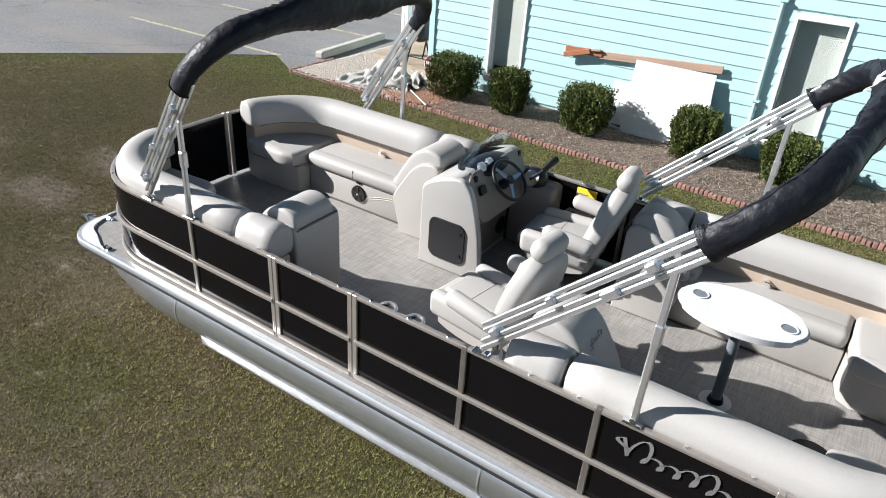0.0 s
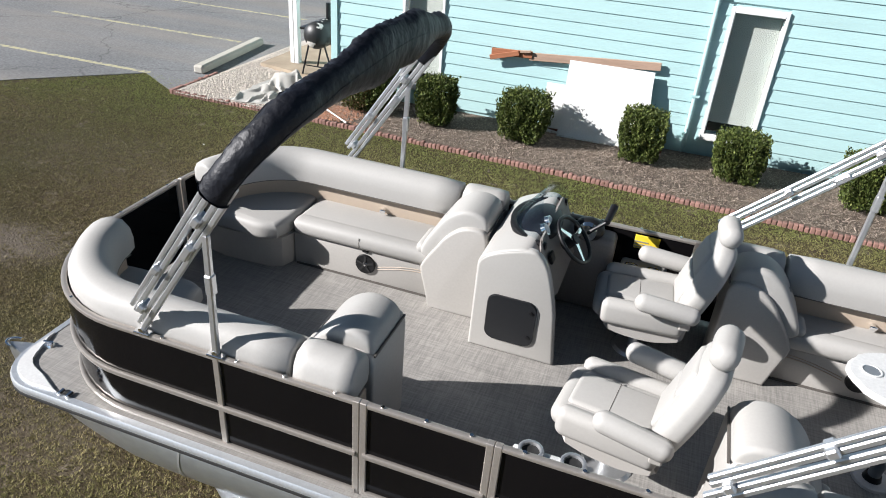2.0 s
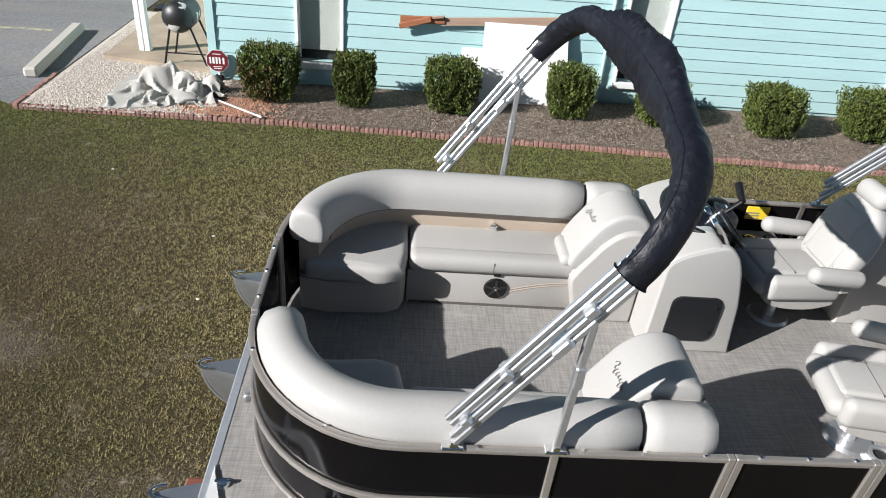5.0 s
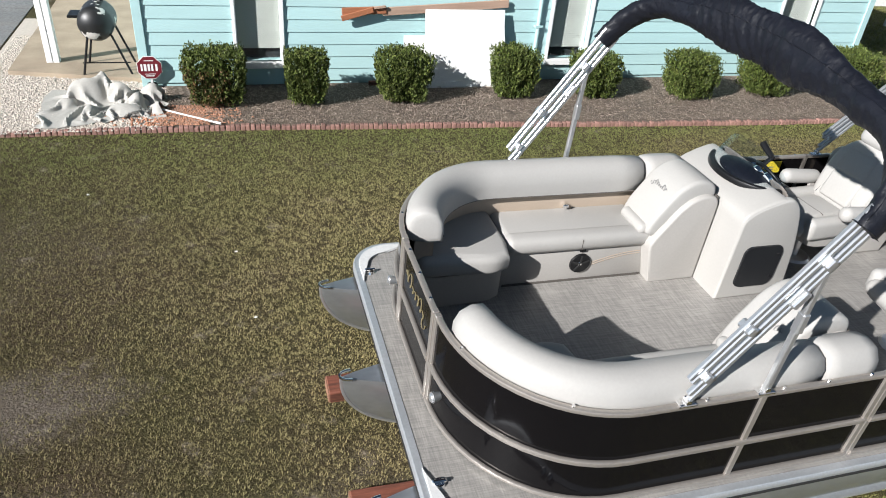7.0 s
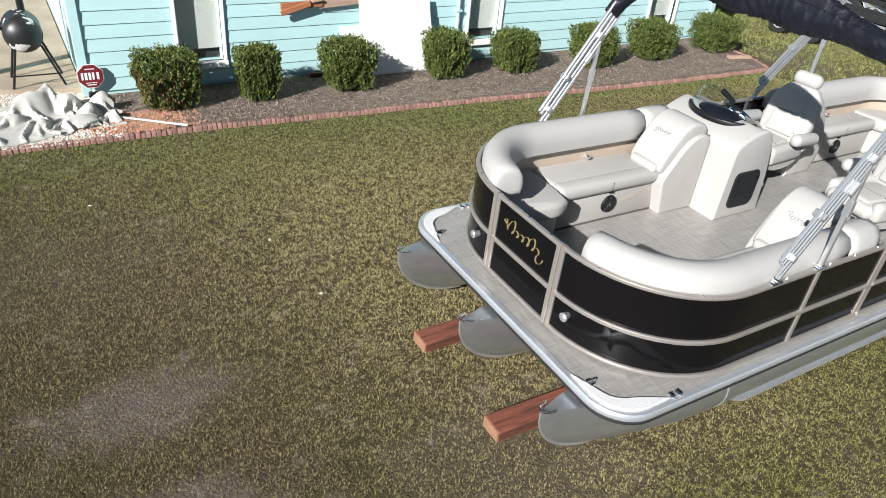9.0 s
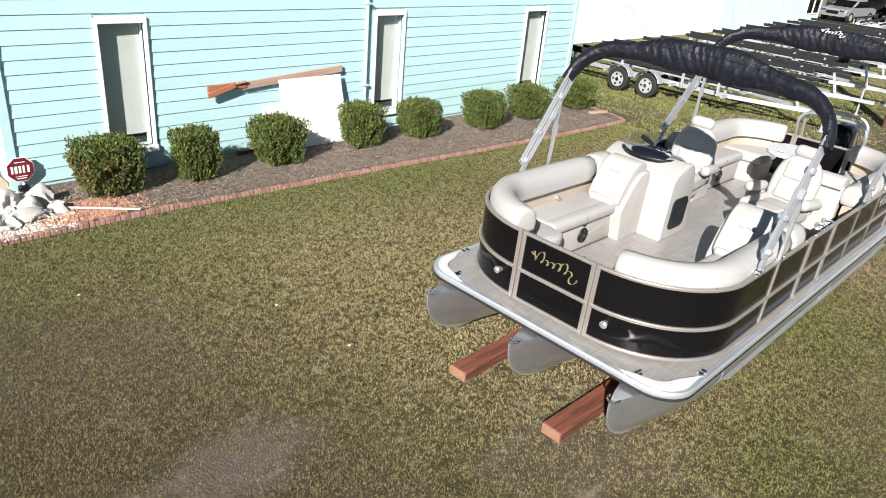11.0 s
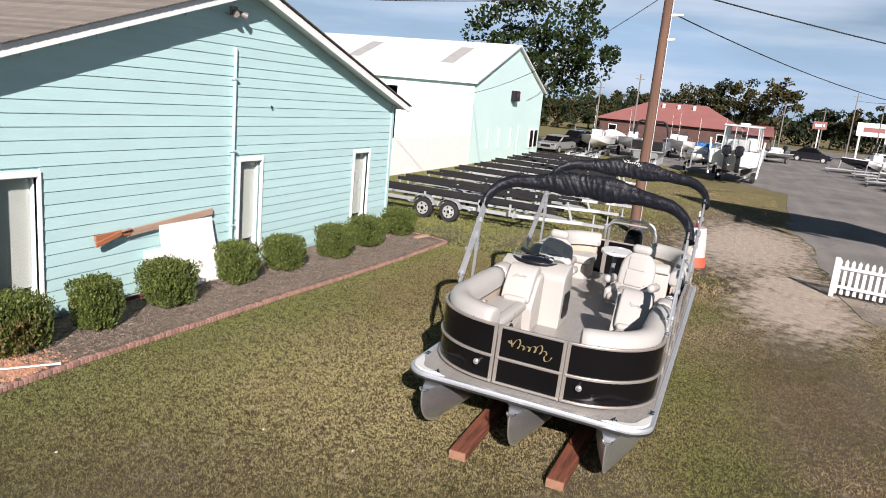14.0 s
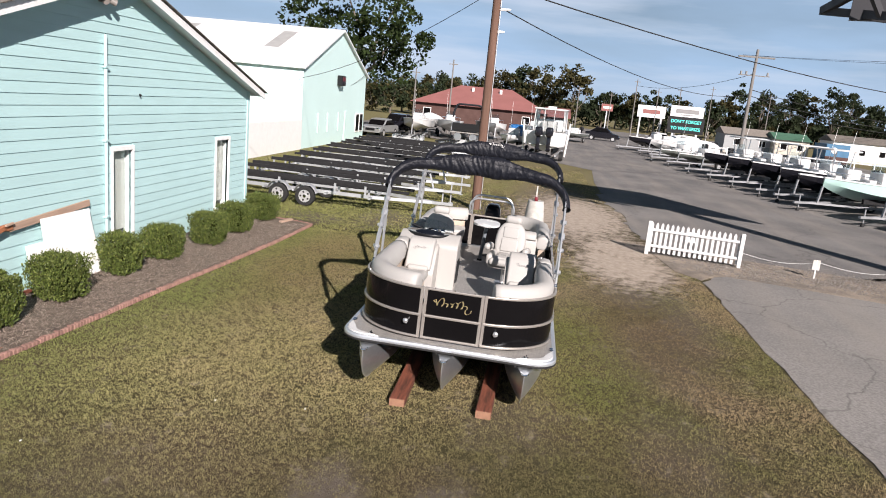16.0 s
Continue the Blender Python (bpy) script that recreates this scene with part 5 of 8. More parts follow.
# ---- table, stern gear ----
table = thing("boat_table", (-0.36, 4.0, ZD), "white oval plastic table on a grey post", "table", m=BOAT)
bm = B()
prism(bm, [(-0.37 + 0.385 * math.cos(a), 4.0 + 0.25 * math.sin(a)) for a in [2 * math.pi * i / 40 for i in range(40)]], 0.04, 0.015, 3, m=Matrix.Translation((0, 0, 1.335)))
top = part("tabletop", bm, WHITE_PLASTIC, table, "white oval tabletop")
for xx, yy in ((-0.63, 4.02), (-0.10, 3.98)):
    bm = B()
    sweep(bm, [(xx + 0.05 * math.cos(a), yy + 0.05 * math.sin(a), 1.377) for a in [2 * math.pi * i / 20 for i in range(21)]], rrect(0.012, 0.01, 0.004, 2), caps=False)
    hole = part("cup_rim", bm, WHITE_PLASTIC, top)
    part("cup_well", built(rod, (xx, yy, 1.372), (xx, yy, 1.3775), 0.045, seg=20), VINYL_GREY, top)
part("post", built(rod, (-0.36, 4.06, ZD), (-0.36, 4.0, 1.335), 0.035, seg=16), VINYL_GREY, table)
part("base", built(rod, (-0.36, 4.06, ZD), (-0.36, 4.06, ZD + 0.015), 0.11, 0.105, 20), WHITE_PLASTIC, table)
part("collar", built(rod, (-0.36, 4.06, ZD + 0.01), (-0.36, 4.06, ZD + 0.05), 0.055, 0.045, 16), BLACK, table)
socket = solo("floor_socket", built(rod, (0.25, 3.95, ZD), (0.25, 3.95, ZD + 0.006), 0.13, 0.125, 24), BLACK, (0.25, 3.95, ZD), "black round table socket in the deck", "socket", m=BOAT)

tow = thing("tow_arch", (1.45, YC, ZD), "double chrome tow arch at the stern", "tow arch", m=BOAT)
for xx, hw, top_z in ((1.30, 0.47, 1.60), (1.46, 0.43, 1.66)):
    pts = [(xx + 0.10, YC - hw, ZD), (xx + 0.05, YC - hw, 1.2)]
    pts += [(xx, YC - hw + 0.18 * (1 - math.cos(a)), top_z - 0.18 + 0.18 * math.sin(a)) for a in [math.pi / 2 * i / 6 for i in range(7)]]
    pts += [(x, 2 * YC - y, z) for x, y, z in pts[::-1]]
    bm = B()
    sweep(bm, pts, rrect(0.045, 0.045, 0.02, 3), side=lambda i: Vector((1, 0, 0)))
    part("hoop", bm, ALU, tow)
motor = thing("outboard_motor", (2.0, YC, 0.3), "black outboard motor at the stern", "outboard motor", m=BOAT)
bm = built(box, 1.78, 2.36, YC - 0.20, YC + 0.20, 0.95, 1.42, 0.11, 4)
for v in bm.verts:
    k = (v.co.z - 0.95) / 0.47
    v.co.y = YC + (v.co.y - YC) * (1 - 0.25 * k)
    v.co.x = 2.05 + (v.co.x - 2.05) * (1 - 0.15 * k) + 0.05 * k
cowl = part("cowling", bm, SKIN, motor, "glossy black motor cowling", smooth=50)
part("cowl_band", built(box, 1.79, 2.35, YC - 0.195, YC + 0.195, 0.96, 0.985, 0.01, 1), CHROME, cowl)
part("midsection", built(box, 1.92, 2.18, YC - 0.10, YC + 0.10, 0.40, 0.97, 0.04, 2), BLACK, motor)
part("bracket", built(box, 1.72, 1.94, YC - 0.16, YC + 0.16, 0.45, 0.85, 0.02, 1), BLACK, motor)
part("gearcase", built(ball, (2.08, YC, 0.32), 0.1, 2.2, 0.9, 1, 16), BLACK, motor)
part("skeg", built(box, 1.98, 2.12, YC - 0.012, YC + 0.012, 0.10, 0.30), BLACK, motor)

# ---- timbers under the hull ----
for y0, ang in ((4.54, 0.5), (3.50, -1.2)):
    root = thing("timber_beam", (-5.85, y0, 0), "red-stained timber beam on the grass under the hull", "timber beam", "support beams")
    bm = built(box, -5.85, -2.2, y0 - 0.095, y0 + 0.095, -0.04, 0.095, 0.008, 1)
    part("beam", bm, STAINED, root)
    part("sawn_end", built(box, -5.855, -5.845, y0 - 0.09, y0 + 0.09, -0.03, 0.09), END_GRAIN, root, "pale sawn end")
    root.rotation_euler.z = radians(ang)


# ---- shrubs in the bed ----
def mesh_object(name, verts, faces, mat, smooth=False):
    me = bpy.data.meshes.new(name)
    me.from_pydata(verts, [], faces)
    if smooth:
        me.shade_smooth()
    me.materials.append(mat)
    return new(name, me)


def leaf_cards(rng, points, normals, size, spread=0.9, ratio=0.5):
    """Small folded leaves at the points, each two triangles wide, turned at random about the normals."""
    n = len(points)
    d = normals + rng.normal(0, spread, (n, 3))
    d /= np.linalg.norm(d, axis=1)[:, None]
    s = np.cross(d, rng.normal(0, 1, (n, 3)))
    s /= np.linalg.norm(s, axis=1)[:, None] + 1e-9
    l = size * rng.uniform(0.6, 1.4, (n, 1))
    w = l * ratio
    verts = np.stack([points - d * l * 0.5, points + s * w * 0.5, points + d * l * 0.5, points - s * w * 0.5], 1).reshape(-1, 3)
    faces = np.arange(4 * n).reshape(-1, 4)
    return verts, faces


def bush(x, y, w, h, seed, dry=0.0):
    rng = np.random.default_rng(seed)
    n = 15000
    u = rng.normal(0, 1, (n, 3))
    u /= np.abs(u).max(axis=1)[:, None] ** 0.86 * np.linalg.norm(u, axis=1)[:, None] ** 0.14
    lump = np.array([1 + 0.16 * noise.noise(Vector(v) * 2.2 + Vector((seed * 3.1, 0, 0))) + 0.17 * noise.noise((v[0] * 6.5, v[1] * 6.5 + seed, v[2] * 2.2)) for v in u])
    depth = 1 - np.abs(rng.normal(0, 0.13, n))
    p = u * (lump * depth)[:, None] * np.array([w / 2, w / 2, h / 2]) * 0.90
    p[:, 2] += h / 2 + 0.02
    taper = 0.80 + 0.20 * np.clip(p[:, 2] / h * 1.6, 0, 1)
    p[:, :2] *= taper[:, None]
    nrm = u / np.linalg.norm(u, axis=1)[:, None] * 0.35 + np.array([0, 0, 1.0])
    v1, f1 = leaf_cards(rng, p, nrm, 0.036, 0.5)
    # sprigs standing above the clipped top
    k = 90
    a, r = rng.uniform(0, 6.28, k), np.sqrt(rng.uniform(0, 1, k)) * w * 0.42
    sp, sn = [], []
    for i in range(k):
        top = rng.uniform(0.03, 0.14)
        for j in range(9):
            sp.append((r[i] * math.cos(a[i]) + rng.normal(0, 0.008), r[i] * math.sin(a[i]) + rng.normal(0, 0.008), h * (1.0 - 0.25 * (r[i] / w * 2) ** 3) - 0.05 + top * j / 8))
            sn.append((rng.normal(0, 0.5), rng.normal(0, 0.5), 1))
    v2, f2 = leaf_cards(rng, np.array(sp), np.array(sn), 0.03)
    root = thing("boxwood_bush", (x, y, 0.04), "clipped rounded green boxwood bush in brown mulch" if not dry else "clipped green boxwood bush with dry brown lower leaves", "bush", "bushes along the wall")
    ob = mesh_object("foliage", np.vstack([v1, v2]).tolist(), np.vstack([f1, f2 + len(v1)]).tolist(), LEAF)
    ob.parent = root
    # near-black ball behind the leaves; its colour stands for the bush's shaded inside
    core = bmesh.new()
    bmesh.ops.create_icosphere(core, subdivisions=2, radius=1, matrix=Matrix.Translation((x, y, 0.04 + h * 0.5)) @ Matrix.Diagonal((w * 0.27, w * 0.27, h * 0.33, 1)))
    part("shade_core", core, BUSH_SHADE, root)
    for i in range(5):
        a = 1.26 * i + seed
        part("stem", built(rod, (x + 0.05 * math.cos(a), y + 0.05 * math.sin(a), 0.02), (x + 0.16 * w * math.cos(a), y + 0.16 * w * math.sin(a), 0.04 + h * 0.5), 0.014, 0.009, 6), TWIG, root)
    if dry:
        m = rng.uniform(size=900)
        q = p[(p[:, 2] < h * 0.75) & (p[:, 0] < w * 0.2)][:2600]
        v3, f3 = leaf_cards(rng, q * np.array([1.02, 1.02, 1]), np.tile([0, -0.2, 0.8], (len(q), 1)), 0.036, 0.6)
        part_ob = mesh_object("dry_leaves", v3.tolist(), f3.tolist(), DRY_LEAF)
        part_ob.parent = root


# core colour: inner shade of the bushes, painted in
BUSH_SHADE = material("bush_inner_shade", (0.018, 0.024, 0.007), 0.95, gloss=0.0, bump=0.3)
DRY_LEAF = material("dry_boxwood_leaves", (0.16, 0.085, 0.03), 0.7, vary=0.3, bump=0.1, island=0.35)
for i, (x, y, w, h) in enumerate(((-6.52, 10.33, 0.92, 0.84), (-5.34, 10.22, 0.66, 0.84), (-3.97, 10.26, 0.88, 0.82), (-2.26, 10.30, 0.74, 0.84),
                                  (-0.93, 10.24, 0.80, 0.76), (0.68, 10.07, 0.84, 0.80), (2.16, 10.12, 0.90, 0.80), (3.98, 10.18, 0.92, 0.78))):
    bush(x, y, w * 0.94, h * 0.88, 11 + i, dry=1.0 if i == 0 else 0.0)

# ---- boards leaning on the wall ----
plank = thing("leaning_plank", (-3.5, 10.84, 1.1), "weathered board with an orange cedar end propped across the wall", "plank")
bm = B()
bar(bm, (-4.15, 10.925, 1.12), (-2.22, 10.925, 1.255), 0.035, 0.115, (0, 0, 1), 0.004)
part("board", bm, PLANK, plank)
bm = B()
bar(bm, (-4.74, 10.915, 1.12), (-4.10, 10.91, 1.15), 0.04, 0.10, (0, 0, 1), 0.004)
part("cedar_piece", bm, ORANGE_WOOD, plank, "orange cedar end")
bm = B()
bar(bm, (-4.75, 10.88, 1.03), (-4.30, 10.87, 1.16), 0.03, 0.075, (0, 0, 1), 0.004)
part("cedar_strip", bm, ORANGE_WOOD, plank)
bm = B()
bar(bm, (-4.28, 10.87, 1.185), (-4.12, 10.87, 1.205), 0.03, 0.035, (0, 0, 1), 0.004)
part("offcut", bm, PLANK, plank)


def leaning_sheet(x0, x1, top, y_top, y_low, sag):
    """A bowed sheet whose foot stands out from the wall."""
    bm = B()
    n, t = 12, 0.011
    curve = [(y_low + (y_top - y_low) * (j / n) ** 0.75, 0.055 + (top - 0.055) * j / n) for j in range(n + 1)]
    cols = []
    for i in range(5):
        k = i / 4
        cols.append([bm.verts.new((x0 + (x1 - x0) * k + sag * (1 - j / n) ** 2 * k, y, z)) for j, (y, z) in enumerate(curve)]
                    + [bm.verts.new((x0 + (x1 - x0) * k + sag * (1 - j / n) ** 2 * k, y + t, z)) for j, (y, z) in reversed(list(enumerate(curve)))])
    for a, b in zip(cols, cols[1:]):
        for j in range(len(a)):
            k = (j + 1) % len(a)
            bm.faces.new((a[j], b[j], b[k], a[k]))
    bm.faces.new(cols[0])
    bm.faces.new(cols[-1][::-1])
    return bm


solo("leaning_board", leaning_sheet(-3.52, -2.28, 1.17, 10.88, 10.66, 0.18), WHITE, (-2.9, 10.7, 0.06), "bowed white board leaning against the wall", "board", smooth=0)
solo("leaning_board", leaning_sheet(-3.82, -3.2, 0.78, 10.915, 10.76, 0.0), WHITE, (-3.6, 10.8, 0.06), "smaller white board leaning behind another", "board")
bm = B()
bar(bm, (-4.35, 10.84, 0.09), (-1.95, 10.70, 0.08), 0.04, 0.07, (0, 0, 1), 0.005)
solo("ground_board", bm, STAINED, (-3.1, 10.7, 0.05), "brown timber board on the mulch under the panels", "board")
bm = B()
bar(bm, (3.85, 9.62, 0.075), (4.35, 9.5, 0.075), 0.11, 0.05, (0, 0, 1), 0.004)
solo("short_board", bm, PLANK, (4.1, 9.55, 0.05), "short pale board lying on the mulch", "board")

# ---- sign, floodlight on the wall ----
CYAN = material("cyan_letters", (0.02, 0.42, 0.62), 0.5, vary=0.05, bump=0)


def lettering(text, size, mat, m, parent=None, name="lettering"):
    cu = bpy.data.curves.new(name, "FONT")
    cu.body, cu.size, cu.extrude, cu.offset, cu.align_x, cu.align_y = text, size, 0.002, size * 0.03, "CENTER", "CENTER"
    tmp = bpy.data.objects.new(name, cu)
    me = bpy.data.meshes.new_from_object(tmp)
    bpy.data.objects.remove(tmp)
    me.materials.clear()
    me.materials.append(mat)
    ob = new(name, me)
    if parent:
        ob.parent = parent
        ob.matrix_basis = parent.matrix_world.inverted() @ m
    else:
        ob.matrix_world = m
    return ob


sign = thing("wall_sign", (-6.66, WY - 0.05, 2.70), "white wall sign with cyan capital letters", "sign")
part("board", built(box, -7.47, -6.23, WY - 0.06, WY - 0.03, 2.55, 2.85, 0.005, 1), WHITE, sign)
lettering("SALES", 0.33, CYAN, facing(-6.84, WY - 0.064, 2.695, 0, -1), sign)
flood = thing("floodlight", (-1.75, WY - 0.2, 4.72), "taupe twin floodlight under the gable", "floodlight")
part("plate", built(box, -1.82, -1.64, WY - 0.06, WY - 0.02, 4.70, 4.86, 0.01, 1), DASH, flood)
for s in (-1, 1):
    bm = B()
    rod(bm, (-1.73, WY - 0.06, 4.78), (-1.73 + 0.15 * s, WY - 0.21, 4.71), 0.032, 0.060, 14)
    part("lamp_head", bm, DASH, flood)
solo("wall_fitting", built(rod, (-0.55, WY - 0.035, 3.15), (-0.55, WY - 0.07, 3.13), 0.02, seg=8), BLACK, (-0.55, WY - 0.04, 3.14), "small dark fitting on the siding", "fitting")

# ---- porch corner ----
slab("porch_floor", [(-9.3, 11.55), (-7.5, 11.15), (-7.5, 18), (-9.3, 18)], 0.11, material("tan_concrete", (0.40, 0.32, 0.23), 0.85, vary=0.35, scale=2, bump=0.2), "tan concrete porch slab", "porch floor", 0.12)
post = thing("porch_post", (-8.78, 11.95, 0), "white painted double porch post", "post")
for dx in (-0.045, 0.045):
    part("post_half", built(box, -8.78 + dx - 0.04, -8.78 + dx + 0.04, 11.89, 12.01, 0.04, 3.3, 0.006, 1), WHITE, post)
# black block round the foot stands for the porch shade on the post
part("foot_shade", built(box, -8.88, -8.68, 11.87, 12.03, 0.0, 0.10, 0.01, 1), BLACK, post)
SOOT = material("sooty_enamel", (0.012, 0.012, 0.012), 0.45, vary=0.2, scale=3.6, second=(0.60, 0.57, 0.53), second_at=(0.60, 0.615), bump=0.2)
grill = thing("barrel_grill", (-8.03, 11.65, 0.1), "black barrel grill with ash-grey patches on thin legs", "grill")
bm = B()
rings = []
for i in range(13):
    t = -1 + i / 6
    r = 0.235 * math.sqrt(max(0.02, 1 - (max(0, abs(t) - 0.55) / 0.47) ** 2))
    rings.append([bm.verts.new((-8.05 + r * math.cos(a) * 1.0, 11.62 + 0.36 * t, 0.80 + r * math.sin(a))) for a in [2 * math.pi * j / 24 for j in range(24)]])
for r0, r1 in zip(rings, rings[1:]):
    for j in range(24):
        bm.faces.new((r0[j], r0[(j + 1) % 24], r1[(j + 1) % 24], r1[j]))
bm.faces.new(rings[0])
bm.faces.new(rings[-1])
part("drum", bm, SOOT, grill)
part("chimney", built(rod, (-8.0, 11.78, 1.0), (-8.0, 11.78, 1.3), 0.045, seg=12), BLACK, grill)
part("side_shelf", built(box, -8.40, -8.24, 11.45, 11.75, 0.86, 0.90, 0.01, 1), BLACK, grill)
for dx, dy in ((-0.2, -0.25), (0.3, -0.25), (-0.2, 0.25), (0.3, 0.25)):
    part("leg", built(rod, (-8.05 + dx * 0.6, 11.62 + dy, 0.66), (-8.05 + dx * 1.25, 11.62 + dy * 1.1, 0.11), 0.016, seg=8), BLACK, grill)
part("leg_brace", built(rod, (-8.30, 11.4, 0.26), (-7.68, 11.4, 0.26), 0.01, seg=6), BLACK, grill)

# crumpled cover on the pebbles: a sheet pushed together until it buckles, settled over a low lump
def settled_cloth(nx, ny, step, squeeze, centre, lumps, rounds, seed):
    rng = np.random.default_rng(seed)
    gx, gy = np.meshgrid(np.arange(nx), np.arange(ny), indexing="ij")
    flat = np.stack([(gx - nx / 2) * step, (gy - ny / 2) * step], -1)
    p = np.zeros((nx, ny, 3))
    p[..., 0] = np.where(flat[..., 0] < -0.25, (flat[..., 0] + 0.25) * 0.86, (flat[..., 0] + 0.25) * squeeze) - 0.20
    p[..., 1] = flat[..., 1] * np.where(flat[..., 0] < -0.25, 0.86, squeeze)
    p[..., 2] = 0.30
    for k in range(14):
        d = rng.normal(0, 1, 2)
        p[..., 2] += rng.uniform(0.01, 0.05) * np.sin(flat @ d * rng.uniform(4, 16) + rng.uniform(0, 6))
    links = [((slice(0, nx - a), slice(0, ny - b)), (slice(a, nx), slice(b, ny)), step * math.hypot(a, b), w)
             for a, b, w in ((1, 0, 0.45), (0, 1, 0.45), (2, 0, 0.12), (0, 2, 0.12))]
    links += [((slice(0, nx - 1), slice(1, ny)), (slice(1, nx), slice(0, ny - 1)), step * math.sqrt(2), 0.25),
              ((slice(0, nx - 1), slice(0, ny - 1)), (slice(1, nx), slice(1, ny)), step * math.sqrt(2), 0.25)]
    before = p.copy()
    for k in range(rounds):
        speed = (p - before) * 0.90
        before = p.copy()
        p = p + speed
        p[..., 2] -= 0.0016
        for _ in range(5):
            for a, b, rest, w in links:
                d = p[b] - p[a]
                length = np.linalg.norm(d, axis=-1, keepdims=True) + 1e-9
                move = 0.5 * w * (1 - rest / length) * d
                p[a] += move
                p[b] -= move
            for (lx, ly), (rx, ry, rz) in lumps:
                q = (p - np.array([lx, ly, 0.0])) / np.array([rx, ry, rz])
                r = np.linalg.norm(q, axis=-1, keepdims=True)
                p = np.where((r < 1) & (p[..., 2:] > -0.01), np.array([lx, ly, 0.0]) + q / np.maximum(r, 0.05) * np.array([rx, ry, rz]), p)
            low = p[..., 2] < 0.008
            p[..., 2] = np.where(low, 0.008, p[..., 2])
            p[..., :2] = np.where(low[..., None], before[..., :2] * 0.7 + p[..., :2] * 0.3, p[..., :2])
    return p + np.array([*centre, 0.055])


LUMPS = [((-0.44, 0.20), (0.24, 0.05, 0.33)), ((-0.22, 0.30), (0.07, 0.07, 0.40)), ((-0.66, 0.02), (0.13, 0.05, 0.13)), ((-0.02, 0.18), (0.16, 0.06, 0.28)), ((0.20, -0.05), (0.10, 0.16, 0.20)), ((0.38, 0.14), (0.12, 0.08, 0.27)), ((0.05, -0.28), (0.22, 0.07, 0.15)), ((-0.35, -0.26), (0.09, 0.13, 0.13)), ((0.46, -0.22), (0.08, 0.11, 0.14))]
sheet = settled_cloth(70, 46, 0.032, 0.50, (-7.72, 10.24), LUMPS, 80, 4)
bm = B()
knots = [[bm.verts.new(v) for v in row] for row in sheet.tolist()]
for a, b in zip(knots, knots[1:]):
    for k in range(len(a) - 1):
        bm.faces.new((a[k], b[k], b[k + 1], a[k + 1]))
bmesh.ops.smooth_vert(bm, verts=bm.verts[:], factor=0.35, use_axis_x=True, use_axis_y=True, use_axis_z=True)
bmesh.ops.solidify(bm, geom=bm.faces[:], thickness=0.004)
solo("crumpled_cover", bm, material("cream_cover_cloth", (0.43, 0.415, 0.38), 0.85, vary=0.12, scale=4, bump=0.25, bump_scale=40), (-8.0, 10.2, 0.05),
     "crumpled cream boat cover heaped on white pebbles", "cover", smooth=38)
bm = B()
rod(bm, (-7.32, 10.08, 0.09), (-6.53, 9.50, 0.085), 0.011, seg=10)
rod(bm, (-6.57, 9.53, 0.086), (-6.50, 9.478, 0.085), 0.015, seg=10)
solo("white_pole", bm, WHITE, (-6.9, 9.7, 0.05), "thin white pole lying across the brick edging", "pole")
RED = material("dark_red_enamel", (0.15, 0.012, 0.02), 0.45, vary=0.08, bump=0)
yard_sign = thing("yard_sign", (-7.39, 10.9, 0.04), "small dark red octagonal yard sign with white bars", "sign")
part("stake", built(box, -7.40, -7.37, 10.912, 10.922, 0.0, 0.30), WHITE, yard_sign)
part("foot", built(box, -7.45, -7.32, 10.87, 10.96, 0.04, 0.13, 0.02, 1), BLACK, yard_sign, "dark clamp at its foot")
octagon = [(0.172 * math.cos(radians(22.5 + 45 * i)), 0.172 * math.sin(radians(22.5 + 45 * i))) for i in range(8)]
for k, mat, off in ((1.0, WHITE, 0.0), (0.95, RED, -0.003)):
    bm = B()
    prism(bm, [(x * k, z * k) for x, z in octagon], 0.008, m=Matrix.Translation((-7.39, 10.902 + off, 0.345)) @ SIDE)
    part("plate", bm, mat, yard_sign)
for z0, z1, hw in ((0.225, 0.236, 0.055), (0.254, 0.261, 0.07), (0.438, 0.448, 0.06)):
    part("white_bar", built(box, -7.39 - hw, -7.39 + hw, 10.894, 10.898, z0, z1), WHITE, yard_sign)
for dx, w in ((-0.10, 0.012), (-0.055, 0.016), (-0.008, 0.014), (0.035, 0.013), (0.09, 0.014)):
    part("white_bar", built(box, -7.39 + dx - w, -7.39 + dx + w, 10.894, 10.898, 0.30, 0.395), WHITE, yard_sign)

# wheel stop
stop = thing("wheel_stop", (-10.1, 11.7, 0), "weathered pale concrete wheel stop on asphalt", "wheel stop")
bm = B()
bar(bm, (-9.98, 10.62, 0.08), (-10.28, 13.05, 0.08), 0.20, 0.16, (0, 0, 1), 0.035)
part("block", bm, CONCRETE, stop)

# ---- loose ground cover ----
def scatter(n, seed, inside):
    rng = np.random.default_rng(seed)
    pts = []
    while sum(len(p) for p in pts) < n:
        p, keep = inside(rng, n)
        pts.append(p[keep])
    return np.vstack(pts)[:n], rng


def bed_y(x):
    xs, ys = zip(*EDGE_LINE[1:9])
    return np.interp(x, xs, ys)


def stuff(name, verts, faces, mat, label, category):
    return tagged(mesh_object(name, verts.tolist(), faces.tolist(), mat), label, category, kind="stuff")


def in_mulch(rng, n):
    p = np.column_stack([rng.uniform(-7.25, 3.9, n), rng.uniform(8.9, 10.9, n)])
    return p, p[:, 1] > bed_y(p[:, 0]) + 0.06


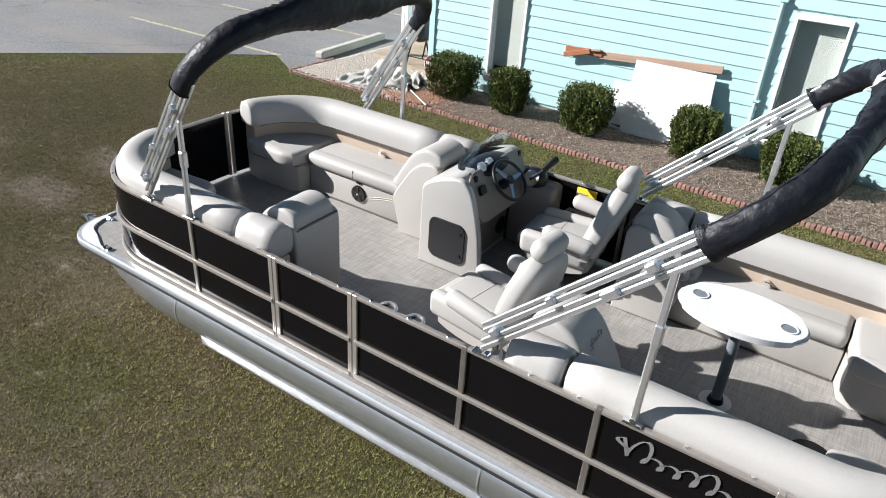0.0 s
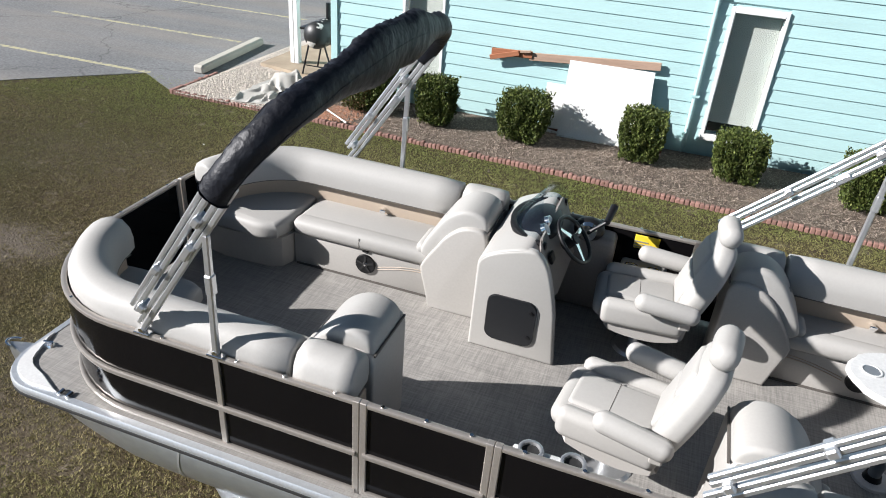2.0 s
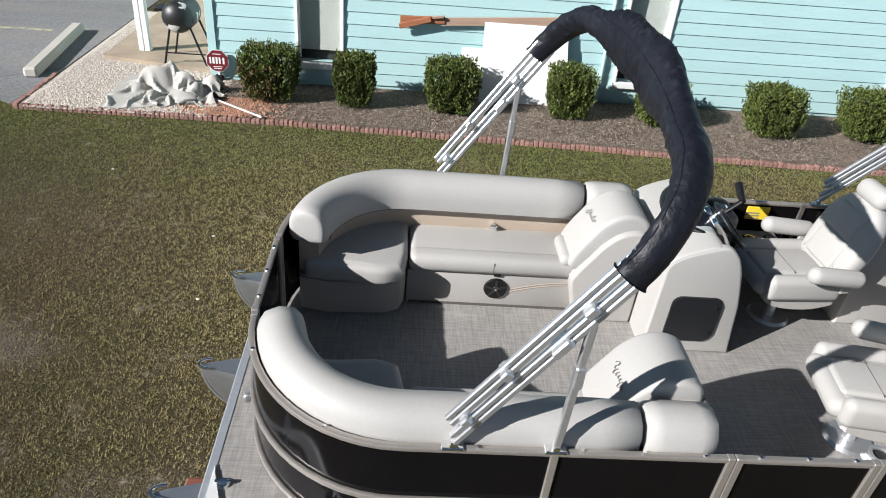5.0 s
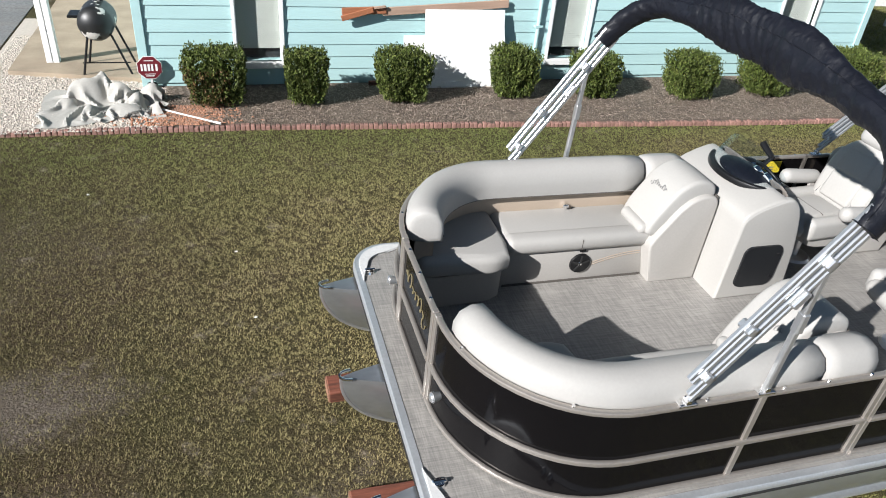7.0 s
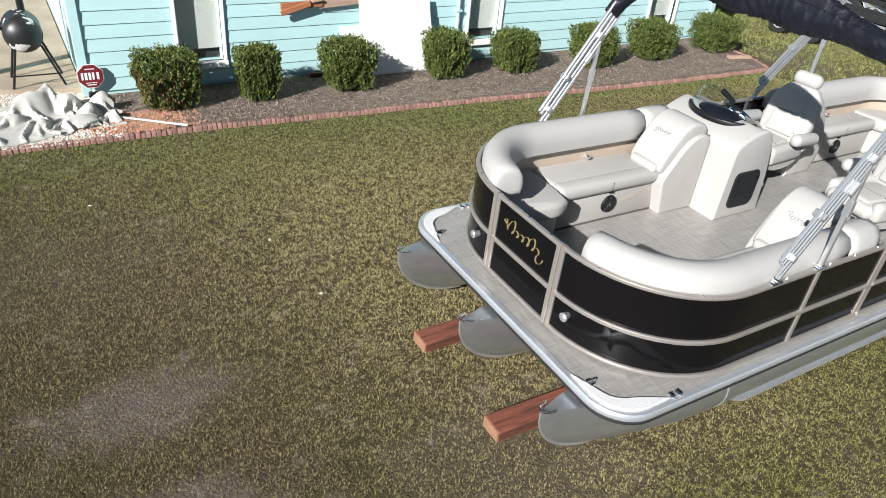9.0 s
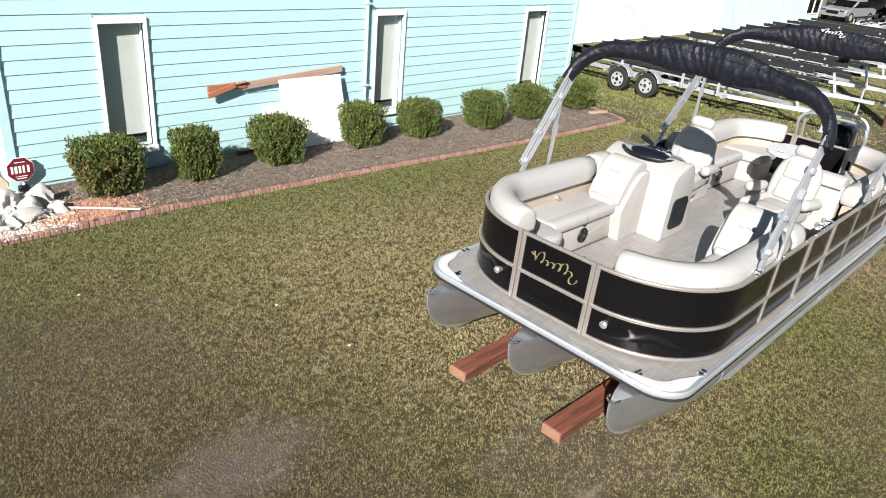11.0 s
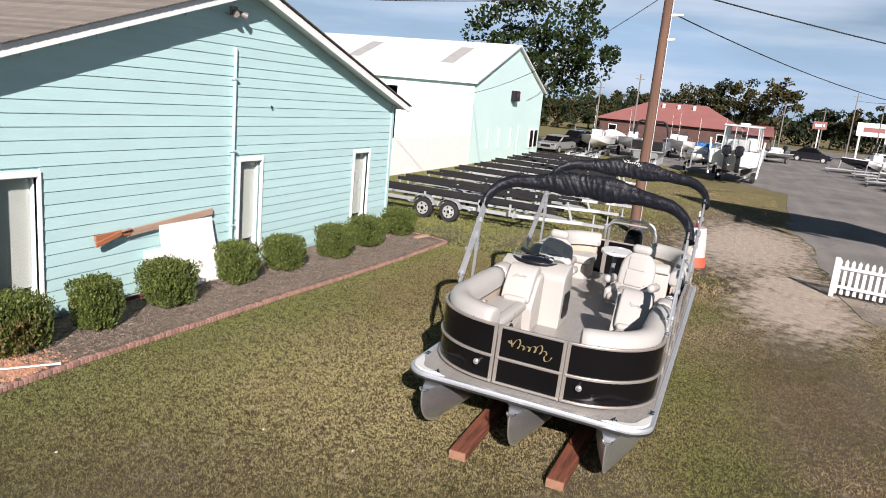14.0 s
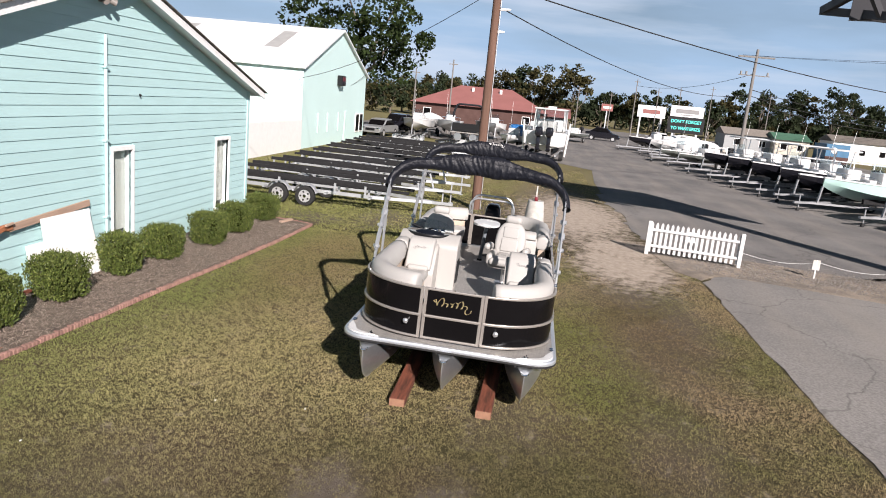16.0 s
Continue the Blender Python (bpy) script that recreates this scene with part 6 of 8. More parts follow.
p, rng = scatter(42000, 3, in_mulch)
a = rng.uniform(0, math.pi, len(p))
d = np.column_stack([np.cos(a), np.sin(a), rng.normal(0, 0.25, len(p))])
c = np.column_stack([p, 0.058 + rng.uniform(0, 0.02, len(p))])
s = np.column_stack([-np.sin(a), np.cos(a), rng.normal(0, 0.3, len(p))])
l, w = rng.uniform(0.010, 0.034, (len(p), 1)), rng.uniform(0.0012, 0.0032, (len(p), 1))
stuff("mulch_chips", np.stack([c - d * l - s * w, c + d * l - s * w, c + d * l + s * w, c - d * l + s * w], 1).reshape(-1, 3), np.arange(4 * len(p)).reshape(-1, 4), STRAW, "loose brown bark mulch", "mulch")


def pebbles(name, n, seed, inside, mat, size, label, z):
    p, rng = scatter(n, seed, inside)
    base = np.array([(1, 0, 0), (-1, 0, 0), (0, 1, 0), (0, -1, 0), (0, 0, 1), (0, 0, -1)], float)
    tri = np.array([(0, 2, 4), (2, 1, 4), (1, 3, 4), (3, 0, 4), (2, 0, 5), (1, 2, 5), (3, 1, 5), (0, 3, 5)])
    r = size * rng.uniform(0.5, 1.3, (n, 1, 1)) * rng.uniform(0.6, 1.2, (n, 6, 1))
    a = rng.uniform(0, 6.28, n)
    rot = np.zeros((n, 3, 3))
    rot[:, 0, 0], rot[:, 0, 1], rot[:, 1, 0], rot[:, 1, 1], rot[:, 2, 2] = np.cos(a), -np.sin(a), np.sin(a), np.cos(a), 0.7
    v = np.einsum("nij,kj->nki", rot, base) * r
    v += np.column_stack([p, np.full(n, z)])[:, None, :]
    f = (tri[None] + 6 * np.arange(n)[:, None, None]).reshape(-1, 3)
    stuff(name, v.reshape(-1, 3), f, mat, label, "pebbles")


pebbles("white_pebbles", 17000, 4, lambda rng, n: ((q := np.column_stack([rng.uniform(-9.58, -7.2, n), rng.uniform(9.45, 13.5, n)])), (q[:, 1] < 10.95) | (q[:, 0] < -7.6))[0:2], PEBBLE, 0.018, "white and beige pebbles", 0.05)
pebbles("red_pebbles", 1500, 6, lambda rng, n: ((q := np.column_stack([rng.normal(-6.95, 0.28, n), rng.uniform(9.34, 10.2, n)])), q[:, 1] > bed_y(q[:, 0]) + 0.06)[0:2], RED_PEBBLE, 0.022, "orange-red pebbles beside the bed", 0.06)

pebbles("gravel_stones", 3200, 21, lambda rng, n: ((q := np.column_stack([rng.normal(4.9, 0.75, n), rng.uniform(-9.0, -0.6, n)])), (q[:, 0] > 4.0 - (q[:, 1] + 1.5) * -0.2 * (q[:, 1] < -1.5)) & (q[:, 0] < 6.8))[0:2], STONE, 0.026, "grey and brown gravel stones", 0.018)
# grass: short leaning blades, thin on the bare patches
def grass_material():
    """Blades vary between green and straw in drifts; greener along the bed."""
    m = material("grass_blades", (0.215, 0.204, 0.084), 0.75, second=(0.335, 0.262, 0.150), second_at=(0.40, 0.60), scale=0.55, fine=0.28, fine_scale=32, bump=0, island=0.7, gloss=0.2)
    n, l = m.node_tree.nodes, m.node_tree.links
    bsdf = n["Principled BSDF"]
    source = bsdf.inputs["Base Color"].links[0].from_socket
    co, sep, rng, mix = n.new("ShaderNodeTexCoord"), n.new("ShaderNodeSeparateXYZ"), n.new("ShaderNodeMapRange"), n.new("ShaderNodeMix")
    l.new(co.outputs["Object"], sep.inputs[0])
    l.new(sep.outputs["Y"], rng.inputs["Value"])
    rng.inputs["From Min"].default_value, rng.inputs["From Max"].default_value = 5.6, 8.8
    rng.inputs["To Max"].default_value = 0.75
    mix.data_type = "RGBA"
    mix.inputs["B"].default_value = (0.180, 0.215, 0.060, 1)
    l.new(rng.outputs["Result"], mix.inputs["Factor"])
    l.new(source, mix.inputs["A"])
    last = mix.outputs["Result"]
    # tone drifts: pale beside the boat, dark towards the lot, partly standing in for how the sun brightens or shades
    # the grass
    for (cx, cy), (rx, ry), tone in (((-5.6, 5.9), (4.6, 3.4), (0.42, 0.358, 0.175)), ((-9.4, 6.2), (3.8, 3.4), (0.135, 0.124, 0.058)), ((-8.0, 2.4), (3.8, 3.6), (0.150, 0.126, 0.058)), ((-10.2, 3.6), (4.6, 5.5), (0.135, 0.116, 0.056)), ((-1.5, 1.0), (3.4, 1.5), (0.14, 0.098, 0.05)), ((-3.4, 2.3), (3.8, 1.2), (0.19, 0.205, 0.055)), ((13.0, 9.5), (13.0, 8.0), (0.27, 0.27, 0.095)), ((0.5, 7.6), (4.5, 1.4), (0.25, 0.19, 0.095))):
        mp, spot, fac, tint = n.new("ShaderNodeMapping"), n.new("ShaderNodeTexGradient"), n.new("ShaderNodeMapRange"), n.new("ShaderNodeMix")
        mp.vector_type, spot.gradient_type, tint.data_type = "TEXTURE", "SPHERICAL", "RGBA"
        mp.inputs["Location"].default_value, mp.inputs["Scale"].default_value = (cx, cy, 0), (rx, ry, 1)
        l.new(co.outputs["Object"], mp.inputs["Vector"])
        l.new(mp.outputs["Vector"], spot.inputs["Vector"])
        l.new(spot.outputs["Fac"], fac.inputs["Value"])
        fac.inputs["From Max"].default_value, fac.inputs["To Max"].default_value = 0.6, 0.62
        tint.inputs["B"].default_value = (*tone, 1)
        l.new(fac.outputs["Result"], tint.inputs["Factor"])
        l.new(last, tint.inputs["A"])
        last = tint.outputs["Result"]
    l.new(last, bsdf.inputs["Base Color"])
    # thin blades let light through
    through_, both = n.new("ShaderNodeBsdfTranslucent"), n.new("ShaderNodeMixShader")
    l.new(last, through_.inputs["Color"])
    both.inputs["Fac"].default_value = 0.20
    l.new(bsdf.outputs["BSDF"], both.inputs[1])
    l.new(through_.outputs["BSDF"], both.inputs[2])
    l.new(both.outputs["Shader"], n["Material Output"].inputs["Surface"])
    return m


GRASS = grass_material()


def grass(name, count, seed, inside, tall, wide):
    tufts, rng = scatter(count // 4, seed, inside)
    p = np.repeat(tufts, 4, axis=0)
    n = len(p)
    a = rng.uniform(0, 2 * math.pi, n)
    p = p + np.column_stack([np.cos(a), np.sin(a)]) * np.abs(rng.normal(0, tall * 0.42, (n, 1)))
    a += rng.normal(0, 0.8, n)
    size = np.repeat(rng.uniform(0.55, 1.3, n // 4), 4)
    h = tall * rng.uniform(0.35, 1.0, n) * size
    lean = tall * rng.uniform(0.2, 1.15, n) * size
    w = wide * rng.uniform(0.5, 1.0, n)
    b = np.column_stack([p, np.full(n, -0.002)])
    sd = np.column_stack([-np.sin(a) * w, np.cos(a) * w, np.zeros(n)])
    tip = b + np.column_stack([np.cos(a) * lean, np.sin(a) * lean, h])
    verts = np.stack([b - sd, b + sd, tip], 1).reshape(-1).astype(np.float32)
    me = bpy.data.meshes.new(name)
    me.vertices.add(3 * n)
    me.vertices.foreach_set("co", verts)
    me.loops.add(3 * n)
    me.loops.foreach_set("vertex_index", np.arange(3 * n, dtype=np.int32))
    me.polygons.add(n)
    me.polygons.foreach_set("loop_start", np.arange(0, 3 * n, 3, dtype=np.int32))
    me.update(calc_edges=True)
    me.validate()
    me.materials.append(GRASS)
    tagged(new(name, me), "short dry green and straw-coloured grass", "grass", kind="stuff")


def worn(q, rng, keep):
    for (cx, cy), (rx, ry), lift in DIRT:
        k = np.clip(1 - np.hypot((q[:, 0] - cx) / rx, (q[:, 1] - cy) / ry), 0, 1)
        keep &= rng.uniform(0, 1, len(q)) > k * (2.2 if lift > 0.9 else 1.1) * lift
    return keep


def near_lawn(rng, n):
    q = np.column_stack([rng.uniform(-12.5, 3.9, n), rng.uniform(-0.95, 10.2, n)])
    keep = ((q[:, 1] < bed_y(q[:, 0]) - 0.05) | (q[:, 0] < -9.68)) & (q[:, 1] - 6.4 < (q[:, 0] + 14.2) * 1.08 + rng.normal(0, 0.12, n))
    return q, worn(q, rng, keep)


def far_lawn(rng, n):
    q = np.column_stack([rng.uniform(3.7, 30.0, n), rng.uniform(-0.5, 16.3, n)])
    keep = (q[:, 1] > np.where(q[:, 0] > 15, 0.3, 0.7)) | ((q[:, 0] < 3.9) & (q[:, 1] > -0.9))
    keep &= rng.uniform(0, 1, n) < 8 / (4 + q[:, 0])
    keep &= (q[:, 0] > 4.75) | (q[:, 1] < 8.8)
    return q, worn(q, rng, keep)


def west_lawn(rng, n):
    q = np.column_stack([rng.uniform(-20, -12.3, n), rng.uniform(-0.9, 7.5, n)])
    return q, q[:, 1] - 6.4 < (q[:, 0] + 14.2) * 1.08


grass("grass_blades", 1450000, 8, near_lawn, 0.025, 0.0040)
grass("grass_blades", 150000, 12, far_lawn, 0.06, 0.011)
grass("grass_blades", 170000, 14, west_lawn, 0.034, 0.006)
for x, y in ((-6.30, 5.52), (-7.85, 7.87), (-6.42, 6.55)):
    bm = B()
    ball(bm, (x, y, 0.018), 0.012, 1.4, 0.9, 0.5, 8)
    solo("pale_leaf", bm, WHITE, (x, y, 0), "small pale fallen leaf on the grass", "leaf", "fallen leaves")


# ---- boat trailers ----
GALV = material("galvanised_steel", (0.60, 0.62, 0.63), 0.45, metal=0.6, vary=0.15, scale=5, fine=0.08, bump=0.1)
CARPET = material("black_bunk_carpet", (0.010, 0.010, 0.011), 0.95, vary=0.25, scale=8, bump=0.4, bump_scale=80)
RIM = material("silver_wheel_rim", (0.70, 0.70, 0.70), 0.35, metal=0.6, bump=0.05)


def road_wheel(parent, x, y, z, r, w, side, rim=None):
    """A wheel turning about x, its face to the given side; side +1 or -1."""
    bm = B()
    prof = [(-w / 2, r * 0.62), (-w / 2, r * 0.93), (-w * 0.35, r), (w * 0.35, r), (w / 2, r * 0.93), (w / 2, r * 0.62)]
    rings = []
    for k in range(24):
        a = 2 * math.pi * k / 24
        rings.append([bm.verts.new((x + px, y + pr * math.cos(a), z + pr * math.sin(a))) for px, pr in prof])
    for k in range(24):
        r0, r1 = rings[k], rings[(k + 1) % 24]
        for i in range(len(prof)):
            j = (i + 1) % len(prof)
            bm.faces.new((r0[i], r0[j], r1[j], r1[i]))
    tyre = part("tyre", bm, RUBBER, parent)
    bm = B()
    rod(bm, (x - w * 0.3, y, z), (x + side * w * 0.42, y, z), r * 0.64, seg=20)
    disc = part("rim", bm, rim or RIM, tyre)
    bm = B()
    rod(bm, (x, y, z), (x + side * w * 0.52, y, z), r * 0.2, r * 0.16, 12)
    part("hub_cap", bm, CHROME, tyre)
    for k in range(5):
        a = 2 * math.pi * k / 5
        part("rim_hole", built(rod, (x + side * w * 0.30, y + r * 0.42 * math.cos(a), z + r * 0.42 * math.sin(a)), (x + side * w * 0.435, y + r * 0.42 * math.cos(a), z + r * 0.42 * math.sin(a)), r * 0.1, seg=8), BLACK, tyre)


def trailer(axles=2, length=7.4, name="boat_trailer", label="galvanised boat trailer with long black carpeted bunks", group="empty boat trailers"):
    """Its tongue points along -y; the foremost axle at the origin."""
    root = thing(name, (0, 0, 0), label, "trailer", group)
    back, front = length * 0.40, -length * 0.60
    for s in (-1, 1):
        bm = B()
        bar(bm, (s * 0.62, back, 0.46), (s * 0.62, front * 0.45, 0.44), 0.06, 0.11, bevel=0.006)
        part("frame_rail", bm, GALV, root)
        bm = B()
        bar(bm, (s * 0.62, front * 0.45, 0.44), (0, front * 0.86, 0.42), 0.06, 0.10, bevel=0.006)
        part("drawbar", bm, GALV, root)
        bm = B()
        bar(bm, (s * 0.50, back + 0.25, 0.70), (s * 0.40, front * 0.70, 0.66), 0.10, 0.085, bevel=0.012)
        part("bunk", bm, CARPET, root, "black carpeted bunk")
        bm = B()
        bar(bm, (s * 0.92, back - 0.1, 0.84), (s * 0.80, front * 0.58, 0.80), 0.055, 0.115, bevel=0.01)
        part("side_bunk", bm, CARPET, root, "black carpeted side bunk")
        for yy in (back - 0.2, 0.9, -0.9, front * 0.42):
            part("bunk_bracket", built(box, s * 0.49 - 0.025, s * 0.49 + 0.025, yy - 0.03, yy + 0.03, 0.48, 0.65), GALV, root)
            part("side_bracket", built(box, s * 0.92 - 0.02, s * 0.92 + 0.02, yy - 0.03, yy + 0.03, 0.44, 0.79), GALV, root)
        for k in range(axles):
            road_wheel(root, s * 1.0, 0.87 * k, 0.31, 0.31, 0.19, s)
            bm = B()
            sweep(bm, [(s * 1.0, 0.87 * k + 0.37 * math.cos(a), 0.33 + 0.37 * math.sin(a)) for a in [radians(15 + 150 * i / 10) for i in range(11)]],
                  rrect(0.23, 0.012, 0.004, 1), side=lambda i: Vector((1, 0, 0)))
            part("mudguard", bm, GALV, root)
    for yy in (back, 1.4, 0.43, -0.6, front * 0.45):
        part("cross_member", built(box, -0.95 if yy < 2 else -0.66, 0.95 if yy < 2 else 0.66, yy - 0.035, yy + 0.035, 0.41, 0.47), GALV, root)
    part("tongue", built(box, -0.045, 0.045, front, front * 0.80, 0.37, 0.46, 0.006, 1), GALV, root)
    bm = B()
    bar(bm, (0, front * 0.78, 0.44), (0, front * 0.74, 0.98), 0.06, 0.06, (0, 1, 0), 0.006)
    part("winch_post", bm, GALV, root)
    part("bow_roller", built(rod, (-0.09, front * 0.72, 0.95), (0.09, front * 0.72, 0.95), 0.05, seg=12), BLACK, root)
    bm = B()
    rod(bm, (0.09, front * 0.92, 0.0), (0.09, front * 0.92, 0.72), 0.025, seg=10)
    part("jack", bm, GALV, root)
    part("jack_foot", built(rod, (0.09, front * 0.92, 0.0), (0.09, front * 0.92, 0.03), 0.08, seg=12), GALV, root)
    return root


first = trailer()
first.matrix_world = pose(8.1, 10.02, 0, 0, 0, -2)
for i, (x, y, turn) in enumerate(((10.9, 10.1, 1), (13.6, 10.0, -2), (16.4, 10.3, 0), (19.3, 10.4, 2), (22.3, 10.7, -1), (25.8, 10.9, 1), (29.6, 11.1, 0))):
    copy_thing(first, pose(x, y, 0, 0, 0, turn))


# ---- boats ----
def hull_mesh(length, beam, depth, flat=0.0):
    """A planing hull, its bow along +y, the keel at z = 0."""
    bm = B()
    rings = []
    for i in range(15):
        t = i / 14
        y = -length / 2 + length * t
        k = 1 - max(0, (t - 0.45) / 0.55) ** 2.2 * 0.97
        hw = beam / 2 * k
        rise = depth * (0.75 * max(0, (t - 0.5) / 0.5) ** 2.2)
        sheer = depth * (1 + 0.22 * t * t)
        chine = rise + (sheer - rise) * (0.30 + 0.15 * t)
        pts = [(0, rise), (hw * 0.86, chine), (hw, chine + 0.05), (hw * (1.05 + 0.06 * t), sheer), (hw * 0.90, sheer + 0.03)]
        ring = [bm.verts.new((x, y, z)) for x, z in pts] + [bm.verts.new((-x, y, z)) for x, z in pts[:0:-1]]
        rings.append(ring)
    n = len(rings[0])
    for r0, r1 in zip(rings, rings[1:]):
        for i in range(n):
            if i != 4:
                bm.faces.new((r0[i], r0[(i + 1) % n], r1[(i + 1) % n], r1[i]))
    bm.faces.new(rings[0])
    return bm


def deck_mesh(length, beam, depth):
    bm = B()
    left, right = [], []
    for i in range(15):
        t = i / 14
        y = -length / 2 + length * t
        k = 1 - max(0, (t - 0.45) / 0.55) ** 2.2 * 0.97
        sheer = depth * (1 + 0.22 * t * t) + 0.03
        drop = 0.28 if 0.05 < t < 0.62 else 0.0
        hw = beam / 2 * k * 0.93
        left.append(bm.verts.new((-hw, y, sheer - drop)))
        right.append(bm.verts.new((hw, y, sheer - drop)))
    for i in range(14):
        bm.faces.new((left[i], left[i + 1], right[i + 1], right[i]))
    bmesh.ops.solidify(bm, geom=bm.faces[:], thickness=0.03)
    return bm


NAVY = material("black_gelcoat_hull", (0.012, 0.012, 0.016), 0.12, vary=0.1, bump=0, gloss=0.5)
GELCOAT = material("white_gelcoat", (0.60, 0.60, 0.59), 0.25, vary=0.04, bump=0)
SEAFOAM = material("seafoam_gelcoat", (0.45, 0.66, 0.60), 0.25, vary=0.04, bump=0)


def add_motor(root, x, y, z, mat=None):
    m = part("outboard", built(box, x - 0.17, x + 0.17, y - 0.55, y + 0.05, z + 0.35, z + 0.85, 0.09, 3), mat or BLACK, root, "outboard motor")
    part("motor_leg", built(box, x - 0.07, x + 0.07, y - 0.30, y - 0.10, z - 0.45, z + 0.36, 0.02, 1), mat or BLACK, m)


TRAILER_GREY = material("dull_galvanised_steel", (0.34, 0.35, 0.36), 0.5, metal=0.5, vary=0.2, scale=4, bump=0.1)


def yard_boat(hull_mat, label, length=6.4, beam=2.3, depth=0.85, top=True, cover=False, lift=0.62, group="boats on trailers"):
    root = thing("fishing_boat", (0, 0, 0), label, "boat", group)

    def up(bm):
        bm.transform(Matrix.Translation((0, 0, lift)))
        return bm

    part("hull", up(hull_mesh(length, beam, depth)), hull_mat, root, smooth=30)
    part("deck", up(deck_mesh(length, beam, depth)), GELCOAT, root)
    bm = B()
    pts = []
    for i in range(13):
        t = i / 12
        k = 1 - max(0, (t - 0.45) / 0.55) ** 2.2 * 0.97
        pts.append((beam / 2 * k * (1.05 + 0.06 * t), -length / 2 + length * t, depth * (1 + 0.22 * t * t) + 0.01))
    sweep(bm, pts + [(-x, y, z) for x, y, z in pts[::-1]], rrect(0.05, 0.07, 0.02, 2))
    part("rub_rail", up(bm), GELCOAT, root)
    if cover:
        bm = B()
        rows = []
        for i in range(9):
            t = i / 8
            k = 1 - max(0, (t - 0.45) / 0.55) ** 2.2 * 0.97
            rows.append([bm.verts.new((beam / 2 * k * s, -length / 2 + length * t, depth * (1 + 0.22 * t * t) + 0.05 + 0.55 * (1 - s * s) * math.sin(math.pi * min(1, t + 0.25)) + 0.05 * noise.noise((s * 3, t * 6, 1)))) for s in (-1, -0.6, -0.2, 0.2, 0.6, 1)])
        for a, b in zip(rows, rows[1:]):
            for i in range(5):
                bm.faces.new((a[i], a[i + 1], b[i + 1], b[i]))
        part("cover", up(bm), WHITE, root, "white boat cover")
    else:
        c = part("console", up(built(box, -0.42, 0.42, -0.55, 0.35, depth - 0.2, depth + 0.62, 0.08, 2)), GELCOAT, root)
        bm = built(box, -0.38, 0.38, 0.30, 0.33, depth + 0.60, depth + 0.95)
        part("screen", up(bm), SCREEN, c)
        part("seat", up(built(box, -0.45, 0.45, -1.25, -0.75, depth - 0.2, depth + 0.45, 0.07, 2)), GELCOAT, root)
    if top:
        part("t_top", up(built(box, -0.85, 0.85, -1.25, 0.75, depth + 1.36, depth + 1.44, 0.03, 2)), GELCOAT, root, "white hard top")
        for sx in (-0.55, 0.55):
            for sy, ty in ((-0.75, -0.95), (0.25, 0.45)):
                part("top_leg", up(built(rod, (sx, sy, depth - 0.1), (sx * 1.1, ty, depth + 1.38), 0.028, seg=8)), ALU, root)
    if not cover:
        bm = B()
        rail = [(s_ * beam * 0.30 * k, length * y, depth * 1.16 + z) for s_, k, y, z in ((-1, 1.25, 0.14, 0.05), (-1, 1.2, 0.2, 0.26), (-1, 0.95, 0.32, 0.31), (-1, 0.35, 0.43, 0.34), (1, 0.35, 0.43, 0.34), (1, 0.95, 0.32, 0.31), (1, 1.2, 0.2, 0.26), (1, 1.25, 0.14, 0.05))]
        sweep(bm, rail, rrect(0.03, 0.03, 0.012, 2))
        part("bow_rail", up(bm), CHROME, root)
        part("antenna", up(built(rod, (0.36, -0.2, depth + 0.6), (0.42, -0.5, depth + 2.6), 0.012, 0.006, 6)), WHITE, root)
        part("cooler", up(built(box, -0.32, 0.32, 0.55, 0.95, depth - 0.2, depth + 0.25, 0.05, 2)), GELCOAT, root)
    add_motor(root, 0, -length / 2 - 0.05, lift + 0.45)
    # its trailer
    for s in (-1, 1):
        bm = B()
        bar(bm, (s * 0.75, -length * 0.42, 0.44), (s * 0.75, length * 0.25, 0.44), 0.07, 0.12)
        bar(bm, (s * 0.75, length * 0.25, 0.44), (0, length * 0.62, 0.44), 0.06, 0.09)
        part("trailer_rail", bm, TRAILER_GREY, root)
        road_wheel(root, s * 1.02, -length * 0.12, 0.31, 0.31, 0.2, s)
        part("trailer_bunk", built(box, s * 0.5 - 0.06, s * 0.5 + 0.06, -length * 0.4, length * 0.2, 0.60, 0.95 - 0.12), CARPET, root)
    part("trailer_tongue", built(box, -0.06, 0.06, length * 0.55, length * 0.72, 0.38, 0.48), TRAILER_GREY, root)
    part("trailer_jack", built(rod, (0.1, length * 0.66, 0), (0.1, length * 0.66, 0.75), 0.028, seg=8), TRAILER_GREY, root)
    part("jack_wheel", built(rod, (0.06, length * 0.66, 0.09), (0.14, length * 0.66, 0.09), 0.09, seg=12), RUBBER, root)
    bm = B()
    bar(bm, (0, length * 0.52, 0.45), (0, length * 0.50, 1.25), 0.08, 0.08, (0, 1, 0))
    part("trailer_winch_post", bm, TRAILER_GREY, root)
    return root


dark_top = yard_boat(NAVY, "black and white fishing boat with a hard top on a trailer")
dark_low = yard_boat(NAVY, "black and white open boat on a galvanised trailer", 6.0, 2.2, 0.75, top=False)
foam = yard_boat(SEAFOAM, "pale seafoam green bay boat on a trailer", 6.6, 2.35, 0.85, top=False)
grey_bass = yard_boat(material("grey_jon_hull", (0.10, 0.11, 0.10), 0.5), "low dark grey bass boat on a trailer", 5.4, 2.0, 0.5, top=False, lift=0.5)
covered = yard_boat(GELCOAT, "boat under a white cover on a trailer", 5.8, 2.2, 0.8, top=False, cover=True)


